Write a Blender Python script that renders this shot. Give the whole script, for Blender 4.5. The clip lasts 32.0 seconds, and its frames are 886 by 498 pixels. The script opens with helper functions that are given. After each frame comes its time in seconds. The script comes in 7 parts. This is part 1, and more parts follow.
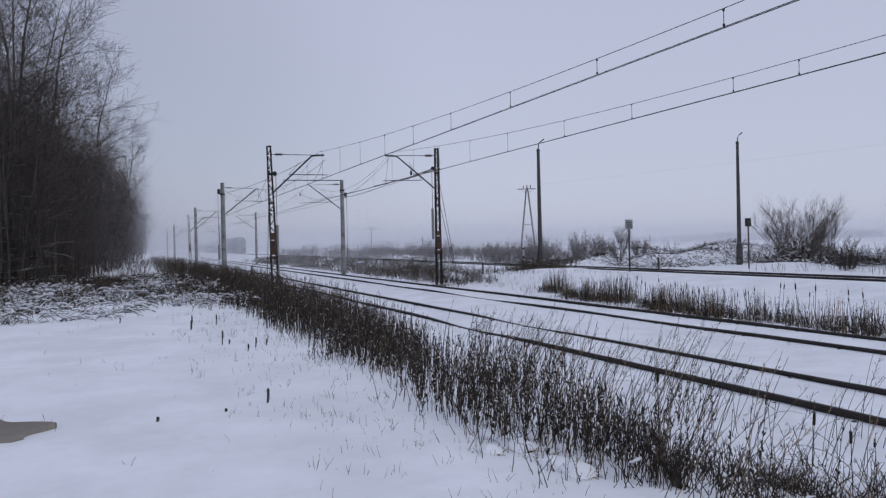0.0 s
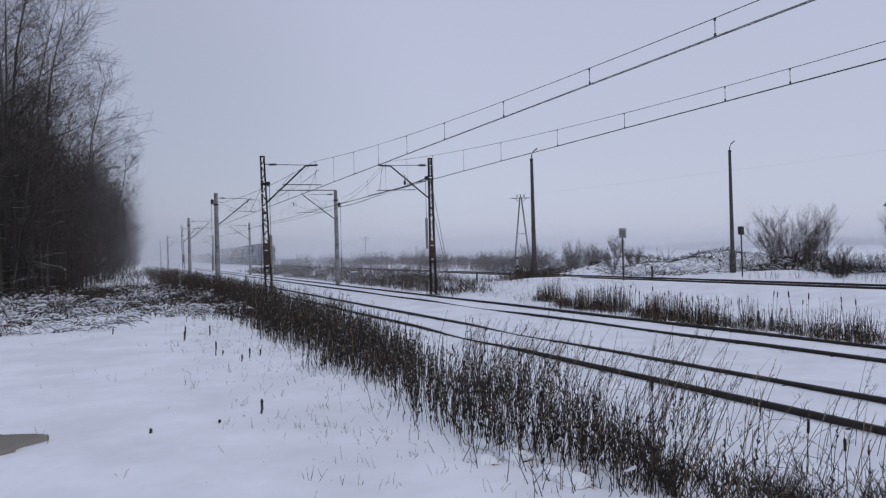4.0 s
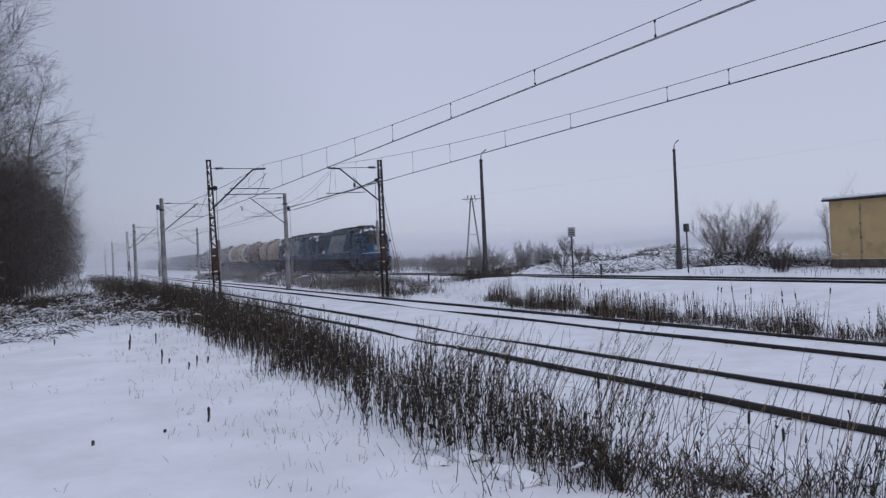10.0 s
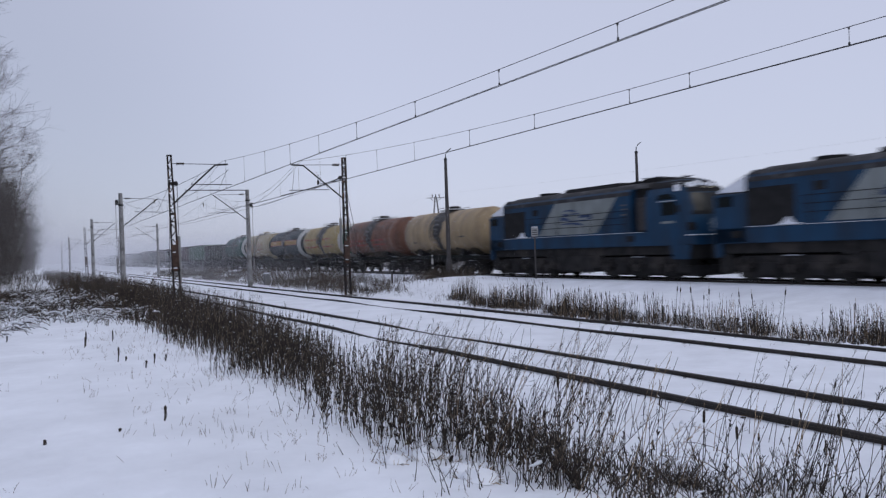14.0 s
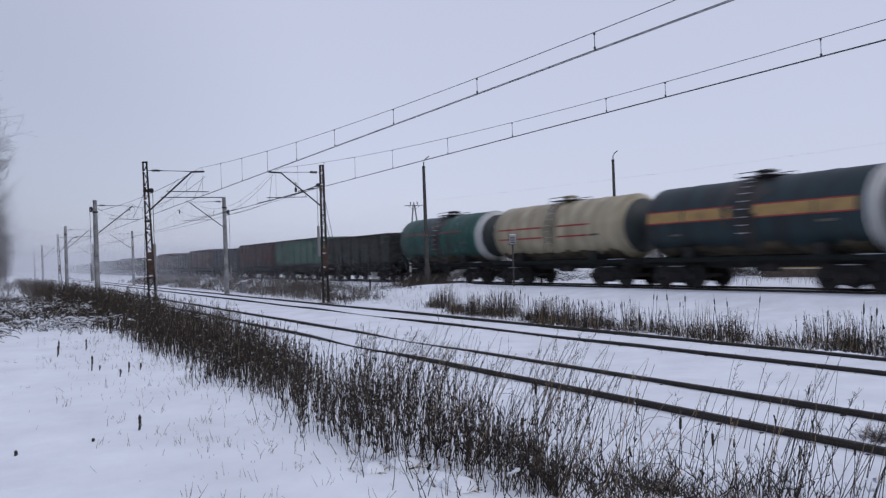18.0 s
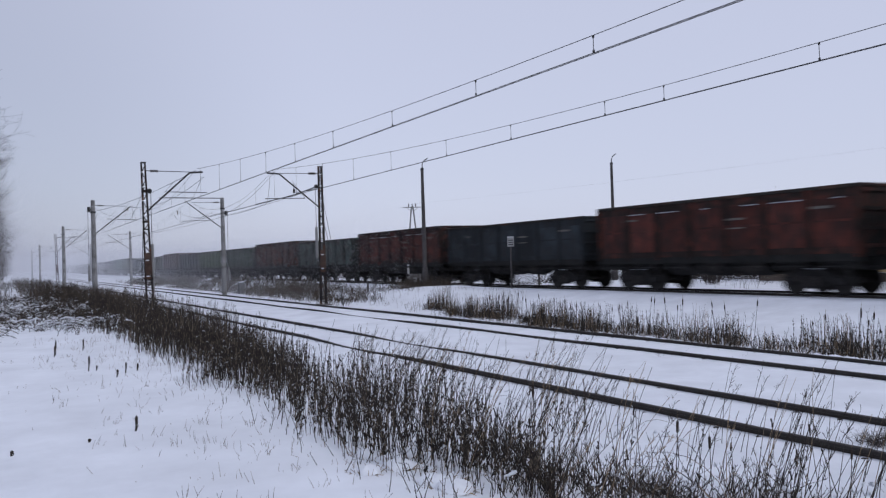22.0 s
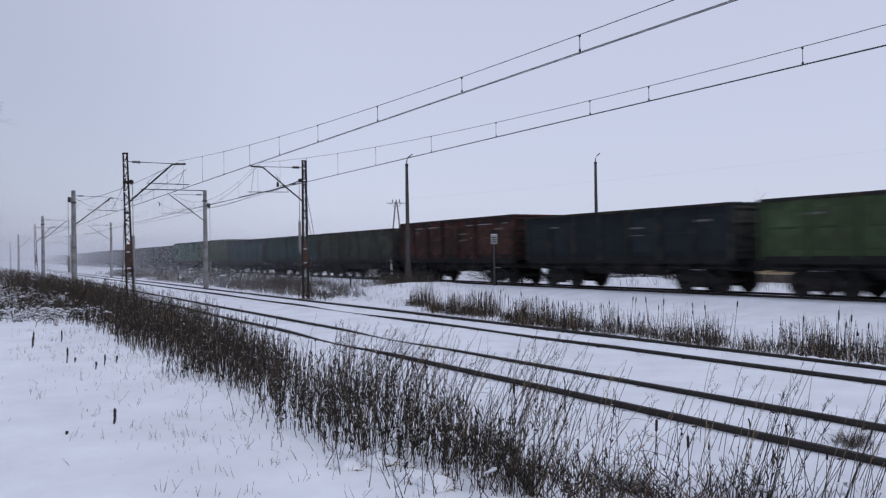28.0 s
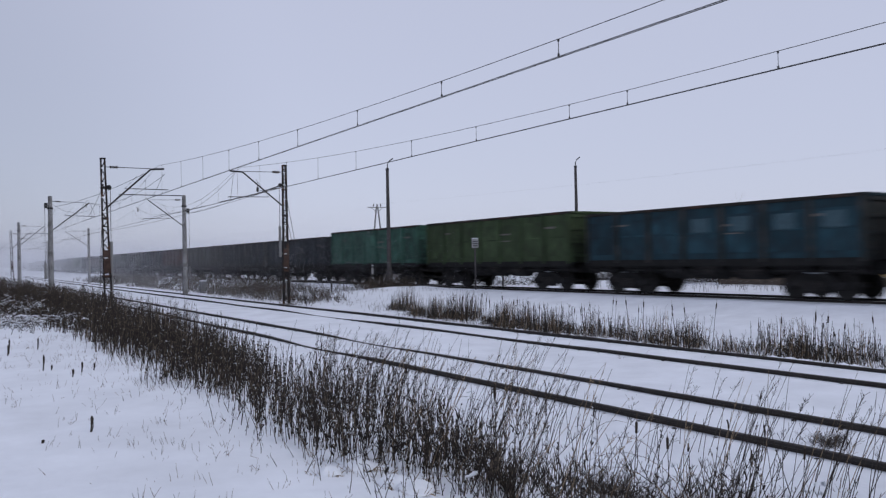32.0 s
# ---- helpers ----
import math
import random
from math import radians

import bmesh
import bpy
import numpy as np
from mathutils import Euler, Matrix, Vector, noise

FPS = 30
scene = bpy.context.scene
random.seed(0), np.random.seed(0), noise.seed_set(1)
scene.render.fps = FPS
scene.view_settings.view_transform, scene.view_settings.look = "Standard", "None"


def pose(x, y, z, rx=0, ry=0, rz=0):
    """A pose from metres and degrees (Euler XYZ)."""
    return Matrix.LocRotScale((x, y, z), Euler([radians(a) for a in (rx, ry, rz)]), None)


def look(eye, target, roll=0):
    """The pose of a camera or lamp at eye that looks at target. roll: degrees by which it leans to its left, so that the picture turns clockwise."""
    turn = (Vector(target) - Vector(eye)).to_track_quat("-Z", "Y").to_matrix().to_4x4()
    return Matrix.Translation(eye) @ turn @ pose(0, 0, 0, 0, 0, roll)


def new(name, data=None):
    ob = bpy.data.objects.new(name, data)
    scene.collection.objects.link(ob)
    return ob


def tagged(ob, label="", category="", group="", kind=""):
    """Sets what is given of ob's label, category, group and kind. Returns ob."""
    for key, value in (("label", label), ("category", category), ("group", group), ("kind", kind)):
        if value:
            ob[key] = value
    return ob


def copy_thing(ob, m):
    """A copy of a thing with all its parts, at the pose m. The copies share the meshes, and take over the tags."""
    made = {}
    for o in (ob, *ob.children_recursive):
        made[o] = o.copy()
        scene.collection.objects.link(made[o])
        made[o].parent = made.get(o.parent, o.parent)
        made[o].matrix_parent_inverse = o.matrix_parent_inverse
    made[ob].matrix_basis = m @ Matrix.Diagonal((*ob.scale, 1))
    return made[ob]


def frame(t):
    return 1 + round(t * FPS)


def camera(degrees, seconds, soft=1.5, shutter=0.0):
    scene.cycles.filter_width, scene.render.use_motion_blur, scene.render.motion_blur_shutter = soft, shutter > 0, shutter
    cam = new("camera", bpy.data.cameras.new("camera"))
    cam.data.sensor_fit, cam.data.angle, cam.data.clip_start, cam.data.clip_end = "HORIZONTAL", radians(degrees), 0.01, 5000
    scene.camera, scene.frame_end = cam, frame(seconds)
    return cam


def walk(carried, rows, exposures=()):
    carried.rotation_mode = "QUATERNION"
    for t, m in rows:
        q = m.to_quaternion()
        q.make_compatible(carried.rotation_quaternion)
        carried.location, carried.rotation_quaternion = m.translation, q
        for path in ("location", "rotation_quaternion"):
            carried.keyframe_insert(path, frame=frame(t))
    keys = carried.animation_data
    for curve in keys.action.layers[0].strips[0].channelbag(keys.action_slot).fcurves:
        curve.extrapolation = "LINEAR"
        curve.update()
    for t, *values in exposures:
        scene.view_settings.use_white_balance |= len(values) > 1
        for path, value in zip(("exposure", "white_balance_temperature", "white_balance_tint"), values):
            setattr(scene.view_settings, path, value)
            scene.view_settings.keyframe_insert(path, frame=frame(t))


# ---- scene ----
# Metres; x to the right of the line, y along the rails, z = 0 at the near rails' top.
FOV = 58.5
cam = camera(FOV, 32.0, soft=1.3, shutter=0.85)
PATH = [
    (0, 0, 0, 2.078, 89.561, 1.317, -21.518),
    (0.5, 0.001, 0, 2.078, 89.651, 1.381, -21.511),
    (1, -0.002, 0.001, 2.078, 89.722, 1.39, -21.492),
    (1.5, -0.005, 0.002, 2.078, 89.845, 1.342, -21.511),
    (2, 0, 0, 2.078, 89.977, 1.395, -21.674),
    (2.5, -0.003, 0.001, 2.078, 90.083, 1.466, -21.817),
    (3, 0.001, 0, 2.078, 90.148, 1.535, -21.933),
    (3.5, 0.003, -0.001, 2.078, 90.207, 1.551, -21.945),
    (5.5, 0, 0, 2.078, 90.263, 1.633, -22.167),
    (6, 0.003, -0.001, 2.078, 90.246, 1.695, -22.485),
    (6.5, 0.008, -0.003, 2.078, 90.269, 1.737, -22.824),
    (7, 0.018, -0.007, 2.077, 90.305, 1.89, -23.076),
    (7.5, 0.02, -0.008, 2.077, 90.31, 1.986, -23.279),
    (8, 0.022, -0.009, 2.077, 90.31, 2.193, -23.539),
    (8.5, 0.028, -0.011, 2.077, 90.295, 2.256, -23.871),
    (9, 0.04, -0.016, 2.077, 90.224, 2.405, -24.317),
    (9.5, 0.042, -0.017, 2.077, 90.221, 2.516, -24.731),
    (10, 0.052, -0.021, 2.077, 90.225, 2.603, -25.413),
    (10.5, 0.057, -0.023, 2.076, 90.201, 2.511, -25.818),
    (11, 0.06, -0.024, 2.076, 90.096, 2.12, -26.136),
    (11.5, 0.059, -0.023, 2.076, 90.064, 1.856, -26.525),
    (12, 0.067, -0.027, 2.076, 90.064, 1.865, -27.293),
    (12.5, 0.068, -0.027, 2.076, 90.065, 1.839, -27.743),
    (13, 0.067, -0.027, 2.076, 90.014, 1.996, -27.718),
    (13.5, 0.075, -0.03, 2.076, 90.001, 2.006, -27.792),
    (14, 0.075, -0.03, 2.076, 90.024, 2.07, -28.013),
    (14.5, 0.073, -0.029, 2.076, 90.022, 2.056, -28.319),
    (16.5, 0.074, -0.029, 2.076, 90.17, 2.019, -28.602),
    (17, 0.079, -0.031, 2.076, 90.275, 2.017, -28.966),
    (17.5, 0.069, -0.027, 2.076, 90.377, 2.067, -29.332),
    (18, 0.076, -0.03, 2.076, 90.523, 2.055, -29.596),
    (18.5, 0.067, -0.026, 2.076, 90.589, 2.014, -29.807),
    (19, 0.066, -0.026, 2.076, 90.669, 2.008, -29.751),
    (19.5, 0.068, -0.027, 2.076, 90.734, 2.085, -29.584),
    (20, 0.069, -0.027, 2.076, 90.783, 2.052, -29.505),
    (20.5, 0.069, -0.027, 2.076, 90.842, 1.998, -29.547),
    (21, 0.069, -0.027, 2.076, 90.813, 1.861, -29.627),
    (21.5, 0.077, -0.03, 2.076, 90.74, 1.818, -29.679),
    (22, 0.077, -0.03, 2.076, 90.66, 1.763, -29.741),
    (22.5, 0.076, -0.03, 2.076, 90.686, 1.682, -29.818),
    (23, 0.077, -0.03, 2.076, 90.748, 1.639, -29.881),
    (23.5, 0.072, -0.029, 2.076, 90.839, 1.609, -30.001),
    (24, 0.078, -0.031, 2.076, 90.874, 1.489, -30.193),
    (24.5, 0.08, -0.032, 2.076, 90.858, 1.498, -30.433),
    (25, 0.086, -0.034, 2.076, 90.704, 1.547, -30.614),
    (25.5, 0.084, -0.033, 2.076, 90.578, 1.507, -30.695),
    (27.5, 0.08, -0.032, 2.076, 90.388, 1.024, -31.182),
    (28, 0.075, -0.03, 2.076, 90.379, 0.849, -30.957),
    (28.5, 0.077, -0.03, 2.076, 90.39, 0.905, -31.033),
    (29, 0.081, -0.032, 2.076, 90.419, 1.006, -31.254),
    (29.5, 0.077, -0.031, 2.076, 90.473, 1.056, -31.414),
    (30, 0.081, -0.032, 2.076, 90.274, 1.022, -31.592),
    (30.5, 0.085, -0.034, 2.076, 90.177, 1.071, -31.85),
    (31, 0.088, -0.035, 2.076, 90.392, 1.046, -32.035),
    (31.5, 0.086, -0.034, 2.076, 90.625, 1.124, -32.189),
    (32, 0.088, -0.035, 2.076, 90.649, 1.197, -32.305)
]
walk(cam, [(t, pose(*p)) for t, *p in PATH], exposures=((0, 0.08), (10, 0.1), (12, 0.12), (14.5, 0.27), (18, 0.27), (24, 0.29), (28, 0.29), (29.5, 0.27), (31, 0.21), (32, 0.19)))

TRACK1, TRACK2, BROAD, BROAD_Z = 8.53, 13.12, 26.14, 0.39
BEND = 4.5e-5


def bend(y):
    """Sideways shift of the slightly curved line at the distance y."""
    return BEND * y * abs(y) if y > 0 else 0.0


# ---- light: thick winter overcast ----
SUN_ELEVATION, SUN_AZIMUTH = radians(38), radians(150)
world = bpy.data.worlds.new("winter_sky")
scene.world = world
world.use_nodes = True
wn = world.node_tree.nodes
wl = world.node_tree.links
wn.clear()
w_out = wn.new("ShaderNodeOutputWorld")
w_sky = wn.new("ShaderNodeTexSky")
w_sky.sky_type, w_sky.sun_disc = "NISHITA", False
w_sky.sun_elevation, w_sky.sun_rotation = SUN_ELEVATION, SUN_AZIMUTH
w_bg = wn.new("ShaderNodeBackground")
w_bg.inputs["Strength"].default_value = 0.012
w_cloud = wn.new("ShaderNodeBackground")
w_cloud.inputs["Strength"].default_value = 1.0
w_co = wn.new("ShaderNodeTexCoord")
w_sep = wn.new("ShaderNodeSeparateXYZ")
w_ramp = wn.new("ShaderNodeValToRGB")
w_ramp.color_ramp.elements[0].position, w_ramp.color_ramp.elements[0].color = 0.0, (0.44, 0.468, 0.596, 1)
w_ramp.color_ramp.elements[1].position, w_ramp.color_ramp.elements[1].color = 0.45, (0.417, 0.44, 0.562, 1)
w_add = wn.new("ShaderNodeAddShader")
wl.new(w_co.outputs["Generated"], w_sep.inputs[0])
wl.new(w_sep.outputs["Z"], w_ramp.inputs[0])
# thicker mist down the line
w_dot = wn.new("ShaderNodeVectorMath")
w_dot.operation = "DOT_PRODUCT"
w_dot.inputs[1].default_value = (-0.25, 0.968, 0.0)
w_mist = wn.new("ShaderNodeValToRGB")
w_mist.color_ramp.interpolation = "EASE"
w_mist.color_ramp.elements[0].position, w_mist.color_ramp.elements[0].color = 0.78, (1, 1, 1, 1)
w_mist.color_ramp.elements[1].position, w_mist.color_ramp.elements[1].color = 1.0, (0.755, 0.76, 0.765, 1)
w_mix = wn.new("ShaderNodeMix")
w_mix.data_type, w_mix.blend_type = "RGBA", "MULTIPLY"
w_mix.inputs[0].default_value = 1.0
wl.new(w_co.outputs["Generated"], w_dot.inputs[0])
wl.new(w_dot.outputs["Value"], w_mist.inputs[0])
wl.new(w_ramp.outputs[0], w_mix.inputs[6])
wl.new(w_mist.outputs[0], w_mix.inputs[7])
wl.new(w_mix.outputs[2], w_cloud.inputs[0])
wl.new(w_sky.outputs[0], w_bg.inputs[0])
wl.new(w_bg.outputs[0], w_add.inputs[0])
wl.new(w_cloud.outputs[0], w_add.inputs[1])
wl.new(w_add.outputs[0], w_out.inputs[0])
sun = new("sun", bpy.data.lights.new("sun", "SUN"))
sun.data.energy, sun.data.angle, sun.data.color = 0.5, radians(25), (1.0, 0.97, 0.93)
sun.matrix_basis = look((0, 0, 60), (0 - 60 * math.sin(SUN_AZIMUTH), -60 * math.cos(SUN_AZIMUTH), 60 - 60 * math.tan(SUN_ELEVATION)))


# ---- materials ----
def mat(name, base, rough=0.7, metal=0.0, vary=0.25, scale=3.0, bump=0.1, fine=40.0, dirt=None, dirt_amount=0.4, dirt_scale=1.2, island=0.0, spec=0.4, per_object=0.0, streak=0.0):
    """A procedural surface: base colour varied at two scales, patches of dirt, fine relief."""
    m = bpy.data.materials.new(name)
    m.use_nodes = True
    n, l = m.node_tree.nodes, m.node_tree.links
    b = n["Principled BSDF"]
    b.inputs["Roughness"].default_value, b.inputs["Metallic"].default_value = rough, metal
    b.inputs["Specular IOR Level"].default_value = spec
    co = n.new("ShaderNodeTexCoord")
    place = co.outputs["Object"]
    if per_object:
        # each piece takes its own stretch of the pattern
        own, far, add = n.new("ShaderNodeObjectInfo"), n.new("ShaderNodeVectorMath"), n.new("ShaderNodeVectorMath")
        far.operation = "SCALE"
        far.inputs[0].default_value = (31.0, 17.0, 23.0)
        l.new(own.outputs["Random"], far.inputs["Scale"])
        l.new(place, add.inputs[0])
        l.new(far.outputs[0], add.inputs[1])
        place = add.outputs[0]

    def noise_at(s, detail=4.0):
        t = n.new("ShaderNodeTexNoise")
        t.inputs["Scale"].default_value, t.inputs["Detail"].default_value = s, detail
        l.new(place, t.inputs["Vector"])
        return t

    def ramp(src, lo, hi, c0, c1):
        r = n.new("ShaderNodeValToRGB")
        r.color_ramp.elements[0].position, r.color_ramp.elements[0].color = lo, (*c0, 1)
        r.color_ramp.elements[1].position, r.color_ramp.elements[1].color = hi, (*c1, 1)
        l.new(src, r.inputs[0])
        return r.outputs[0]

    def mix(kind, fac, a, c):
        x = n.new("ShaderNodeMix")
        x.data_type, x.blend_type = "RGBA", kind
        for sock, val in ((x.inputs[0], fac), (x.inputs[6], a), (x.inputs[7], c)):
            if isinstance(val, (int, float)):
                sock.default_value = val
            elif isinstance(val, tuple):
                sock.default_value = (*val, 1)
            else:
                l.new(val, sock)
        return x.outputs[2]

    big = noise_at(scale)
    small = noise_at(fine)
    lo, hi = tuple(c * (1 - vary) for c in base), tuple(min(1, c * (1 + vary)) for c in base)
    col = ramp(big.outputs[0], 0.3, 0.7, lo, hi)
    col = mix("MULTIPLY", 0.5, col, ramp(small.outputs[0], 0.3, 0.7, (1 - vary,) * 3, (1, 1, 1)))
    if dirt:
        d = noise_at(dirt_scale, 8.0)
        if streak:
            # rain streaks: the dirt is drawn out downwards
            mp = n.new("ShaderNodeMapping")
            mp.inputs["Scale"].default_value = (1, 1.6, streak)
            l.new(place, mp.inputs["Vector"])
            l.new(mp.outputs[0], d.inputs["Vector"])
        wide = 0.08 if streak else 0.0
        mask = ramp(d.outputs[0], 0.62 - 0.3 * dirt_amount - wide, 0.72 - 0.2 * dirt_amount + wide, (0, 0, 0), (1, 1, 1))
        col = mix("MIX", mask, col, dirt)
    if island:
        g = n.new("ShaderNodeNewGeometry")
        col = mix("MULTIPLY", 1.0, col, ramp(g.outputs["Random Per Island"], 0.0, 1.0, (1 - island,) * 3, (1 + island,) * 3))
    if per_object:
        g = n.new("ShaderNodeObjectInfo")
        col = mix("MULTIPLY", 1.0, col, ramp(g.outputs["Random"], 0.0, 1.0, (1 - per_object,) * 3, (1 + per_object,) * 3))
    l.new(col, b.inputs["Base Color"])
    if bump:
        k = n.new("ShaderNodeBump")
        k.inputs["Strength"].default_value, k.inputs["Distance"].default_value = bump, 0.03
        l.new(small.outputs[0], k.inputs["Height"])
        l.new(k.outputs[0], b.inputs["Normal"])
    return m


SNOW = mat("snow", (0.785, 0.815, 0.86), 0.75, vary=0.08, scale=0.9, bump=0.75, fine=5.0, spec=0.25)
CONCRETE = mat("weathered_concrete", (0.24, 0.24, 0.24), 0.9, vary=0.25, scale=1.5, bump=0.3, fine=30, dirt=(0.12, 0.115, 0.11))
RAIL_STEEL = mat("dark_rail_steel", (0.03, 0.0255, 0.023), 0.7, 0.1, vary=0.3, scale=4, bump=0.1)
RUSTY_STEEL = mat("rusty_mast_steel", (0.03, 0.026, 0.025), 0.85, 0.0, spec=0.2, vary=0.35, scale=6, dirt=(0.10, 0.05, 0.03), dirt_amount=0.25, dirt_scale=3)
DARK_METAL = mat("dark_metal", (0.03, 0.03, 0.032), 0.75, 0.0, vary=0.3, scale=5)
WIRE = mat("copper_wire_tarnished", (0.04, 0.04, 0.042), 0.8, 0.0, vary=0.2, bump=0)
INSULATOR = mat("brown_porcelain", (0.05, 0.035, 0.03), 0.4, vary=0.2)
UNDERFRAME = mat("grimy_underframe", (0.03, 0.029, 0.029), 0.85, vary=0.4, scale=2, dirt=(0.05, 0.045, 0.042), dirt_amount=0.25, spec=0.12)
SIGN_GREY = mat("grey_sign_plate", (0.26, 0.265, 0.27), 0.6, vary=0.15)
PLASTER = mat("ochre_plaster", (0.50, 0.365, 0.18), 0.9, vary=0.08, scale=0.8, bump=0.2, fine=60, dirt=(0.38, 0.29, 0.15), dirt_amount=0.25)
PLINTH = mat("brown_plinth", (0.12, 0.095, 0.075), 0.9, vary=0.3, bump=0.3)
BARK = mat("dark_bark", (0.085, 0.076, 0.07), 0.9, vary=0.35, scale=3, bump=0.4)
TWIG = mat("bare_twigs", (0.078, 0.066, 0.06), 0.9, vary=0.3, scale=1.0, bump=0, island=0.4)
WEED = mat("dry_weed", (0.034, 0.026, 0.02), 0.9, vary=0.4, scale=1.5, bump=0, island=0.5)
STRAW = mat("pale_straw", (0.26, 0.19, 0.12), 0.9, vary=0.3, scale=2, bump=0, island=0.4)


# ---- mesh helpers ----
class Geo:
    """Collects the faces of one mesh."""

    def __init__(self):
        self.v, self.f = [], []

    def add(self, verts, faces):
        o = len(self.v)
        self.v += [tuple(p) for p in verts]
        self.f += [tuple(i + o for i in f) for f in faces]
        return self

    def box(self, x0, x1, y0, y1, z0, z1, b=0.0):
        """A box, its upright and lying edges chamfered by b."""
        if not b:
            return self.add([(x, y, z) for z in (z0, z1) for x, y in ((x0, y0), (x1, y0), (x1, y1), (x0, y1))],
                            [(3, 2, 1, 0), (4, 5, 6, 7), (0, 1, 5, 4), (1, 2, 6, 5), (2, 3, 7, 6), (3, 0, 4, 7)])

        def ring(i, z):
            return [(x0 + i, y0 + b, z), (x0 + b, y0 + i, z), (x1 - b, y0 + i, z), (x1 - i, y0 + b, z),
                    (x1 - i, y1 - b, z), (x1 - b, y1 - i, z), (x0 + b, y1 - i, z), (x0 + i, y1 - b, z)]
        vs = ring(b * 0.9, z0) + ring(0, z0 + b) + ring(0, z1 - b) + ring(b * 0.9, z1)
        fs = [tuple(range(7, -1, -1)), tuple(range(24, 32))]
        fs += [(k * 8 + i, k * 8 + (i + 1) % 8, k * 8 + 8 + (i + 1) % 8, k * 8 + 8 + i) for k in range(3) for i in range(8)]
        return self.add(vs, fs)

    def tube(self, p0, p1, r0, r1=None, n=8, caps=True):
        p0, p1 = Vector(p0), Vector(p1)
        r1 = r0 if r1 is None else r1
        d = (p1 - p0).normalized()
        a = d.orthogonal().normalized()
        c = d.cross(a)
        ring = [a * math.cos(2 * math.pi * i / n) + c * math.sin(2 * math.pi * i / n) for i in range(n)]
        vs = [p0 + q * r0 for q in ring] + [p1 + q * r1 for q in ring]
        fs = [(i, (i + 1) % n, n + (i + 1) % n, n + i) for i in range(n)]
        if caps:
            fs += [tuple(range(n - 1, -1, -1)), tuple(range(n, 2 * n))]
        return self.add(vs, fs)

    def line(self, pts, r, n=4):
        """One bent rod through the points."""
        pts = [Vector(p) for p in pts]
        vs = []
        for i, p in enumerate(pts):
            d = (pts[min(i + 1, len(pts) - 1)] - pts[max(i - 1, 0)]).normalized()
            a = d.cross(Vector((0, 0, 1)) if abs(d.z) < 0.9 else Vector((1, 0, 0))).normalized()
            c = d.cross(a)
            vs += [p + (a * math.cos(6.2832 * k / n) + c * math.sin(6.2832 * k / n)) * r for k in range(n)]
        m = len(pts)
        fs = [(i * n + k, i * n + (k + 1) % n, i * n + n + (k + 1) % n, i * n + n + k) for i in range(m - 1) for k in range(n)]
        return self.add(vs, fs + [tuple(range(n - 1, -1, -1)), tuple(range((m - 1) * n, m * n))])

    def lathe(self, prof, axis="z", n=24, at=(0, 0, 0)):
        """Turns (along, radius) pairs about an axis."""
        vs = []
        for s, r in prof:
            for i in range(n):
                c, d = r * math.cos(2 * math.pi * i / n), r * math.sin(2 * math.pi * i / n)
                q = {"z": (c, d, s), "y": (d, s, c), "x": (s, c, d)}[axis]
                vs.append((q[0] + at[0], q[1] + at[1], q[2] + at[2]))
        fs = [(k * n + i, k * n + (i + 1) % n, k * n + n + (i + 1) % n, k * n + n + i) for k in range(len(prof) - 1) for i in range(n)]
        fs += [tuple(range(n - 1, -1, -1)), tuple(range((len(prof) - 1) * n, len(prof) * n))]
        return self.add(vs, fs)

    def prism(self, outline, axis, lo, hi):
        """A flat outline pushed along an axis: 'x' takes (y, z), 'y' takes (x, z), 'z' takes (x, y)."""
        n = len(outline)
        put = {"x": lambda p, s: (s, p[0], p[1]), "y": lambda p, s: (p[0], s, p[1]), "z": lambda p, s: (p[0], p[1], s)}[axis]
        vs = [put(p, lo) for p in outline] + [put(p, hi) for p in outline]
        fs = [(i, (i + 1) % n, n + (i + 1) % n, n + i) for i in range(n)] + [tuple(range(n - 1, -1, -1)), tuple(range(n, 2 * n))]
        return self.add(vs, fs)

    def mesh(self, name, material, smooth=False):
        me = bpy.data.meshes.new(name)
        me.from_pydata(self.v, [], self.f)
        me.materials.append(material)
        bm = bmesh.new()
        bm.from_mesh(me)
        bmesh.ops.recalc_face_normals(bm, faces=bm.faces)
        bm.to_mesh(me)
        bm.free()
        if smooth:
            me.shade_smooth()
            me.set_sharp_from_angle(angle=radians(40))
        return me


def part(name, geo, material, parent=None, label="", at=None, smooth=False):
    """Links a mesh as one object under a thing or a part. geo: a Geo or a mesh that alike parts share."""
    data = geo.mesh(name, material, smooth) if isinstance(geo, Geo) else geo
    ob = new(name, data)
    if parent is not None:
        ob.parent = parent
    if at is not None:
        ob.matrix_basis = at
    if label:
        tagged(ob, label)
    return ob


def thing(name, label, category, group="", at=None, kind=""):
    ob = tagged(new(name), label, category, group, kind)
    if at is not None:
        ob.matrix_basis = at
    return ob


# ---- ground ----
PROFILE = ((-2000, 0.2), (-30, 0.3), (-8, 0.28), (0, 0.32), (2.8, 0.30), (4.2, 0.12), (5.4, -0.12), (6.8, -0.12), (7.4, -0.085), (9.7, -0.085), (10.6, -0.14), (11.2, -0.12),
           (12.1, -0.085), (14.2, -0.085), (15.4, -0.28), (17.5, -0.25), (19.5, -0.05), (21.5, 0.18), (23.0, 0.38), (24.4, 0.32), (25.0, 0.305), (27.3, 0.3), (27.9, 0.3), (29.5, 0.2), (36, 0.2), (60, -0.1), (150, -0.4), (3000, -0.6))


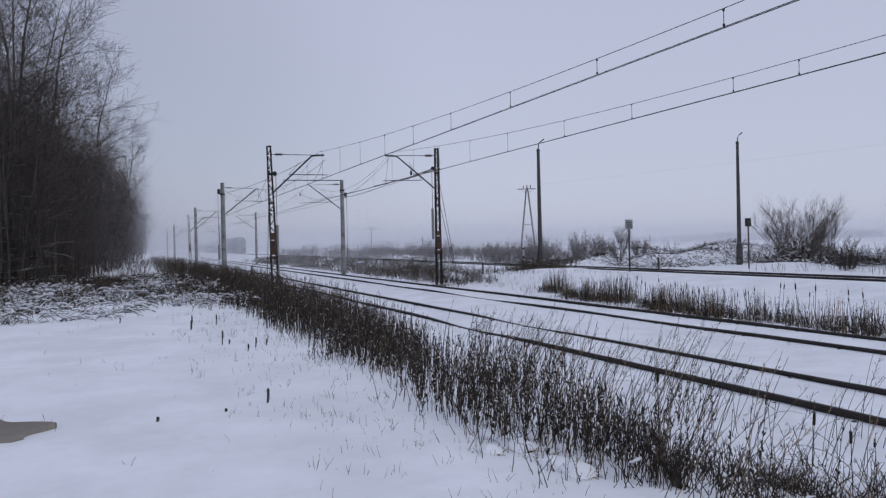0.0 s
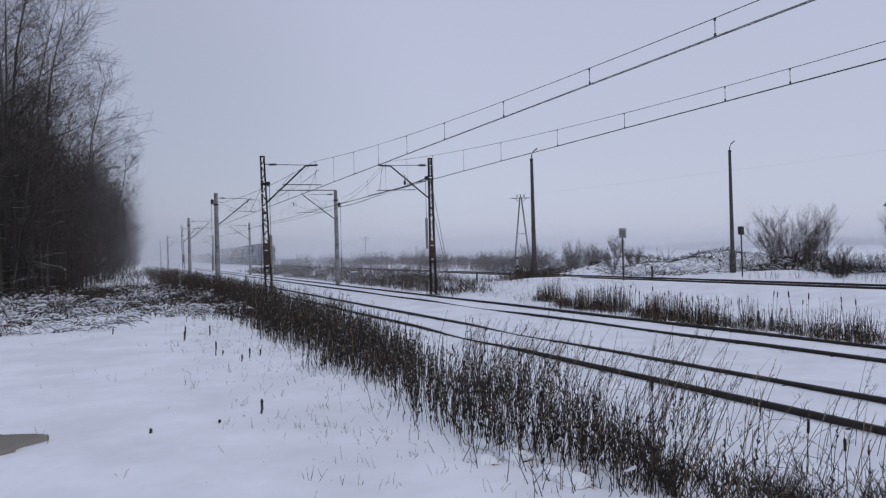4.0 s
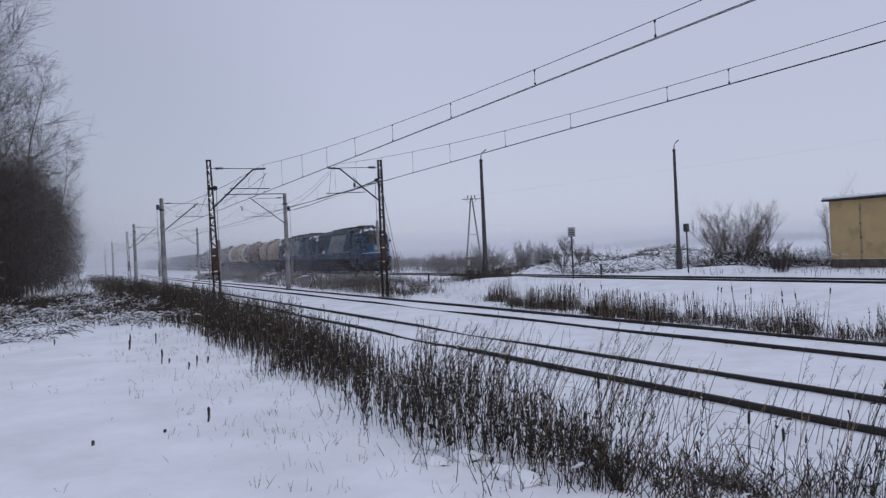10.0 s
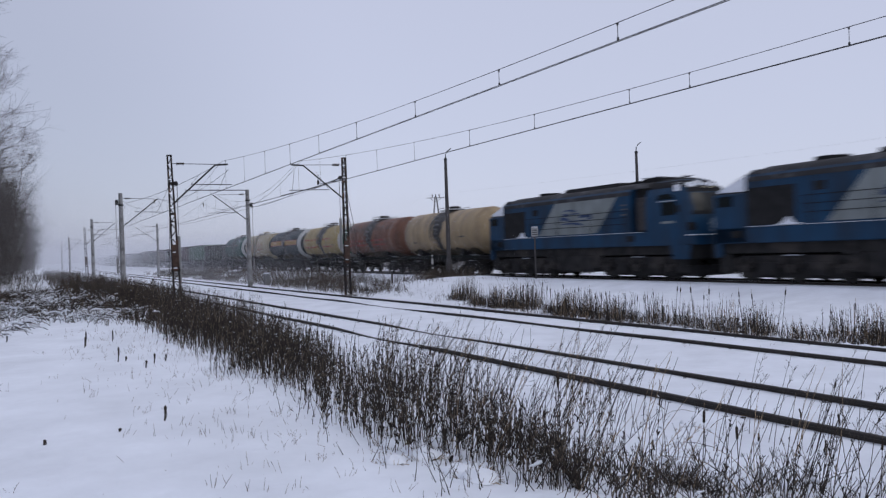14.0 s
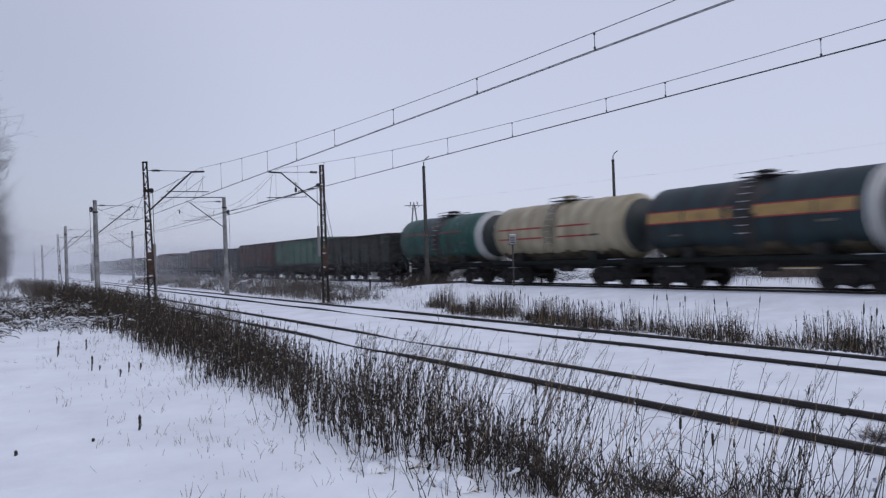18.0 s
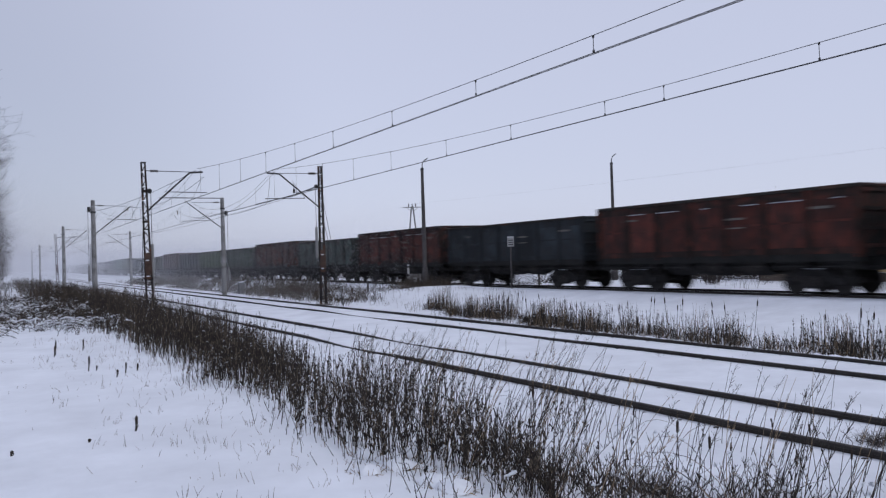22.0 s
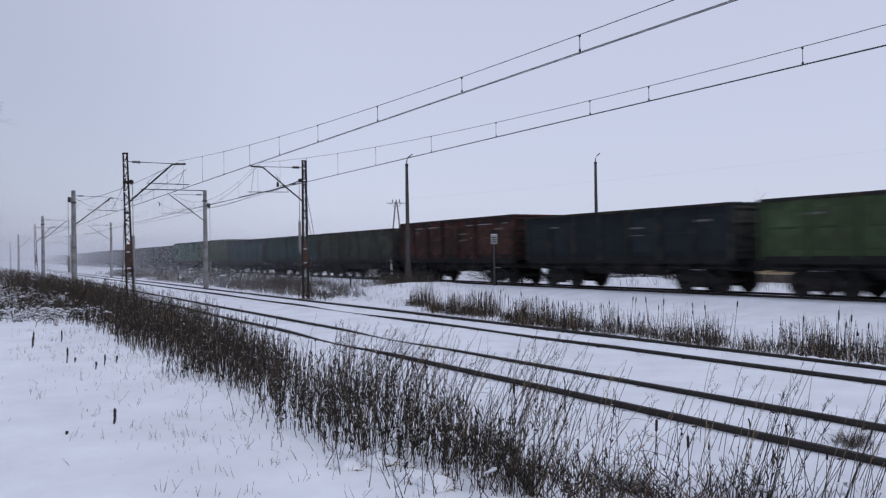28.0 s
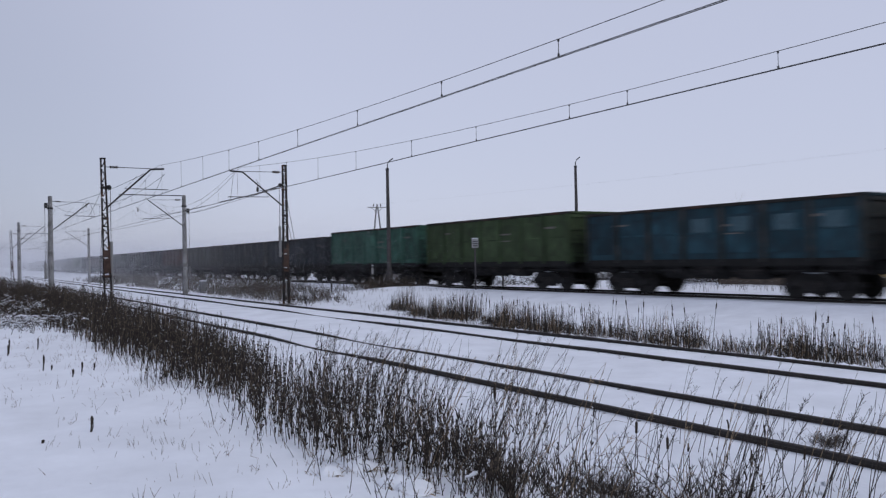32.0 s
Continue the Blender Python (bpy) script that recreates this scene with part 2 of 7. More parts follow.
MOUNDS = ((33.5, 45.5, 1.8, 0.7), (36.5, 44.0, 2.0, 0.9), (39.5, 46.5, 2.4, 1.1), (42.5, 48.5, 2.4, 1.2), (46, 50, 2.8, 1.1), (34.5, 50.5, 2.2, 1.0), (31, 48.5, 1.6, 0.6), (38, 52, 2.5, 1.0), (50, 46, 3.0, 0.9), (46, 43.5, 2.2, 0.5), (37.5, 37.5, 2.5, 0.25))


def ground_z(x, y):
    u = x - bend(y)
    for (xa, za), (xb, zb) in zip(PROFILE, PROFILE[1:]):
        if u <= xb:
            z = za + (zb - za) * (u - xa) / (xb - xa)
            break
    else:
        z = PROFILE[-1][1]
    z += 0.38 * math.exp(-((u - 20.6) / 2.2) ** 2 - ((y - 38.5) / 4.5) ** 2)
    for mx, my, mr, mh in MOUNDS:
        z += mh * math.exp(-((x - mx) / mr) ** 2 - ((y - my) / mr) ** 2)
    calm = 0.25 if 6.9 < u < 14.4 or 24.3 < u < 28 else 1.0
    if abs(u) < 120 and y < 200:
        z += (0.022 * noise.noise((x * 2.3, y * 1.9, 8)) + 0.012 * noise.noise((x * 4.1, y * 3.7, 5)) if u < 7 else 0) + calm * (0.05 * noise.noise((x * 0.35, y * 0.25, 0)) + 0.02 * noise.noise((x * 1.4, y * 1.2, 3)))
    return z


def spread(near, lo, hi, step, grow):
    """Grid lines: even steps over near, then growing ones out to lo and hi."""
    a = list(np.arange(near[0], near[1] + 1e-6, step))
    s, v = step, a[-1]
    while v < hi:
        s *= grow
        v += s
        a.append(v)
    s, v = step, a[0]
    while v > lo:
        s *= grow
        v -= s
        a.insert(0, v)
    return a


def build_ground():
    xs = spread((-12, 48), -1500, 2500, 0.28, 1.22)
    ys = spread((3, 55), -400, 3000, 0.3, 1.11)
    vs = [(x, y, ground_z(x, y)) for y in ys for x in xs]
    w = len(xs)
    fs = [(j * w + i, j * w + i + 1, j * w + w + i + 1, j * w + w + i) for j in range(len(ys) - 1) for i in range(w - 1)]
    me = bpy.data.meshes.new("ground")
    me.from_pydata(vs, [], fs)
    me.materials.append(SNOW)
    me.shade_smooth()
    tagged(new("ground", me), "flat winter ground under fresh snow", "ground", kind="structure")


build_ground()


# ---- rails ----
def rail(x, z, far):
    """One rail: foot, web and head along the gently bending line."""
    prof = [(-0.075, -0.17), (0.075, -0.17), (0.075, -0.155), (0.012, -0.13), (0.012, -0.045), (0.036, -0.035), (0.036, -0.006), (0.026, 0), (-0.026, 0), (-0.036, -0.006), (-0.036, -0.035), (-0.012, -0.045), (-0.012, -0.13), (-0.075, -0.155)]
    g = Geo()
    ys = [-120, -60, -30] + list(range(-20, 60)) + list(range(60, far + 1, 20))
    vs, n = [], len(prof)
    for y in ys:
        wob = 0.02 * noise.noise((y * 0.13, x, 0)) if z == 0 else 0
        low = -0.075 * math.exp(-((y - 18.2) / 2.2) ** 2) if z == 0 and x < TRACK1 + 2 else -0.07 * math.exp(-((y - 28.5) / 3.0) ** 2) if z == 0 and x < TRACK2 else 0
        low -= 0.045 * max(0, noise.noise((y * 0.17, x * 0.6, 4)) + 0.05) if z == 0 and y > 5 else 0
        vs += [(x + bend(y) + px + wob, y, z + pz + wob * 0.6 + low) for px, pz in prof]
    fs = [(k * n + i, k * n + (i + 1) % n, k * n + n + (i + 1) % n, k * n + n + i) for k in range(len(ys) - 1) for i in range(n)]
    fs += [tuple(range(n)), tuple(range((len(ys) - 1) * n, len(ys) * n))]
    return g.add(vs, fs)


CLIP = Geo().box(-0.03, 0.03, -0.025, 0.025, -0.05, 0.035, 0.01).mesh("rail_clip", RAIL_STEEL)


def build_track(name, x, z, gauge, label, far=420):
    t = thing(name, label, "railway track", "railway tracks")
    for side in (-1, 1):
        xr = x + side * (gauge / 2 + 0.036)
        r = part("rail", rail(xr, z, far), RAIL_STEEL, t)
        if z == 0:
            for k in range(44):
                y = 3.0 + 0.62 * k + 0.04 * noise.noise((k * 1.7, x, 0))
                part("rail_clip", CLIP, RAIL_STEEL, r, at=pose(xr - 0.085, y, -0.115 + 0.02 * noise.noise((k * 2.3, xr, 4))))
    return t


build_track("railway_track", TRACK1, 0, 1.435, "standard-gauge track with dark rails half sunk in snow")
build_track("railway_track", TRACK2, 0, 1.435, "standard-gauge track with dark rails half sunk in snow")
build_track("broad_gauge_track", BROAD, BROAD_Z, 1.52, "broad-gauge track on a low snowy bank")


# ---- overhead line ----
LEFT_MASTS = ((6.2, 38.4, 6.88, "lattice"), (6.18, 60.0, 6.86, "concrete"), (6.36, 92.0, 6.64, "concrete"), (6.6, 110.0, 6.5, "lattice"), (6.6, 160.0, 6.7, "concrete"), (6.6, 215.0, 6.8, "concrete"))
RIGHT_MASTS = ((15.74, 40.8, 7.26, "lattice"), (15.66, 62.0, 7.31, "concrete"), (15.8, 113.0, 6.95, "concrete"), (15.9, 170.0, 7.0, "concrete"))


def lattice_mast(x, y, top, side):
    """Two channel legs joined by flat lacing; side: +1 if the arm reaches to greater x."""
    z0 = ground_z(x, y) - 0.1
    m = thing("catenary_mast", "rusty lattice steel catenary mast beside the track", "catenary mast", "catenary masts", pose(x + 0.15, y, 0, 0, -1.3, 0) if side > 0 else pose(x, y, 0))
    for s in (-1, 1):
        g = Geo()
        for ys in (-0.08, 0.08):
            w0, w1 = 0.15, 0.08
            g.tube((s * w0, ys, z0), (s * w1, ys, top), 0.042, 0.034, 4)
        part("leg", g, RUSTY_STEEL, m)
    n = 20
    for i in range(n):
        za, zb = z0 + 0.3 + (top - z0 - 0.4) * i / n, z0 + 0.3 + (top - z0 - 0.4) * (i + 1) / n
        wa, wb = 0.15 - 0.07 * (i / n), 0.15 - 0.07 * ((i + 1) / n)
        s = 1 if i % 2 else -1
        for ys in (-0.09, 0.09):
            part("lacing_bar", Geo().tube((-s * wa, ys, za), (s * wb, ys, zb), 0.016, n=4), RUSTY_STEEL, m)
    part("cap", Geo().box(-0.12, 0.12, -0.13, 0.13, top, top + 0.05, 0.015), RUSTY_STEEL, m)
    for z, w, h in ((top - 1.35, 0.13, 0.09), (top - 2.75, 0.14, 0.1), (top - 3.1, 0.145, 0.06), (1.5, 0.19, 0.12)):
        part("collar", Geo().box(-w, w, -0.13, 0.13, z, z + h, 0.015), RUSTY_STEEL, m)
    part("rust_plate", Geo().box(-0.15, 0.15, -0.112, -0.1, 1.7, 2.75, 0.004), RUST_PLATE, m, "bare rusted plate")
    for k in range(9):
        z = 1.0 + (top - 1.4) * k / 8 + 0.15 * noise.noise((k * 3.1, x, 0))
        w = 0.12 + 0.05 * noise.noise((k * 2.1, y, 0))
        part("snow_fleck", Geo().box(-w, w * 0.3, -0.125, -0.09, z, z + 0.035, 0.01), SNOW, m)
    part("base", Geo().box(-0.35, 0.35, -0.3, 0.3, z0 - 0.2, z0 + 0.18, 0.04), CONCRETE, m)
    return m


RUST_PLATE = mat("bare_rust", (0.06, 0.036, 0.027), 0.9, vary=0.4, scale=6, bump=0.3, dirt=(0.04, 0.03, 0.027), dirt_amount=0.4, dirt_scale=5)


def concrete_mast(x, y, top, side):
    z0 = ground_z(x, y) - 0.2
    m = thing("catenary_mast", "grey concrete catenary mast beside the track", "catenary mast", "catenary masts", pose(x, y, 0))
    g = Geo()
    g.tube((0, 0, z0), (0, 0, top), 0.2, 0.14, 10)
    part("post", g, CONCRETE, m, smooth=True)
    part("clamp", Geo().lathe([(top - 0.9, 0.17), (top - 0.9, 0.19), (top - 0.78, 0.19), (top - 0.78, 0.17)], n=10), DARK_METAL, m)
    return m


def build_masts():
    for masts, track, side in ((LEFT_MASTS, TRACK1, 1), (RIGHT_MASTS, TRACK2, -1)):
        for x, y, top, kind in masts:
            xx = x + bend(y)
            m = (lattice_mast if kind == "lattice" else concrete_mast)(xx, y, top, side)
            reach = abs(track + bend(y) - xx)
            tip = side * (reach + 0.35)
            # arm: sloping strut with a bent end, tie rod above, steady arm below
            if kind == "lattice":
                arm = Geo().tube((side * 0.1, 0, top - 2.2), (tip * 0.78, 0, top - 0.42), 0.04, n=8).tube((tip * 0.77, 0, top - 0.43), (tip, 0, top - 0.40), 0.045, n=8)
            else:
                arm = Geo().tube((side * 0.1, 0, top - 2.35), (tip * 0.92, 0, top - 0.4), 0.035, n=8)
            part("arm", arm, DARK_METAL, m)
            if side < 0 and kind == "concrete" and y < 100:
                part("cross_bar", Geo().tube((0.1, 0, top - 0.03), (-4.7, 0, top - 0.05), 0.035, n=8), DARK_METAL, m)
            part("tie_rod", Geo().tube((side * 0.1, 0, top - 0.35), (tip * 0.8, 0, top - 0.40), 0.016, n=6), DARK_METAL, m)
            part("insulator", Geo().lathe([(0.28, 0.02)] + [(0.30 + 0.05 * i + d, r) for i in range(7) for d, r in ((0, 0.03), (0.015, 0.075), (0.035, 0.03))] + [(0.68, 0.02)], "x", 10, (0, 0, top - 0.36)) if side > 0 else Geo().lathe([(-0.28 - 0.05 * i - d, r) for i in range(8) for d, r in ((0, 0.03), (0.015, 0.075), (0.035, 0.03))], "x", 10, (0, 0, top - 0.36)), INSULATOR, m)
            part("steady_arm", Geo().tube((side * 0.9, 0, 5.55), (side * (reach + 0.5), 0, 5.5), 0.02, n=6).tube((side * 0.9, 0, 5.55), (side * (reach * 0.62), 0, top - 0.75), 0.007, n=5), DARK_METAL, m)


build_masts()


def tension_gear(x, y, side, z0, z1, top, guys):
    """Counterweights that hang beside an anchor mast, their wire and the mast's guy wires."""
    w = thing("tension_weight", "grey stack of counterweights hanging beside a mast", "tension weight", "tension weights", pose(x + bend(y), y, 0))
    n = int((z1 - z0) / 0.14)
    disc = Geo().lathe([(0, 0.06), (0.004, 0.075), (0.134, 0.075), (0.138, 0.06)], n=12).mesh("weight_disc", CONCRETE)
    for k in range(n):
        part("weight_disc", disc, CONCRETE, w, at=pose(side, 0, z0 + 0.14 * k))
    part("hanging_wire", Geo().tube((side, 0, z0), (side, 0, top), 0.014, n=5), WIRE, w)
    part("pulley", Geo().lathe([(-0.03, 0.03), (-0.03, 0.11), (0.0, 0.08), (0.03, 0.11), (0.03, 0.03)], "y", 16, (side * 0.8, 0, top)), DARK_METAL, w)
    if z0 < 1.3 and top > 6:
        part("pulley_block", Geo().box(side * 0.8 - 0.1, side * 0.8 + 0.1, -0.1, 0.1, top - 0.16, top + 0.2, 0.03), DARK_METAL, w)
    part("pulley_bracket", Geo().box(min(0, side * 0.8), max(0, side * 0.8), -0.03, 0.03, top - 0.05, top + 0.05), DARK_METAL, w)
    for z, reach in guys:
        part("guy_wire", Geo().tube((0, 0, z), (0.1, reach, ground_z(x, y + reach)), 0.014, n=5), WIRE, w)


tension_gear(15.74, 40.8, -0.3, 2.3, 4.1, 6.2, ((6.2, -2.6), (4.9, -2.5)))
tension_gear(6.2, 38.4, 0.3, 0.9, 3.2, 5.6, ((5.9, 2.2),))
tension_gear(15.66, 62.0, 0.36, 0.9, 1.9, 6.1, ())
tension_gear(6.2, 60.0, -0.36, 1.2, 2.4, 6.2, ())


def slack(a, b, sag, n=14):
    """Points of a wire that hangs between two places."""
    return [(a[0] + (b[0] - a[0]) * k / n, a[1] + (b[1] - a[1]) * k / n, a[2] + (b[2] - a[2]) * k / n - sag * 4 * (k / n) * (1 - k / n)) for k in range(n + 1)]


def build_anchor_wires():
    """Wires that leave the track's middle and end at the anchor masts, with their insulators and jumpers."""
    w = thing("anchor_wires", "slack wires and jumpers between the anchor masts", "overhead line", "overhead lines")
    for a, b, sag in (((6.64, 60, 6.15), (8.6, 38.4, 6.6), 0.25), ((6.64, 60, 5.95), (8.75, 92, 5.3), 0.2), ((16.1, 62, 6.15), (13.2, 40.8, 6.85), 0.3), ((16.1, 62, 5.95), (13.4, 40.8, 5.55), 0.18),
                      ((15.7, 40.8, 6.15), (13.4, 62, 5.6), 0.1), ((15.7, 40.8, 6.1), (13.6, 92, 5.5), 0.3), ((6.35, 38.4, 5.9), (8.7, 60, 5.45), 0.15), ((9.0, 38.4, 6.3), (8.9, 60, 6.4), 0.5)):
        part("wire", Geo().line(slack(a, b, sag), 0.011), WIRE, w)
    for a, b, sag in (((12.3, 62, 6.35), (15.1, 62, 6.2), 0.5), ((12.1, 62, 6.2), (12.5, 60, 5.35), 0.3), ((6.5, 60, 6.3), (8.9, 60, 6.0), 0.4), ((8.7, 60, 6.5), (9.2, 60, 5.4), -0.25), ((13.0, 40.8, 6.6), (13.2, 42, 5.45), 0.1), ((8.9, 38.4, 6.3), (8.7, 40, 5.3), 0.1)):
        part("jumper", Geo().line(slack(a, b, sag), 0.009), WIRE, w)
    # rods and insulators where the wires end at the mast
    part("anchor_rod", Geo().line([(15.6, 40.8, 6.2), (14.5, 41.6, 5.75), (13.2, 44.0, 5.45)], 0.028, 6), DARK_METAL, w)
    part("anchor_rod", Geo().line([(15.6, 40.8, 6.05), (14.6, 41.3, 5.9)], 0.02, 6), DARK_METAL, w)
    part("turnbuckle", Geo().box(14.42, 14.54, 41.22, 41.34, 5.85, 6.1, 0.03).tube((14.47, 41.28, 6.1), (14.47, 41.28, 6.4), 0.015, n=6), DARK_METAL, w)
    for x, y, z in ((8.62, 60, 6.42), (12.45, 62, 6.3)):
        part("insulator", Geo().lathe([(z - 0.3 + 0.045 * i + d, r) for i in range(7) for d, r in ((0, 0.03), (0.012, 0.065), (0.03, 0.03))], n=10, at=(x, y, 0)), INSULATOR, w)


build_anchor_wires()


def build_overhead(name, x, contact, gaps, ys, drops):
    """Contact wire, sagging messenger wire and droppers over one track."""
    w = thing(name, "tarnished copper overhead line above the track", "overhead line", "overhead lines")

    def sag(y):
        a = [s for s in ys if s <= y][-1:] or [ys[0]]
        b = [s for s in ys if s > y][:1] or [ys[-1]]
        if a[0] == b[0]:
            return gaps[1]
        k = (y - a[0]) / (b[0] - a[0])
        return gaps[0] + (gaps[1] - gaps[0]) * (2 * k - 1) ** 2

    lines = [i * 2.0 for i in range(-30, 110)]
    lines = [y for y in lines if y >= ys[0]]
    part("contact_wire", Geo().line([(x + bend(y), y, contact) for y in lines], 0.0075), WIRE, w)
    part("contact_wire", Geo().line([(x + bend(y) + 0.05, y, contact) for y in lines], 0.0075), WIRE, w)
    part("messenger_wire", Geo().line([(x + bend(y), y, contact + sag(y)) for y in lines], 0.007), WIRE, w)
    while drops[-1] < 110:
        drops = drops + (drops[-1] + 3.5,)
    for y in drops:
        dr = part("dropper", Geo().tube((x + bend(y), y, contact), (x + bend(y), y, contact + sag(y)), 0.006, n=4), WIRE, w)
        if y < 60:
            for zz in (contact, contact + sag(y) - 0.05):
                part("clamp", Geo().box(x + bend(y) - 0.012, x + bend(y) + 0.012, y - 0.015, y + 0.015, zz + 0.01, zz + 0.05), DARK_METAL, dr)
    return w


build_overhead("overhead_line", TRACK1, 5.29, (0.28, 1.38), (-22, 38.4, 60, 92, 110, 160, 215), (6.0, 9.7, 13.25, 17.05, 20.85, 24.1, 27.2, 30.5, 33.8))
build_overhead("overhead_line", TRACK2, 5.43, (0.32, 1.62), (-20, 40.8, 62, 113, 170, 225), (5.2, 8.9, 12.7, 14.65, 18.67, 22.4, 26.55, 30.1, 33.6, 37.2))


# ---- plants ----
class Many:
    """Thousands of thin tapered stems, joined into one mesh with numpy."""

    def __init__(self, seed):
        self.a, self.b, self.ra, self.rb = [], [], [], []
        self.rnd = random.Random(seed)

    def seg(self, p, q, r0, r1):
        self.a.append(tuple(p))
        self.b.append(tuple(q))
        self.ra.append(r0)
        self.rb.append(r1)

    def mesh(self, name, *materials, pick=None):
        a, b = np.array(self.a, float), np.array(self.b, float)
        d = b - a
        d /= np.linalg.norm(d, axis=1, keepdims=True) + 1e-9
        ref = np.where(np.abs(d[:, 2:3]) > 0.9, np.array([[1.0, 0, 0]]), np.array([[0, 0, 1.0]]))
        u = np.cross(d, ref)
        u /= np.linalg.norm(u, axis=1, keepdims=True) + 1e-9
        w = np.cross(d, u)
        n = len(a)
        vs = np.empty((n, 6, 3))
        for i in range(3):
            c, s = math.cos(2.0944 * i), math.sin(2.0944 * i)
            o = u * c + w * s
            vs[:, i] = a + o * np.array(self.ra)[:, None]
            vs[:, 3 + i] = b + o * np.array(self.rb)[:, None]
        base = np.arange(n)[:, None, None] * 6
        quads = np.array([[0, 1, 4, 3], [1, 2, 5, 4], [2, 0, 3, 5]])[None] + base
        me = bpy.data.meshes.new(name)
        me.vertices.add(n * 6)
        me.vertices.foreach_set("co", vs.ravel())
        me.loops.add(n * 12)
        me.loops.foreach_set("vertex_index", quads.ravel().astype(np.int32))
        me.polygons.add(n * 3)
        me.polygons.foreach_set("loop_start", np.arange(0, n * 12, 4, dtype=np.int32))
        for m in materials:
            me.materials.append(m)
        if pick is not None:
            me.polygons.foreach_set("material_index", np.repeat(np.array(pick, dtype=np.int32), 3))
        me.update(calc_edges=True)
        return me


def grow(many, p, d, length, r, depth, rnd, fork=4, rise=0.25, spread_angle=0.7, thin=0.62, floor=0.0):
    """A branch in three bent pieces that throws side branches."""
    p, d = Vector(p), Vector(d).normalized()
    pieces = 3 if depth > 0 else 2
    for k in range(pieces):
        q = p + d * (length / pieces)
        ra, rb = r * (1 - 0.6 * k / pieces), r * (1 - 0.6 * (k + 1) / pieces)
        many.seg(p, q, max(ra, floor), max(rb, floor * 0.8))
        if depth > 0:
            for _ in range(fork if k else max(1, fork // 2)):
                side = Vector((rnd.gauss(0, 1), rnd.gauss(0, 1), rnd.gauss(0, 0.6)))
                side = (side - d * side.dot(d)).normalized()
                a = spread_angle * rnd.uniform(0.6, 1.3)
                nd = d * math.cos(a) + side * math.sin(a) + Vector((0, 0, rise))
                s = p.lerp(q, rnd.random())
                grow(many, s, nd, length * thin * rnd.uniform(0.7, 1.2), rb * 0.55, depth - 1, rnd, fork, rise, spread_angle, thin, floor)
        d = (d + Vector((rnd.gauss(0, 0.2), rnd.gauss(0, 0.2), rnd.gauss(0.05, 0.14)))).normalized()
        p = q


def tall_tree(seed, height):
    """A bare leaning alder: trunk and limbs, and a crown of fine twigs."""
    rnd = random.Random(seed)
    t = thing("tree", "tall bare deciduous tree with dark bark at the wood's edge", "tree", "trees of the wood")
    g, m = Geo(), Many(seed)
    p, d, r = Vector((0, 0, -0.3)), Vector((rnd.gauss(0, 0.05), rnd.gauss(0, 0.05), 1)).normalized(), 0.014 * height / 2 + 0.02
    steps = 12
    for k in range(steps):
        q = p + d * (height * 0.92 / steps)
        rr = r * (1 - 0.07 * k)
        g.tube(p, q, rr, r * (1 - 0.07 * (k + 1)), 7, False)
        share = k / steps
        if share > 0.12:
            for _ in range(2 if share < 0.35 else 3):
                a = rnd.uniform(0, 6.283)
                up = 0.12 + 0.75 * share
                nd = Vector((math.cos(a), math.sin(a), up * rnd.uniform(0.6, 1.3)))
                ln = height * rnd.uniform(0.11, 0.27) * (1.15 - 0.5 * share) * (0.7 if share < 0.35 else 1.0)
                grow(m, p.lerp(q, rnd.random()), nd, ln, rr * 0.42, 2, rnd, 3, 0.16, 0.8, 0.6, 0.0062)
        d = (d + Vector((rnd.gauss(0, 0.05), rnd.gauss(0, 0.05), 0.05))).normalized()
        p = q
    grow(m, p, d, height * 0.14, r * 0.2, 2, rnd, 3, 0.25, 0.7, 0.62, 0.0062)
    part("trunk", g, BARK, t, smooth=True)
    part("crown", m.mesh("crown", TWIG), TWIG, t)
    return t


def thicket(seed, height, name="young_tree", label="slender young tree with dense dark twigs under the tall trees", group="trees of the wood"):
    """Several upright stems from one root, densely twigged down to the ground."""
    rnd = random.Random(seed)
    t = thing(name, label, "tree", group)
    m, g = Many(seed), Geo()
    for _ in range(5):
        a = rnd.uniform(0, 6.283)
        d = Vector((math.cos(a) * 0.16, math.sin(a) * 0.16, 1)).normalized()
        p = Vector((math.cos(a) * 0.35, math.sin(a) * 0.35, -0.2))
        h = height * rnd.uniform(0.7, 1.0)
        r = 0.05
        for k in range(9):
            q = p + d * (h / 9)
            g.tube(p, q, r * (1 - 0.1 * k), r * (1 - 0.1 * (k + 1)), 5, False)
            if k > 0:
                for _ in range(4):
                    b = rnd.uniform(0, 6.283)
                    grow(m, p.lerp(q, rnd.random()), (math.cos(b), math.sin(b), rnd.uniform(0.15, 0.9)), h * rnd.uniform(0.1, 0.2), 0.014, 1, rnd, 4, 0.2, 0.7)
            d = (d + Vector((rnd.gauss(0, 0.07), rnd.gauss(0, 0.07), 0.03))).normalized()
            p = q
    tagged(part("trunk", g, BARK, t), kind="stuff")
    part("crown", m.mesh("crown", TWIG), TWIG, t)
    return t


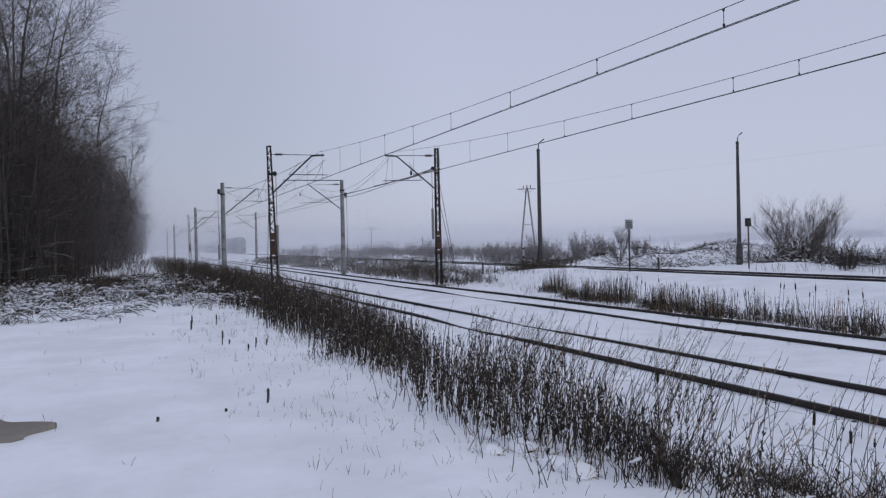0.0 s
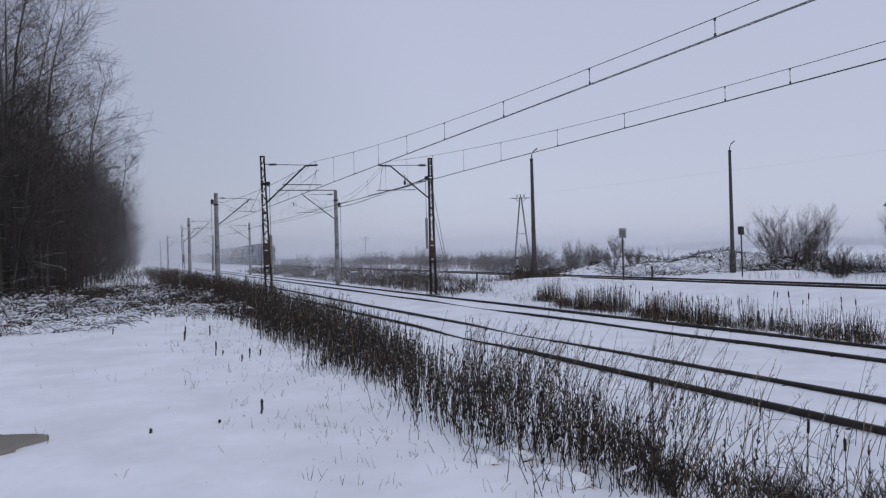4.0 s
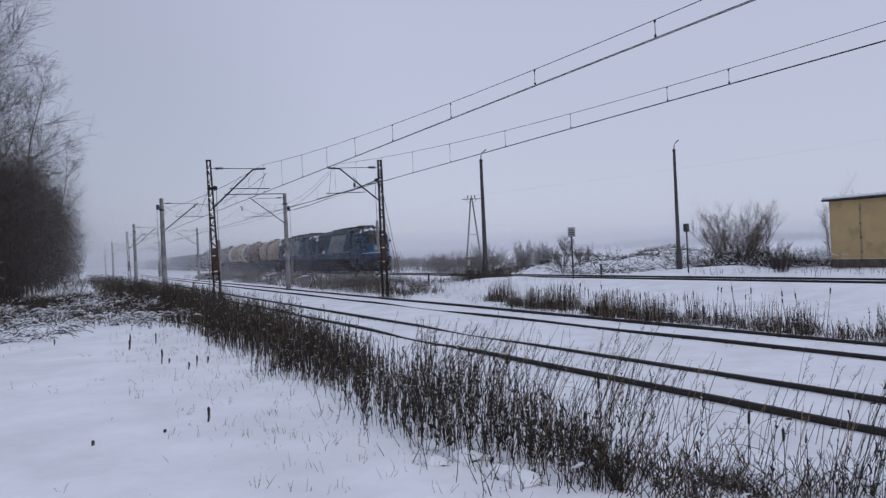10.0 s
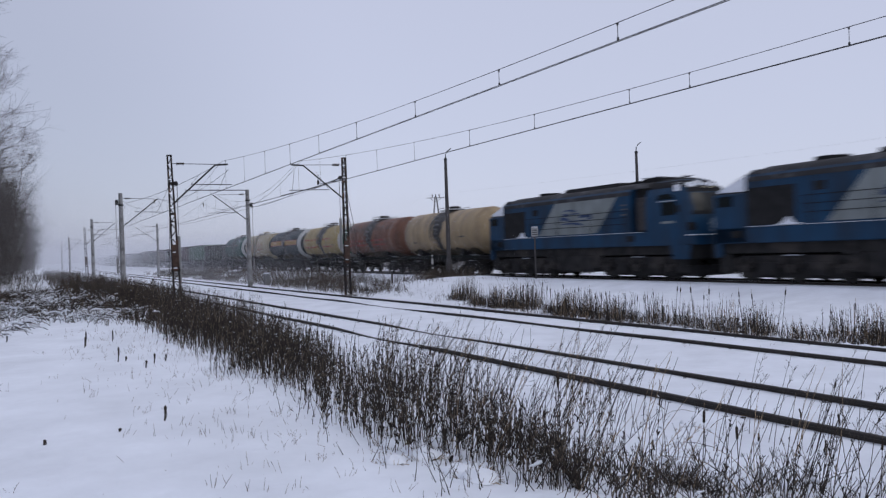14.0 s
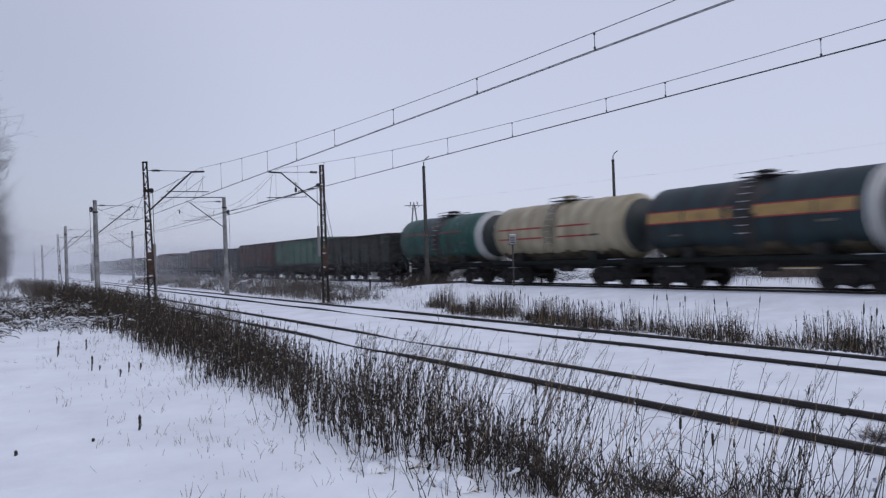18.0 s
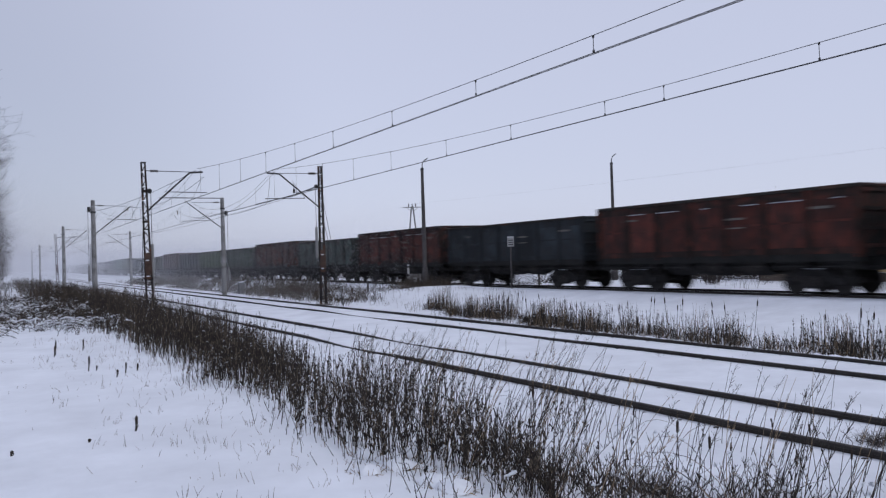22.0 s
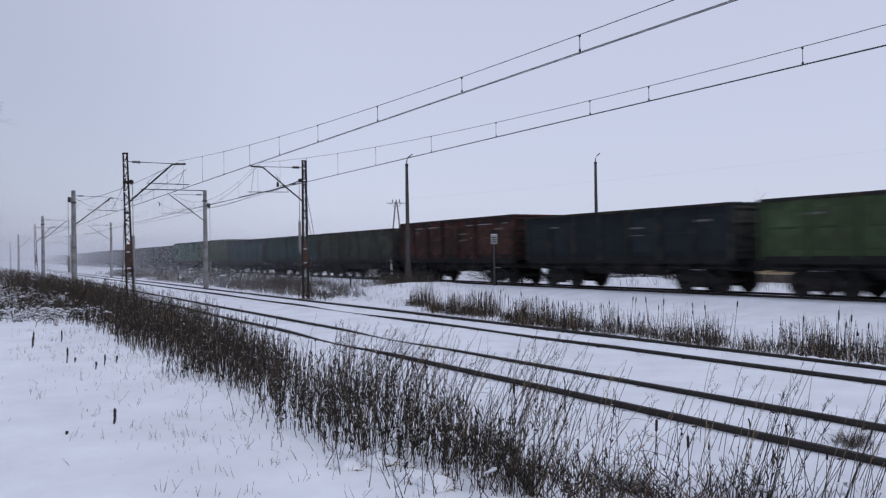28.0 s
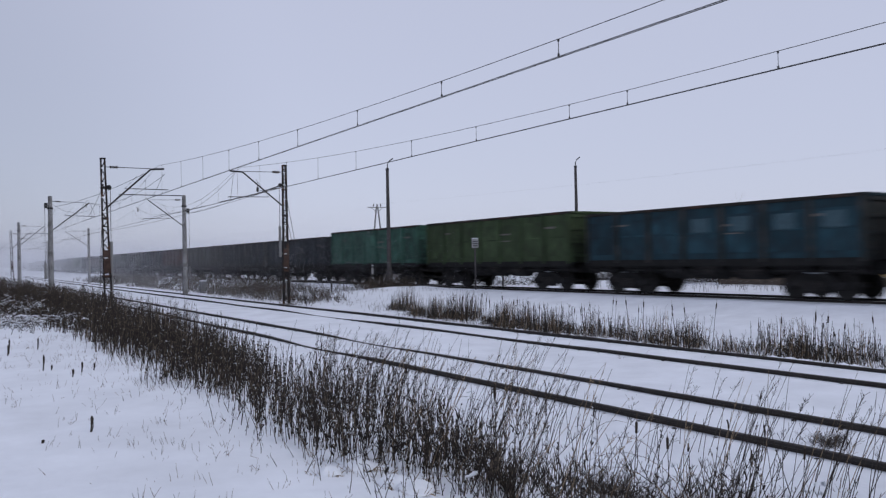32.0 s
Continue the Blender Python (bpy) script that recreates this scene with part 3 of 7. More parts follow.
def build_wood():
    rnd = random.Random(11)
    tall = [tall_tree(s, h) for s, h in ((1, 18.5), (2, 17), (3, 20), (4, 16))]
    low = [thicket(s, h) for s, h in ((21, 10.5), (22, 12.0), (23, 9.0))]
    used = set()

    def put(src, x, y, scale, lean=0.0):
        m = pose(x, y, ground_z(x, y), 0, lean, 0) @ pose(0, 0, 0, 0, 0, rnd.uniform(0, 360))
        if src in used:
            o = copy_thing(src, m)
        else:
            used.add(src)
            o = src
            o.matrix_basis = m
        o.scale = (scale,) * 3

    def edge(y):
        return -4.6 + 0.036 * (y - 44)

    # front trees that stand out, then the mass behind
    for x, y, k, s in ((-7.6, 41, 0, 1.0), (-5.6, 47, 2, 0.95), (-6.3, 55, 1, 1.05), (-9.5, 43, 3, 1.0), (-8.8, 52, 0, 1.08), (-4.8, 64, 3, 1.0), (-12, 47, 2, 1.0), (-4.4, 56, 1, 0.95), (-3.1, 66, 2, 0.82), (-2.2, 76, 3, 0.95), (-1.9, 88, 1, 0.85), (-5.4, 45, 3, 1.05)):
        put(tall[k], x, y, s)
    for x, y, k, s in ((-5.8, 43.5, 0, 0.95), (-5.1, 50, 2, 0.9)):
        put(tall[k], x, y, s, 1.0)
    y = 46.0
    while y < 190:
        for dx in (0.6, 4.0):
            put(rnd.choice(tall), edge(y) - dx - rnd.uniform(0, 2.5), y + rnd.uniform(-1.5, 1.5), rnd.uniform(0.72, 0.95) if dx < 1 else rnd.uniform(0.8, 1.05))
        y += 5.0 if y < 90 else 7.0
    for k in range(9):
        put(low[k % 3], -5.2 - 0.75 * k, 41.6 + rnd.uniform(-0.4, 1.2), rnd.uniform(0.7, 0.95))
    y = 42.0
    while y < 190:
        for dx in (-1.3, 0.5, 2.2, 4.5, 7.5):
            put(rnd.choice(low), edge(y) - dx + rnd.uniform(-0.8, 0.8), y + rnd.uniform(-1, 1), rnd.uniform(0.75, 1.15) * (0.8 if dx < 0 else 1))
        y += 2.6 if y < 90 else 5.0


build_wood()


def build_branch_snow():
    """Fallen and low branches with snow on them in front of the wood."""
    rnd = random.Random(19)
    snow, dark = Many(19), Many(20)
    for _ in range(320):
        y = rnd.uniform(41.6, 52)
        x = -4.0 + 0.036 * (y - 44) - abs(rnd.gauss(0, 4.4))
        z = rnd.uniform(0.3, 7.0) * rnd.random() + 0.3
        a = rnd.gauss(0, 0.5) + (3.14 if rnd.random() < 0.5 else 0)
        p = Vector((x, y, z))
        d = Vector((math.cos(a), math.sin(a) * 0.6, rnd.gauss(0.0, 0.14))).normalized()
        for _ in range(rnd.choice((2, 3, 4))):
            q = p + d * rnd.uniform(0.25, 0.5)
            dark.seg(p, q, 0.013, 0.011)
            snow.seg(p + Vector((0, 0, 0.012)), q + Vector((0, 0, 0.012)), 0.007, 0.005)
            d = (d + Vector((0, 0, rnd.gauss(0, 0.15)))).normalized()
            p = q
    tagged(new("dead_branches", dark.mesh("dead_branches", TWIG)), "dead branches caught low in the thicket", "branches", kind="stuff")
    tagged(new("snow_on_branches", snow.mesh("snow_on_branches", SNOW)), "thin snow along the low branches", "snow", kind="stuff")


build_branch_snow()


def weed_stem(m, rnd, x, y, h, lean=0.16, branch=8, r=0.004, up=0.45):
    """One dry stalk with short ascending side twigs on its upper half."""
    p = Vector((x, y, ground_z(x, y) - 0.04))
    d = Vector((rnd.gauss(0.03, lean), rnd.gauss(0, lean), 1)).normalized()
    for k in range(3):
        q = p + d * (h / 3)
        m.seg(p, q, r * (1 - 0.25 * k), r * (0.75 - 0.25 * k) + 0.0008)
        if k:
            for _ in range(branch // 2):
                s = p.lerp(q, rnd.random())
                a = rnd.uniform(0, 6.283)
                e = s + Vector((math.cos(a), math.sin(a), rnd.uniform(up, 2.4))).normalized() * h * rnd.uniform(0.06, 0.17)
                m.seg(s, e, r * 0.5, r * rnd.uniform(0.2, 0.5))
        d = (d + Vector((rnd.gauss(0, lean * 0.3), rnd.gauss(0, lean * 0.3), 0))).normalized()
        p = q


def spike_stem(m, rnd, x, y, h, lean=0.1, r=0.0042, seeds=12):
    """A dry dock or mugwort stalk: seed clusters packed close along its upper part."""
    p = Vector((x, y, ground_z(x, y) - 0.04))
    d = Vector((rnd.gauss(0.04, lean), rnd.gauss(0, lean), 1)).normalized()
    start = rnd.uniform(0.15, 0.5)
    for k in range(3):
        q = p + d * (h / 3)
        m.seg(p, q, r * (1 - 0.2 * k), r * (0.8 - 0.2 * k))
        for _ in range(seeds // 3):
            f = rnd.random()
            if (k + f) / 3 < start:
                continue
            s, a = p.lerp(q, f), rnd.uniform(0, 6.283)
            w = rnd.uniform(0.6, 1.25) * (1.2 - 0.75 * (k + f) / 3)
            e = s + Vector((math.cos(a) * 0.55, math.sin(a) * 0.55, rnd.uniform(0.5, 1.4))).normalized() * 0.045 * w
            m.seg(s, e, r * 1.25 * w, r * 1.9 * w)
        d = (d + Vector((rnd.gauss(0, lean * 0.3), rnd.gauss(0, lean * 0.3), 0))).normalized()
        p = q


WEED_PALE = mat("bleached_weed", (0.17, 0.135, 0.10), 0.9, vary=0.3, scale=2, bump=0, island=0.4)


RED_GRASS = mat("reddish_dry_grass", (0.15, 0.085, 0.06), 0.9, vary=0.3, scale=2, bump=0, island=0.4)


def build_weeds():
    rnd = random.Random(5)
    # dense dark weeds on the slope beside the near track
    m, flecks = Many(5), Many(55)
    count = 0
    while count < 5600:
        y = 3.4 + 50 * rnd.random() ** 1.4
        x = rnd.uniform(2.6, 6.6)
        clump = 1.2 * noise.noise((x * 1.1, y * 0.6, 7)) + 0.8 * noise.noise((x * 2.9, y * 2.1, 2))
        rim = min(4.6 + 0.3 * noise.noise((y * 0.5, 1, 6)) + 0.12 * max(0, min(14, y - 11)), 3.95 + 0.36 * (y - 5.3))
        corner = -0.3 * math.exp(-((x - 4.4) / 0.9) ** 2 - ((y - 4.9) / 0.6) ** 2)
        thin_out = -0.4 * math.exp(-((x - 4.0) / 0.7) ** 2 - ((y - 6.2) / 1.0) ** 2) + 1.1 * max(0, min(1, (x - rim) / 0.4)) - corner + 0.32 * max(0, (y - 26) / 20) + 0.55 * max(0, (3.45 + 0.04 * max(0, 12 - y) - 0.08 * max(0, min(1, (y - 14) / 6)) - 0.55 * max(0, min(1, (y - 20) / 12)) + 0.5 * noise.noise((y * 0.45, 3, 0)) + 0.25 * noise.noise((y * 1.7, 5, 0)) - x) / 0.5)
        if clump < -0.3 + thin_out + rnd.gauss(0, 0.16):
            continue
        if y < 5.5 - 0.8 * (x - 3.1) + 0.25 * noise.noise((x * 2, 4, 4)) and rnd.random() < 0.8:
            continue
        x += bend(y)
        h = rnd.uniform(0.42, 0.98) * (0.82 + 0.3 * clump) * (0.5 + 0.5 * min(1, (x - 2.6) / 1.0)) * (1.0 + 0.15 * min(1, max(0, (y - 12) / 6)) + 0.25 * min(1, max(0, (y - 22) / 12)))
        if rnd.random() < (0.72 if y < 24 else 0.4):
            spike_stem(m, rnd, x, y, h, 0.11, 0.0049 if y < 9 else 0.0056 if y < 16 else 0.0066, 15 if y < 16 else 9)
        else:
            weed_stem(m, rnd, x, y, h, 0.14, rnd.choice((2, 4, 4, 6)), 0.005 if y < 9 else 0.006 if y < 16 else 0.007)
        if rnd.random() < 0.35:
            # seed head
            p = Vector(m.b[-1])
            for _ in range(2):
                q = p + Vector((rnd.gauss(0.004, 0.008), rnd.gauss(0, 0.008), -0.035))
                m.seg(p, q, 0.0075, 0.0065)
                p = q
        if rnd.random() < (0.22 if y < 16 else 0.1):
            p = Vector(m.b[-1 - rnd.randrange(6)])
            flecks.seg(p, p + Vector((rnd.gauss(0, 0.02), rnd.gauss(0, 0.02), 0.014)), 0.0055, 0.003)
        count += 1
    tagged(new("dry_weeds", m.mesh("dry_weeds", WEED, WEED_PALE, pick=[0 if rnd.random() < 0.85 else 1 for _ in m.a])), "dense dark dry weeds standing in snow beside the track", "dry weeds", kind="stuff")
    for _ in range(130):
        # clots of snow caught low among the stalks
        x, y = rnd.uniform(3.5, 6.6), 3.8 + 7 * rnd.random() ** 1.3
        p, f = Vector((x, y, ground_z(x, y) + rnd.uniform(0.0, 0.3))), rnd.uniform(0.01, 0.028)
        q = p + Vector((rnd.gauss(0, 0.03), rnd.gauss(0, 0.03), 0.02))
        flecks.seg(p, q, f * 0.5, f)
        flecks.seg(q, q + Vector((rnd.gauss(0, 0.02), rnd.gauss(0, 0.02), 0.012)), f, f * 0.3)
    for _ in range(70):
        # dried umbels, curled into dark fists
        x, y = rnd.uniform(4.2, 6.8), 3.8 + 7 * rnd.random()
        h = rnd.uniform(0.25, 0.6)
        p = Vector((x, y, ground_z(x, y)))
        q = p + Vector((rnd.gauss(0.04, 0.06), rnd.gauss(0, 0.06), h))
        m.seg(p, q, 0.004, 0.003)
        for _ in range(14):
            e = q + Vector((rnd.gauss(0, 0.016), rnd.gauss(0, 0.016), rnd.uniform(0.0, 0.045)))
            m.seg(q, e, 0.002, 0.006)
    tagged(new("snow_flecks", flecks.mesh("snow_flecks", SNOW)), "small flecks of snow caught on dry weeds", "snow", kind="stuff")
    # low snowed-in stems at the foot of the weeds
    m = Many(6)
    for _ in range(2200):
        y = 5.0 + 40 * rnd.random() ** 1.5
        x = min(rnd.gauss(4.0, 0.8), 3.9 + 0.5 * abs(y - 5)) + bend(y)
        if 2.5 < x < 7.3:
            weed_stem(m, rnd, x, y, rnd.uniform(0.12, 0.45), 0.3, 4, 0.0045)
    for i in range(640):
        # matted undergrowth between the tall grasses
        if i % 18 == 0:
            cx = rnd.uniform(3.8, 6.2)
            cy = 5.3 - 0.62 * (cx - 3.8) + rnd.gauss(0.45, 0.5)
        weed_stem(m, rnd, cx + rnd.gauss(0, 0.14), cy + rnd.gauss(0, 0.14), rnd.uniform(0.08, 0.46), 0.55, 5, 0.0052)
    for _ in range(110):
        # a dark nest of fallen stalks
        weed_stem(m, rnd, rnd.gauss(5.15, 0.16), rnd.gauss(5.15, 0.16), rnd.uniform(0.1, 0.36), 0.7, 6, 0.0052)
    tagged(new("low_weeds", m.mesh("low_weeds", WEED, WEED_PALE, pick=[1 if rnd.random() < 0.15 else 0 for _ in m.a])), "short broken weed stalks poking out of snow", "dry weeds", kind="stuff")
    # sparse tall grasses near the eye
    m, pick = Many(8), []
    for _ in range(880):
        y = rnd.uniform(3.4, 12)
        x = rnd.uniform(3.4, 7.2) if y < 8 else rnd.uniform(4.6, 7.0)
        if noise.noise((x * 0.9, y * 0.9, 11)) + 0.5 * noise.noise((x * 2.6, y * 2.6, 3)) < 0.08:
            continue
        before = len(m.a)
        s = rnd.uniform(0.6, 1.25)
        p, d = Vector((x, y, ground_z(x, y) - 0.03)), Vector((rnd.gauss(0.3, 0.16), rnd.gauss(-0.1, 0.16), 1)).normalized()
        for k in range(5):
            q = p + d * s / 5
            m.seg(p, q, 0.0043 - 0.0005 * k, 0.0038 - 0.0005 * k)
            d = (d + Vector((rnd.gauss(0.05, 0.05), rnd.gauss(0, 0.05), -0.02 * k))).normalized()
            if k > 2 and rnd.random() < 0.4:
                for _ in range(9):
                    b = p.lerp(q, rnd.random())
                    m.seg(b, b + Vector((rnd.gauss(0.015, 0.022), rnd.gauss(0, 0.022), rnd.uniform(0.02, 0.06))), 0.0014, 0.0018)
            p = q
        pick += [1 if rnd.random() < 0.14 else 0] * (len(m.a) - before)
    for _ in range(22):
        # bent blades
        y, x = rnd.uniform(3.6, 9), rnd.uniform(3.4, 7.2)
        p, a, h = Vector((x, y, ground_z(x, y))), rnd.uniform(0, 6.283), rnd.uniform(0.35, 0.8)
        for k in range(7):
            e = 1.45 - 0.3 * k
            q = p + Vector((math.cos(a) * math.cos(e), math.sin(a) * math.cos(e), math.sin(e))) * h / 5
            m.seg(p, q, 0.004 - 0.0004 * k, 0.0036 - 0.0004 * k)
            pick.append(1 if rnd.random() < 0.5 else 0)
            p = q
    tagged(new("tall_grass", m.mesh("tall_grass", WEED, STRAW, pick=pick)), "sparse tall dry grass stalks with thin panicles", "grass", kind="stuff")
    # pale grass tips on the open snow
    m = Many(9)
    for _ in range(560):
        y = rnd.uniform(4, 22)
        x = 3.0 - abs(rnd.gauss(0, 1.1)) if rnd.random() < 0.75 else rnd.uniform(-5, 3) if rnd.random() < 0.6 else rnd.uniform(6, 14.6)
        for _ in range(rnd.choice((1, 1, 2, 3, 6))):
            weed_stem(m, rnd, x + rnd.gauss(0, 0.05), y + rnd.gauss(0, 0.05), rnd.uniform(0.04, 0.17), 0.45, rnd.choice((0, 0, 2)), 0.0024)
    tagged(new("grass_tips", m.mesh("grass_tips", RED_GRASS, WEED_PALE, WEED, pick=[rnd.choice((0, 0, 1, 1, 2)) for _ in m.a])), "brown and straw-coloured grass tips poking through fresh snow", "grass", kind="stuff")
    # reeds in the ditch behind the second track
    m, pick = Many(12), []
    for _ in range(7200):
        y = rnd.uniform(5, 33)
        x = rnd.uniform(14.9, 17.2) + max(0, (y - 20)) * 0.14
        clump = noise.noise((x * 0.5, y * 0.45, 2))
        if clump + 0.7 * noise.noise((x * 1.7, y * 1.3, 8)) < -0.04 + 0.05 * max(0, 13 - y) + 0.25 * abs(x - 16 - max(0, (y - 20)) * 0.14) / 1.2:
            continue
        before = len(m.a)
        (spike_stem if rnd.random() < 0.75 else weed_stem)(m, rnd, x, y, rnd.uniform(0.15, 0.85) * (0.95 + 0.5 * clump) * (0.62 + 0.38 * min(1, max(0, (y - 7) / 7))), 0.09, r=rnd.uniform(0.0045, 0.007))
        pick += [1 if rnd.random() < 0.16 else 0] * (len(m.a) - before)
    for _ in range(5200):
        y = rnd.uniform(5, 33)
        x = rnd.gauss(15.8, 0.45) + max(0, (y - 20)) * 0.14
        if noise.noise((x * 0.5, y * 0.45, 2)) + 0.5 * noise.noise((x * 1.7, y * 1.3, 8)) < -0.25 + 0.03 * max(0, 13 - y):
            continue
        before = len(m.a)
        weed_stem(m, rnd, x, y, rnd.uniform(0.1, 0.4), 0.3, rnd.choice((0, 2, 4)), 0.007)
        pick += [1 if rnd.random() < 0.16 else 0] * (len(m.a) - before)
    tagged(new("reeds", m.mesh("reeds", WEED, STRAW, pick=pick)), "brown reeds standing in the snowy ditch between tracks", "reeds", kind="stuff")
    # dark brush in the hollow farther along
    m = Many(13)
    count = 0
    while count < 7200:
        y = rnd.uniform(40, 135)
        x = rnd.uniform(16.4, 23.0) + bend(y)
        if noise.noise((x * 0.35, y * 0.12, 5)) < -0.25 or (x > 18.2 and y < 50) or (x > 21.5 and y < 60):
            continue
        weed_stem(m, rnd, x, y, rnd.uniform(0.2, 0.75), 0.4, 8, 0.012)
        count += 1
    count = 0
    while count < 2600:
        y = rnd.uniform(37, 62)
        x = rnd.gauss(18.4, 1.5) + 0.07 * (y - 40)
        if noise.noise((x * 0.6, y * 0.3, 25)) < -0.2 + 0.1 * max(0, 42 - y):
            continue
        weed_stem(m, rnd, x, y, rnd.uniform(0.15, 0.6), 0.5, 8, 0.009)
        count += 1
    for _ in range(650):
        # short grass on the snowy bank before the lamp pole
        x, y = rnd.uniform(16.8, 22.6), rnd.uniform(31, 42)
        if noise.noise((x * 0.7, y * 0.7, 21)) > -0.1:
            weed_stem(m, rnd, x, y, rnd.uniform(0.06, 0.32), 0.3, 4, 0.006)
    for _ in range(950):
        # tangled heap at the foot of the lamp pole
        x, y = rnd.gauss(22.7, 1.0), rnd.gauss(42.0, 1.2)
        weed_stem(m, rnd, x, y, rnd.uniform(0.2, 0.85), 0.7, 8, 0.008)
    tagged(new("brush", m.mesh("brush", WEED, WEED_PALE, pick=[1 if rnd.random() < 0.25 else 0 for _ in m.a])), "dark leafless brush in the hollow between the railway lines", "brush", kind="stuff")
    # brush along the left side of the line, far off
    m = Many(14)
    count = 0
    while count < 1700:
        y = 41 + 80 * rnd.random() ** 1.6
        x = rnd.uniform(1.6, 6.6) + bend(y)
        if noise.noise((x * 0.5, y * 0.18, 9)) < 0.02:
            continue
        weed_stem(m, rnd, x, y, rnd.uniform(0.4, 1.2), 0.25, 8, 0.014)
        count += 1
    count = 0
    while count < 700:
        y = rnd.uniform(48, 130)
        x = rnd.uniform(-3.8, 1.0) + 0.02 * (y - 48)
        if noise.noise((x * 0.5, y * 0.18, 19)) < -0.2:
            continue
        weed_stem(m, rnd, x, y, rnd.uniform(0.25, 0.8), 0.4, 8, 0.013)
        count += 1
    tagged(new("brush", m.mesh("brush", WEED, WEED_PALE, pick=[1 if rnd.random() < 0.25 else 0 for _ in m.a])), "dark leafless brush along the railway beside the wood", "brush", kind="stuff")


build_weeds()


def build_snowy_grass():
    """Bent tussocks loaded with snow at the wood's edge: dark blades below, snow along their backs."""
    rnd = random.Random(31)
    dark, snow = Many(31), Many(32)
    for i in range(4300):
        if i % 9 == 0:
            # a new tussock whose blades fall over to one side
            cy = 22 + 27 * rnd.random() ** 0.9
            cx, way = rnd.uniform(-9, 3.4 if cy > 24.5 else 2.0), rnd.gauss(0.3, 1.0)
            if noise.noise((cx * 0.4, cy * 0.3, 4)) > -0.25:
                # snow pillows on the clump
                for _ in range(rnd.choice((0, 1, 1, 2))):
                    h0, e0, f0 = rnd.uniform(0.06, 0.32), way + rnd.gauss(0, 0.7), rnd.uniform(0.018, 0.045)
                    p0 = Vector((cx + rnd.gauss(0, 0.22), cy + rnd.gauss(0, 0.2), ground_z(cx, cy) + h0))
                    for k in range(3):
                        q0 = p0 + Vector((math.cos(e0), math.sin(e0), 0.25 - 0.45 * k)) * rnd.uniform(0.09, 0.17)
                        snow.seg(p0, q0, f0 * (0.55, 1.0, 0.85)[k], f0 * (1.0, 0.85, 0.3)[k])
                        p0 = q0
        x, y = cx + rnd.gauss(0, 0.12), cy + rnd.gauss(0, 0.12)
        if noise.noise((cx * 0.4, cy * 0.3, 4)) < -0.25:
            continue
        p = Vector((x, y, ground_z(x, y) - 0.03))
        a, h = way + rnd.gauss(0, 0.5), rnd.uniform(0.3, 0.95)
        e, loaded = rnd.uniform(0.25, 1.05), rnd.random() < 0.75
        turn = rnd.uniform(0.2, 0.5)
        for k in range(5):
            q = p + Vector((math.cos(a) * math.cos(e), math.sin(a) * math.cos(e), math.sin(e))) * h / 4
            dark.seg(p, q, 0.008, 0.006)
            if loaded and k in (1, 2, 3):
                f = rnd.uniform(0.012, 0.03)
                snow.seg(p.lerp(q, 0.1) + Vector((0, 0, f)), p.lerp(q, rnd.uniform(0.5, 1)) + Vector((0, 0, f)), f * 1.1, f * 0.7)
            e -= turn
            p = q
    for _ in range(17000):
        y = 23 + 29 * rnd.random() ** 0.6
        x = rnd.uniform(-9, 3.6)
        if noise.noise((x * 0.55, y * 0.33, 14)) < -0.22 + 0.05 * max(0, 27 - y):
            continue
        weed_stem(dark, rnd, x, y, rnd.uniform(0.12, 0.55) * (1.0 if y > 27 else 0.7), 0.6, 6, 0.0095)
    for _ in range(900):
        y = rnd.uniform(40, 60)
        weed_stem(dark, rnd, rnd.uniform(-9, -2.5), y, rnd.uniform(0.6, 1.8), 0.25, 10, 0.009)
    tagged(new("bent_grass", dark.mesh("bent_grass", WEED, WEED_PALE, pick=[1 if rnd.random() < 0.18 else 0 for _ in dark.a])), "bent dead grass and brambles at the wood's edge", "grass", kind="stuff")
    tagged(new("snow_on_grass", snow.mesh("snow_on_grass", SNOW)), "snow lying along bent grass blades", "snow", kind="stuff")


build_snowy_grass()


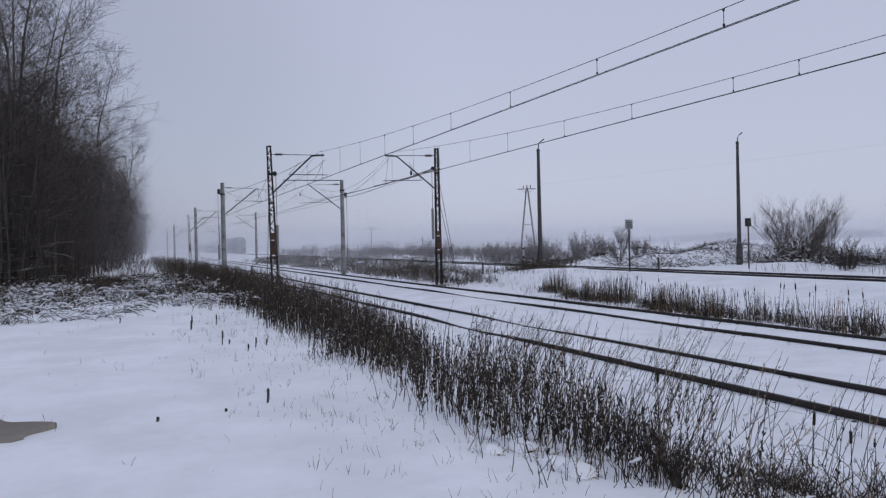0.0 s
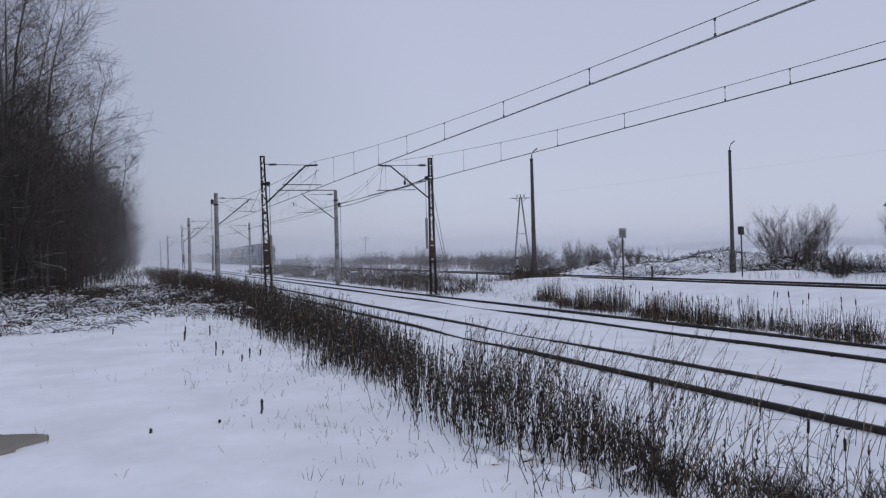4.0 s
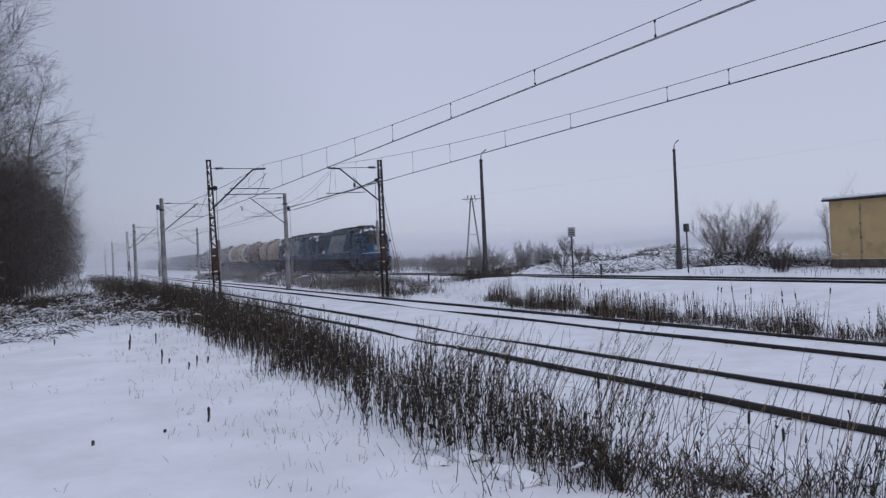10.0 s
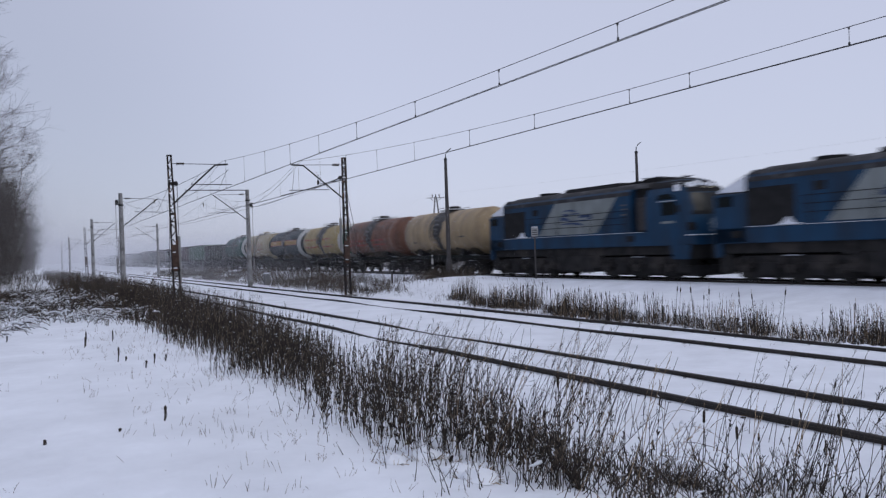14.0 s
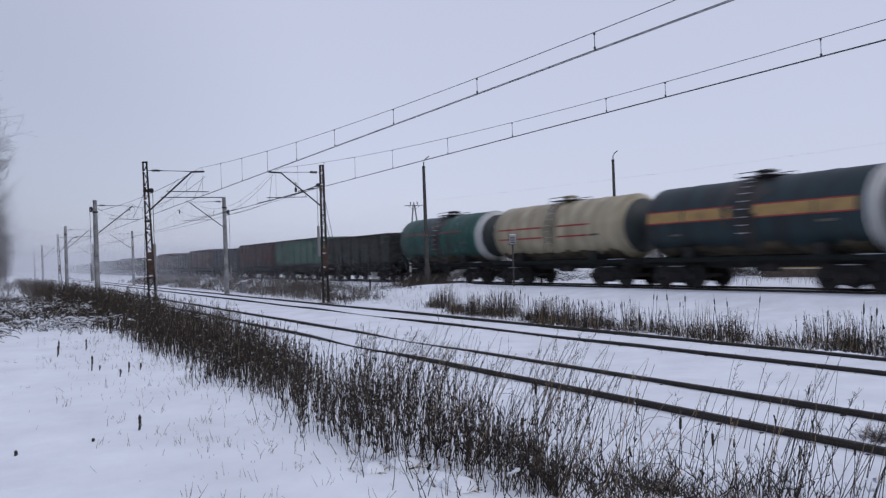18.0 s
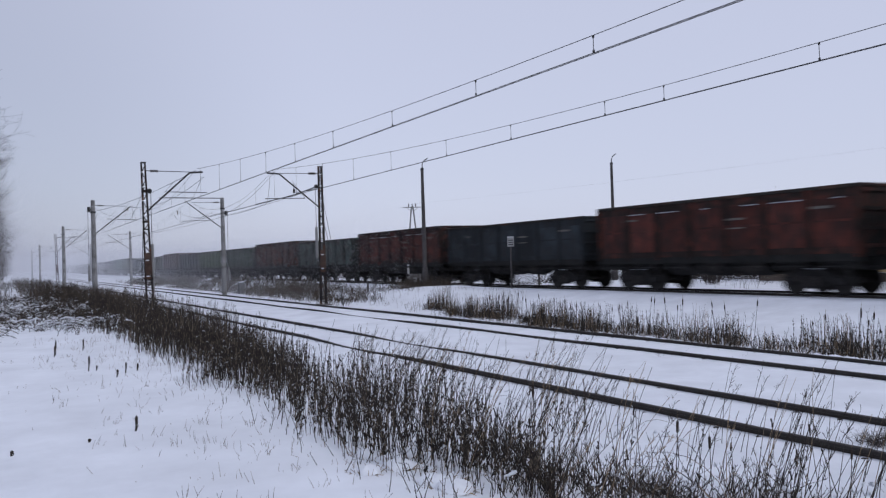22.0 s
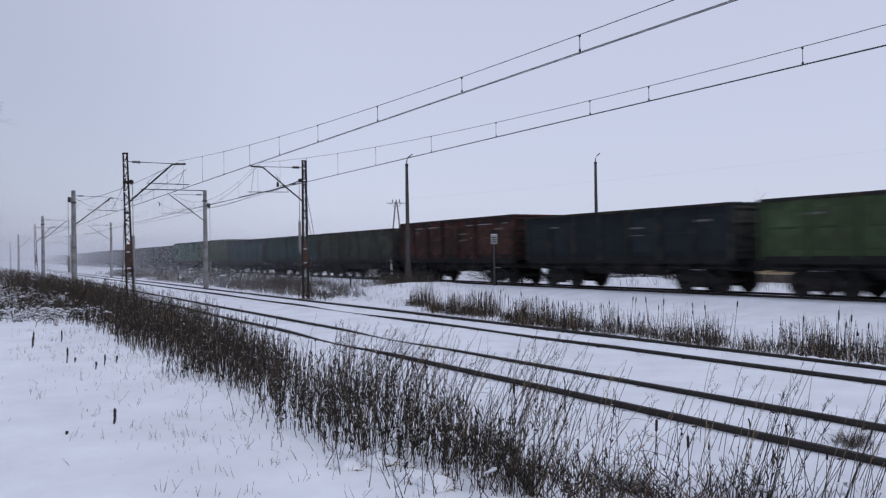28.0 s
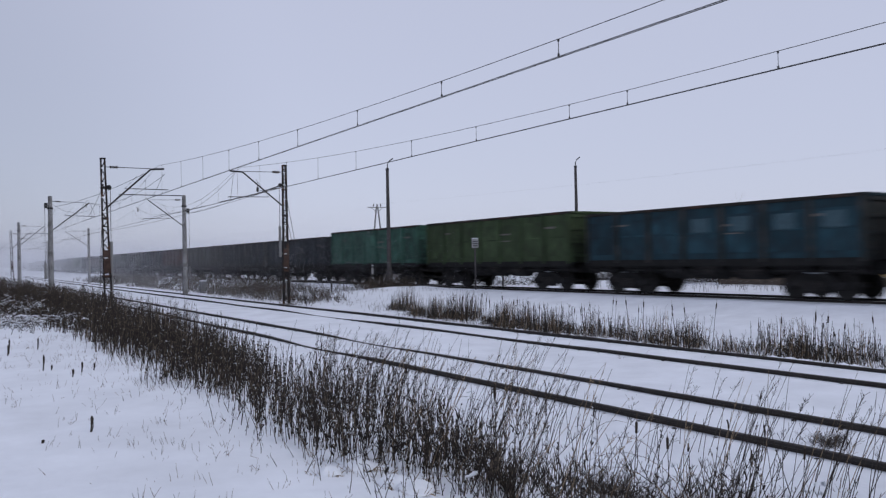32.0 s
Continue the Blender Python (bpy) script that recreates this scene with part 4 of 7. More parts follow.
def build_stubs():
    """Single dark dead stalks on the open snow."""
    rnd = random.Random(41)
    spots = ((1.39, 9.05, 0.17), (1.49, 14.8, 0.26), (1.2, 18.3, 0.3), (1.75, 18.6, 0.24), (2.0, 14.2, 0.18), (2.2, 14.3, 0.13), (0.2, 8.6, 0.06), (0.9, 8.8, 0.05), (1.16, 18.0, 0.22), (-0.3, 20.5, 0.15), (1.8, 13.7, 0.13), (1.62, 14.9, 0.1))
    for i, (x, y, h) in enumerate(spots):
        s = thing("dead_stalk", "dark dead thistle stalk standing in snow", "dead stalk", "dead stalks on the snow", pose(x, y, ground_z(x, y) - 0.02))
        g = Geo().tube((0, 0, 0), (0.01, 0, h * 0.6), 0.011, 0.009, 6)
        part("stem", g, WEED, s)
        part("seed_head", Geo().lathe([(h * 0.5, 0.008), (h * 0.6, 0.018), (h * 0.75, 0.013), (h * 0.92, 0.019), (h * 1.1, 0.005)], n=7, at=(0.012, 0.003, 0)), WEED, s)
        if i % 3 == 0:
            part("side_stem", Geo().tube((0, 0, 0), (0.03, 0.01, h * 0.5), 0.005, 0.004, 6), WEED, s)
    # cattails
    def cattail():
        s = thing("cattail", "dry cattail with a dark brown seed spike", "cattail", "cattails")
        part("stem", Geo().tube((0, 0, -0.1), (0.02, 0.01, 0.95), 0.006, 0.004, 5), WEED, s)
        part("spike", Geo().lathe([(0.79, 0.004), (0.8, 0.015), (0.92, 0.016), (0.935, 0.004)], n=8, at=(0.017, 0.008, 0)), CATTAIL, s)
        part("tip", Geo().tube((0.018, 0.009, 0.95), (0.02, 0.01, 1.06), 0.003, 0.001, 4), STRAW, s)
        return s
    first = cattail()
    places = [(4.9, 9.6, 0.8), (5.3, 9.1, 0.8), (4.6, 6.2, 0.85), (5.2, 5.0, 0.75), (6.6, 4.6, 0.62), (6.0, 3.9, 0.6), (5.0, 4.4, 0.7)]
    places += [(rnd.uniform(15.0, 17.4), rnd.uniform(7, 25), rnd.uniform(0.7, 1.12)) for _ in range(58)]
    for i, (x, y, k) in enumerate(places):
        m = pose(x, y, ground_z(x, y), rnd.uniform(-6, 6), rnd.uniform(-6, 6), rnd.uniform(0, 360))
        o = first if i == 0 else copy_thing(first, m)
        o.matrix_basis = m
        o.scale = (k, k, k)
    # a low dark bush beside the rail, half snowed in
    b = thing("low_bush", "small dark twiggy bush half buried beside the rail", "bush", at=pose(8.36, 5.12, ground_z(8.36, 5.12)))
    m = Many(77)
    for _ in range(60):
        a = rnd.uniform(0, 6.283)
        grow(m, (rnd.gauss(0, 0.1), rnd.gauss(0, 0.1), 0), (math.cos(a), math.sin(a), rnd.uniform(0.3, 1.2)), rnd.uniform(0.1, 0.2), 0.005, 1, rnd, 3)
    part("twig_growth", m.mesh("twig_growth", TWIG), TWIG, b)
    # clods of ploughed snow along the ditch's edge
    g = Geo()
    for k in range(190):
        y = 5.5 + 26 * rnd.random() ** 1.3
        x = rnd.gauss(14.75, 0.16) + max(0, (y - 20)) * 0.1
        r, z, a0 = rnd.uniform(0.04, 0.13), ground_z(x, y) - 0.02, rnd.uniform(0, 6.283)
        rim = [(x + r * e * math.cos(a), y + r * e * 1.3 * math.sin(a), z + h * r) for e, h in ((1.0, 0), (0.75, 0.42)) for a in (a0 + j * 0.7854 + rnd.gauss(0, 0.12) for j in range(8))]
        g.add(rim + [(x + rnd.gauss(0, 0.2) * r, y, z + r * rnd.uniform(0.5, 0.75))], [(j, (j + 1) % 8, 8 + (j + 1) % 8, 8 + j) for j in range(8)] + [(8 + j, 8 + (j + 1) % 8, 16) for j in range(8)])
    tagged(new("snow_clods", g.mesh("snow_clods", SNOW)), "small clods of ploughed snow along the ditch", "snow", kind="stuff")
    # snow-capped tussocks at the edge of the weeds, brown turf showing below
    for i in range(40):
        x = rnd.uniform(2.7, 4.5)
        y = 5.75 - 0.7 * (x - 3.1) + abs(rnd.gauss(0, 0.35)) if i < 8 else rnd.uniform(5.4, 7.6)
        if i >= 8:
            x = 3.2 + rnd.gauss(0.02, 0.12)
        r = rnd.uniform(0.07, 0.16) if i < 20 else rnd.uniform(0.05, 0.12)
        if i >= 20:
            # smaller ones along the foot of the weeds
            y = 5.6 + 12 * rnd.random() ** 1.5
            x = 3.25 + 0.04 * max(0, 12 - y) + rnd.gauss(0.1, 0.22)
        c = thing("tussock", "snow-capped grass tussock with brown turf showing", "tussock", "tussocks", pose(x, y, ground_z(x, y) - 0.03))

        def lump(grow_by, lo, hi):
            g, n, rings = Geo(), 20, 7
            vs = [(0, 0, hi)]
            for q in range(1, rings + 1):
                for k in range(n):
                    a = k / n * 6.283
                    w = r * grow_by * math.sin(q / rings * 1.57) * (1 + 0.35 * noise.noise((math.cos(a) * 1.3 + i * 3, math.sin(a) * 1.3, grow_by)))
                    vs.append((w * math.cos(a), w * math.sin(a), lo + (hi - lo) * math.cos(q / rings * 1.57) + 0.03 * noise.noise((math.cos(a) * 1.5, math.sin(a) * 1.5 + q * 0.4, i))))
            fs = [(0, 1 + k, 1 + (k + 1) % n) for k in range(n)]
            return g.add(vs, fs + [(1 + q * n + k, 1 + q * n + (k + 1) % n, 1 + q * n + n + (k + 1) % n, 1 + q * n + n + k) for q in range(rings - 1) for k in range(n)])
        part("turf", lump(1.0, -0.05, r * 0.6), TURF, c, smooth=True)
        part("snow_cap", lump(0.95, r * 0.16, r * 0.75), SNOW, c, smooth=True)
        m = Many(100 + i)
        for _ in range(50):
            a = rnd.uniform(0, 6.283)
            p = Vector((math.cos(a) * r * 0.85, math.sin(a) * r * 0.85, r * 0.2))
            m.seg(p, p + Vector((math.cos(a) * r * 0.5, math.sin(a) * r * 0.5, rnd.uniform(-0.6, 0.6) * r)), 0.003, 0.0015)
        tagged(part("blade_growth", m.mesh("blade_growth", STRAW), STRAW, c), kind="stuff")


CATTAIL = mat("cattail_brown", (0.03, 0.02, 0.014), 0.95, vary=0.3, scale=20, bump=0.3, fine=200)
TURF = mat("brown_turf", (0.09, 0.065, 0.045), 0.95, vary=0.4, scale=20, bump=0.6, fine=80)
build_stubs()


def build_puddle():
    """A frozen brown puddle with a thin snow rim."""
    rnd = random.Random(3)
    cx, cy = -1.66, 8.75
    p = thing("puddle", "frozen muddy puddle in the snow", "puddle", at=pose(cx, cy, ground_z(cx, cy) + 0.012))
    out = []
    for i in range(40):
        a = i / 40 * 6.283
        k = 1 + 0.1 * math.sin(3 * a + 1) + 0.07 * math.sin(7 * a) + 0.06 * rnd.uniform(-1, 1)
        taper = 1 - 0.35 * max(0, math.cos(a))
        out.append((0.8 * k * math.cos(a), 0.7 * k * taper * math.sin(a)))
    part("ice", Geo().prism(out, "z", -0.06, 0.014), MUD_ICE, p)


MUD_ICE = mat("muddy_ice", (0.22, 0.2, 0.17), 0.35, vary=0.15, scale=1.5, bump=0.05, fine=14, spec=0.5)
build_puddle()


# ---- things beyond the lines ----
def light_pole(x, y, z0, z1, label):
    p = thing("light_pole", label, "pole", "light poles", pose(x, y, 0))
    part("post", Geo().tube((0, 0, z0 - 0.3), (0, 0, z1), 0.15, 0.085, 10), POLE, p, smooth=True)
    part("base_sleeve", Geo().lathe([(z0 - 0.3, 0.21), (z0 + 1.2, 0.19), (z0 + 1.3, 0.15)], n=10), POLE, p, smooth=True)
    part("bracket", Geo().line([(0, 0, z1 - 0.02), (0.02, 0, z1 + 0.25), (0.1, -0.02, z1 + 0.42), (0.36, -0.06, z1 + 0.62)], 0.032, 8), DARK_METAL, p)
    part("collar", Geo().lathe([(z1 - 0.12, 0.1), (z1 + 0.02, 0.1), (z1 + 0.02, 0.03)], n=10), DARK_METAL, p)
    return p


POLE = mat("dark_weathered_pole", (0.065, 0.06, 0.06), 0.85, vary=0.3, scale=2, bump=0.3)
light_pole(22.74, 41.85, 0.19, 7.52, "dark tapered lamp pole with a bare hooked bracket beside the track")
light_pole(35.94, 39.85, 0.3, 8.05, "dark tapered lamp pole with a bare hooked bracket in the field")


def sign_post(x, y, top, turned, label):
    s = thing("track_sign", label, "sign", "track signs", pose(x, y, 0, 0, 0, turned))
    z0 = ground_z(x, y)
    part("post", Geo().tube((0, 0.03, z0 - 0.3), (0, 0.03, top - 0.05), 0.045, n=8), POLE, s)
    part("plate", Geo().box(-0.175, 0.175, -0.02, 0.0, top - 0.46, top, 0.006), SIGN_GREY if turned < 90 else POLE, s)
    part("frame", Geo().box(-0.185, 0.185, 0.0, 0.015, top - 0.47, top + 0.01), DARK_METAL, s)
    if turned < 90:
        for k in range(3):
            part("marking_bar", Geo().box(-0.13, 0.13, -0.026, -0.02, top - 0.16 - 0.11 * k, top - 0.11 - 0.11 * k), DARK_METAL, s)
    part("snow_cap", Geo().box(-0.17, 0.17, -0.03, 0.02, top + 0.01, top + 0.045, 0.015), SNOW, s)
    for k in (0.12, 0.4):
        part("clamp", Geo().box(-0.06, 0.06, 0.0, 0.09, top - k - 0.03, top - k), DARK_METAL, s)


sign_post(23.19, 33.4, 3.02, -20, "grey sign plate with three dark bars beside the track")
sign_post(33.4, 36.3, 3.1, 165, "dark back of a sign plate beyond the track")


def marker(x, y, h, label, white=True):
    s = thing("marker_post", label, "marker post", "marker posts", pose(x, y, ground_z(x, y)))
    part("post", Geo().box(-0.05, 0.05, -0.04, 0.04, -0.2, h, 0.012), POLE, s)
    if white:
        part("band", Geo().box(-0.055, 0.055, -0.045, 0.045, h * 0.62, h * 0.9, 0.012), WHITE_PAINT, s)
        part("band", Geo().box(-0.055, 0.055, -0.045, 0.045, h * 0.42, h * 0.5, 0.012), WHITE_PAINT, s)
    part("snow_cap", Geo().box(-0.065, 0.065, -0.055, 0.055, h, h + 0.05, 0.02), SNOW, s)


WHITE_PAINT = mat("dirty_white_paint", (0.4, 0.4, 0.39), 0.6, vary=0.12, scale=4, dirt=(0.3, 0.29, 0.27), dirt_amount=0.2)
marker(22.2, 43.0, 1.35, "black and white banded marker post beside the track")
marker(20.6, 45.5, 0.75, "short dark marker post capped with snow", False)
marker(6.95, 50.0, 1.1, "black post with white bands at the trackside")
marker(27.6, 37.0, 0.7, "short dark post in the snow behind the track", False)


def cabinet(x, y, w, h):
    c = thing("trackside_box", "small grey steel trackside box capped with snow", "trackside box", "trackside boxes", pose(x, y, ground_z(x, y)))
    part("body", Geo().box(-w / 2, w / 2, -0.2, 0.2, 0.0, h, 0.02), CABINET, c)
    part("snow_cap", Geo().box(-w / 2 - 0.02, w / 2 + 0.02, -0.22, 0.22, h, h + 0.07, 0.03), SNOW, c)


CABINET = mat("grey_cabinet_paint", (0.16, 0.165, 0.17), 0.6, vary=0.15)
cabinet(17.0, 61.5, 0.4, 0.9)


def building():
    """Ochre flat-roofed shed beside the line: walls, plinth, roof slab, drain pipe."""
    x0, x1, y0, y1, zb, zt = 40.0, 46.5, 14.0, 31.72, 0.1, 3.97
    b = thing("trackside_building", "ochre plastered flat-roofed hut with snow on its roof", "building")
    w = 0.3
    part("wall", Geo().box(x0, x0 + w, y0, y1, zb + 0.55, zt), PLASTER, b)
    part("wall", Geo().box(x1 - w, x1, y0, y1, zb + 0.55, zt), PLASTER, b)
    part("wall", Geo().box(x0 + w, x1 - w, y1 - w, y1, zb + 0.55, zt), PLASTER, b)
    part("wall", Geo().box(x0 + w, x1 - w, y0, y0 + w, zb + 0.55, zt), PLASTER, b)
    part("plinth", Geo().box(x0 - 0.03, x1 + 0.03, y0 - 0.03, y1 + 0.03, zb - 0.6, zb + 0.535, 0.02), PLINTH, b)
    part("plinth_ledge", Geo().box(x0 - 0.06, x1 + 0.06, y0 - 0.06, y1 + 0.06, zb + 0.535, zb + 0.55), SNOW, b, "thin line of snow on the plinth")
    roof = part("roof", Geo().box(x0 - 0.35, x1 + 0.35, y0 - 0.35, y1 + 0.25, zt + 0.02, zt + 0.12, 0.02), DARK_METAL, b)
    part("roof_snow", Geo().box(x0 - 0.33, x1 + 0.33, y0 - 0.33, y1 + 0.23, zt + 0.12, zt + 0.25, 0.04), SNOW, roof, "thin layer of snow")
    g = Geo()
    rnd = random.Random(2)
    for k in range(40):
        yy = y1 - 0.5 * k
        g.tube((x0 - 0.1, yy, zt + 0.24), (x0 + rnd.uniform(-0.1, 0.1), yy + rnd.uniform(-0.2, 0.2), zt + 0.24 + rnd.uniform(0.04, 0.16)), 0.012, 0.005, 4)
    part("roof_weeds", g, WEED, roof, "dry stalks along the roof's edge")
    pipe = part("drain_pipe", Geo().tube((x0 - 0.06, 29.75, zb + 0.5), (x0 - 0.06, 29.75, zt - 0.25), 0.022, n=8), CONCRETE, b)
    for k in range(4):
        part("pipe_clip", Geo().box(x0 - 0.1, x0, 29.71, 29.79, zb + 0.9 + 0.8 * k, zb + 0.95 + 0.8 * k), DARK_METAL, pipe)
    for k in range(3):
        part("wall_seam", Geo().box(x0 - 0.004, x0 + 0.004, 27.0 - 4 * k, 27.03 - 4 * k, zb + 0.56, zt), PLASTER, b)


building()


def shrub(seed, name, label, x, y, height, stems, lean, twigs=TWIG, depth=2, group="bushes beyond the line", base=0.3, thick=0.016):
    rnd = random.Random(seed)
    s = thing(name, label, "bush", group, pose(x, y, ground_z(x, y) - 0.05))
    m, g = Many(seed), Geo()
    for _ in range(stems):
        a = rnd.uniform(0, 6.283)
        d = Vector((math.cos(a) * lean * rnd.uniform(0.2, 1), math.sin(a) * lean * rnd.uniform(0.2, 1), 1)).normalized()
        p = Vector((math.cos(a) * base * rnd.random() * 1.6, math.sin(a) * base * rnd.random() * 1.6, 0))
        h = height * rnd.uniform(0.55, 1.0)
        for k in range(5):
            q = p + d * h / 5
            g.tube(p, q, thick * (1 - 0.17 * k) * height / 4, thick * (0.83 - 0.17 * k) * height / 4, 5, False)
            for _ in range(3 if k else 1):
                side = Vector((rnd.gauss(0, 1), rnd.gauss(0, 1), 0.8))
                grow(m, p.lerp(q, rnd.random()), d + side.normalized() * 0.75, h * rnd.uniform(0.12, 0.26), 0.0075 * height / 4, depth - 1, rnd, 3 if depth < 3 else 2, 0.25, 0.6, 0.62, 0.004)
            d = (d + Vector((rnd.gauss(0, 0.06), rnd.gauss(0, 0.06), 0.02))).normalized()
            p = q
    tagged(part("stem_growth", g, BARK if twigs is TWIG else twigs, s), kind="stuff")
    tagged(part("twig_growth", m.mesh("twig_growth", twigs), twigs, s), kind="stuff")
    return s


BUSH_TWIG = mat("grey_brown_bush_twigs", (0.135, 0.115, 0.105), 0.95, vary=0.3, scale=0.8, bump=0, island=0.35)
# pale with frost, and with distance haze put into the colour
FROST_AND_HAZE = mat("frosted_hazed_brush", (0.17, 0.155, 0.155), 0.95, vary=0.3, scale=0.5, bump=0, island=0.35)
shrub(51, "bush", "large leafless many-stemmed bush in the snowy field", 42.2, 41.2, 4.2, 76, 0.95, BUSH_TWIG, 2, base=0.7, thick=0.012)
shrub(52, "bush", "large leafless many-stemmed bush in the snowy field", 43.9, 39.4, 2.0, 18, 0.6, BUSH_TWIG, base=0.5, thick=0.012)
shrub(53, "young_birch", "slender leafless young birch in the field", 42.3, 38.6, 4.8, 3, 0.08)
shrub(54, "young_birch", "slender leafless young birch in the field", 44.5, 35.2, 3.9, 5, 0.08)
shrub(55, "young_birch", "slender leafless young birch behind the hut", 50.0, 37.6, 5.2, 2, 0.04)
shrub(56, "young_birch", "thin leafless sapling in the field", 44.0, 41.3, 3.4, 2, 0.06)
shrub(57, "bush", "low dry grass bush at the track's foot", 33.5, 29.6, 1.0, 40, 0.6)


def build_field_brush():
    """Snow-laden brushwood behind the broad-gauge line: dark sticks with snow on them, on uneven heaps."""
    rnd = random.Random(61)
    dark, snow = Many(61), Many(62)

    for _ in range(6500):
        x = rnd.uniform(30, 50)
        y = rnd.uniform(33, 64)
        if y < 40 and x < 37:
            continue
        z = ground_z(x, y) + rnd.uniform(0.0, 0.15)
        a, ln = rnd.uniform(0, 6.283), rnd.uniform(0.15, 0.6)
        p = Vector((x, y, z))
        q = p + Vector((math.cos(a), math.sin(a), rnd.uniform(-0.1, 0.8))).normalized() * ln
        dark.seg(p, q, 0.018, 0.01)
        if rnd.random() < 0.35:
            f = rnd.uniform(0.015, 0.045)
            snow.seg(p + Vector((0, 0, f)), p.lerp(q, rnd.uniform(0.4, 0.9)) + Vector((0, 0, f)), f, f * 0.6)
    for _ in range(1300):
        y = rnd.uniform(30, 44)
        x = rnd.uniform(38.5, 47)
        if y < 33 and x > 39:
            continue
        p = Vector((x, y, ground_z(x, y)))
        weed_stem(dark, rnd, x, y, rnd.uniform(0.4, 1.4), 0.35, 8, 0.009)
        if rnd.random() < 0.12:
            q = p + Vector((rnd.uniform(-0.4, 0.4), rnd.uniform(-0.4, 0.4), rnd.uniform(0.5, 1.0)))
            snow.seg(q, q + Vector((rnd.uniform(-0.4, 0.4), rnd.uniform(-0.4, 0.4), -0.1)), 0.016, 0.012)
    for _ in range(4200):
        x, y = rnd.uniform(29.5, 50), rnd.uniform(41, 60)
        if noise.noise((x * 0.5, y * 0.5, 16)) < 0.05:
            continue
        weed_stem(dark, rnd, x, y, rnd.uniform(0.15, 0.6), 0.6, 8, 0.012)
    for _ in range(900):
        y = rnd.uniform(13, 34)
        x = rnd.uniform(30.5, 39.6)
        if noise.noise((x * 0.4, y * 0.4, 6)) > 0.0:
            weed_stem(dark, rnd, x, y, rnd.uniform(0.2, 0.7), 0.3, 5, 0.007)
    tagged(new("brushwood", dark.mesh("brushwood", WEED)), "tangled dead brushwood and weeds in the snowy field", "brush", kind="stuff")
    tagged(new("snow_on_brushwood", snow.mesh("snow_on_brushwood", SNOW)), "snow lying along the brushwood", "snow", kind="stuff")


build_field_brush()


def build_far_bushes():
    """Rows of leafless bushes beyond the broad-gauge line."""
    rnd = random.Random(71)
    a = shrub(72, "bush", "frosted leafless bush beyond the railway, haze in its colour", 0, 0, 2.6, 30, 0.75, FROST_AND_HAZE)
    b = shrub(73, "bush", "frosted leafless bush beyond the railway, haze in its colour", 0, 0, 3.2, 26, 0.6, FROST_AND_HAZE)
    used = set()
    spots = [(rnd.uniform(31, 48) + k * 0.10, 60 + k + rnd.uniform(-1, 1), rnd.choice((0.35, 0.45, 0.5, 0.6, 0.75)) * rnd.uniform(0.9, 1.1)) for k in range(0, 120, 3)]
    spots += [(rnd.uniform(29.5, 35), 47 + 1.2 * k, rnd.uniform(0.3, 0.58)) for k in range(15)]
    spots += [(46 + rnd.uniform(-2, 3), 72 + 3 * k, rnd.uniform(0.7, 1.0)) for k in range(5)]
    m = Many(75)
    n = 0
    while n < 4200:
        y = rnd.uniform(50, 190)
        x = rnd.uniform(30, 52) + 0.12 * (y - 50)
        lush = noise.noise((x * 0.12, y * 0.07, 3))
        if lush < -0.15 or (y < 58 and x > 37):
            continue
        weed_stem(m, rnd, x, y, rnd.uniform(0.5, 1.5) * (0.9 + lush), 0.3, 10, 0.016)
        n += 1
    n = 0
    while n < 2000:
        # thicker growth close behind the broad-gauge line
        y = 62 + 120 * rnd.random() ** 1.3
        x = 31 + rnd.gauss(0, 1.2) + bend(y)
        lush = noise.noise((y * 0.09, 3, 3))
        if lush < -0.3:
            continue
        weed_stem(m, rnd, x, y, rnd.uniform(0.6, 1.7) * (1.0 + lush), 0.25, 10, 0.015)
        n += 1
    tagged(new("hedge_brush", m.mesh("hedge_brush", FROST_AND_HAZE)), "low frosted brush along the far side of the railway, haze in its colour", "brush", kind="stuff")
    for x, y, k in spots:
        src = rnd.choice((a, b))
        m = pose(x, y, ground_z(x, y) - 0.05, 0, 0, rnd.uniform(0, 360))
        o = copy_thing(src, m) if src in used else src
        used.add(src)
        o.matrix_basis = m
        o.scale = (k, k, k)


build_far_bushes()


def power_pole(x, y, top, label, twin=True):
    z0 = ground_z(x, y)
    p = thing("power_pole", label, "power pole", "power poles", pose(x, y, 0, 0, 0, -25))
    if twin:
        for s in (-1, 1):
            part("leg", Geo().tube((s * 1.25, 0, z0 - 0.3), (s * 0.1, 0, top), 0.15, 0.11, 8), WOOD_FAR, p)
        part("brace", Geo().tube((-0.75, 0, z0 + (top - z0) * 0.45), (0.75, 0, z0 + (top - z0) * 0.45), 0.05, n=6), WOOD_FAR, p)
    else:
        part("leg", Geo().tube((0, 0, z0 - 0.3), (0, 0, top), 0.14, 0.1, 8), WOOD_FAR, p)
    part("crossarm", Geo().tube((-1.5, 0, top - 0.15), (1.5, 0, top - 0.15), 0.06, n=6), WOOD_FAR, p)
    for s in (-1, 1):
        part("strut", Geo().tube((s * 0.95, 0, top - 0.18), (s * 0.12, 0, top - 0.85), 0.035, n=6), WOOD_FAR, p)
    for s in (-0.55, 0, 0.55):
        part("insulator", Geo().lathe([(top - 0.1, 0.04), (top + 0.05, 0.07), (top + 0.2, 0.09), (top + 0.38, 0.06), (top + 0.45, 0.03)], n=8, at=(s, 0, 0)), INSULATOR, p)


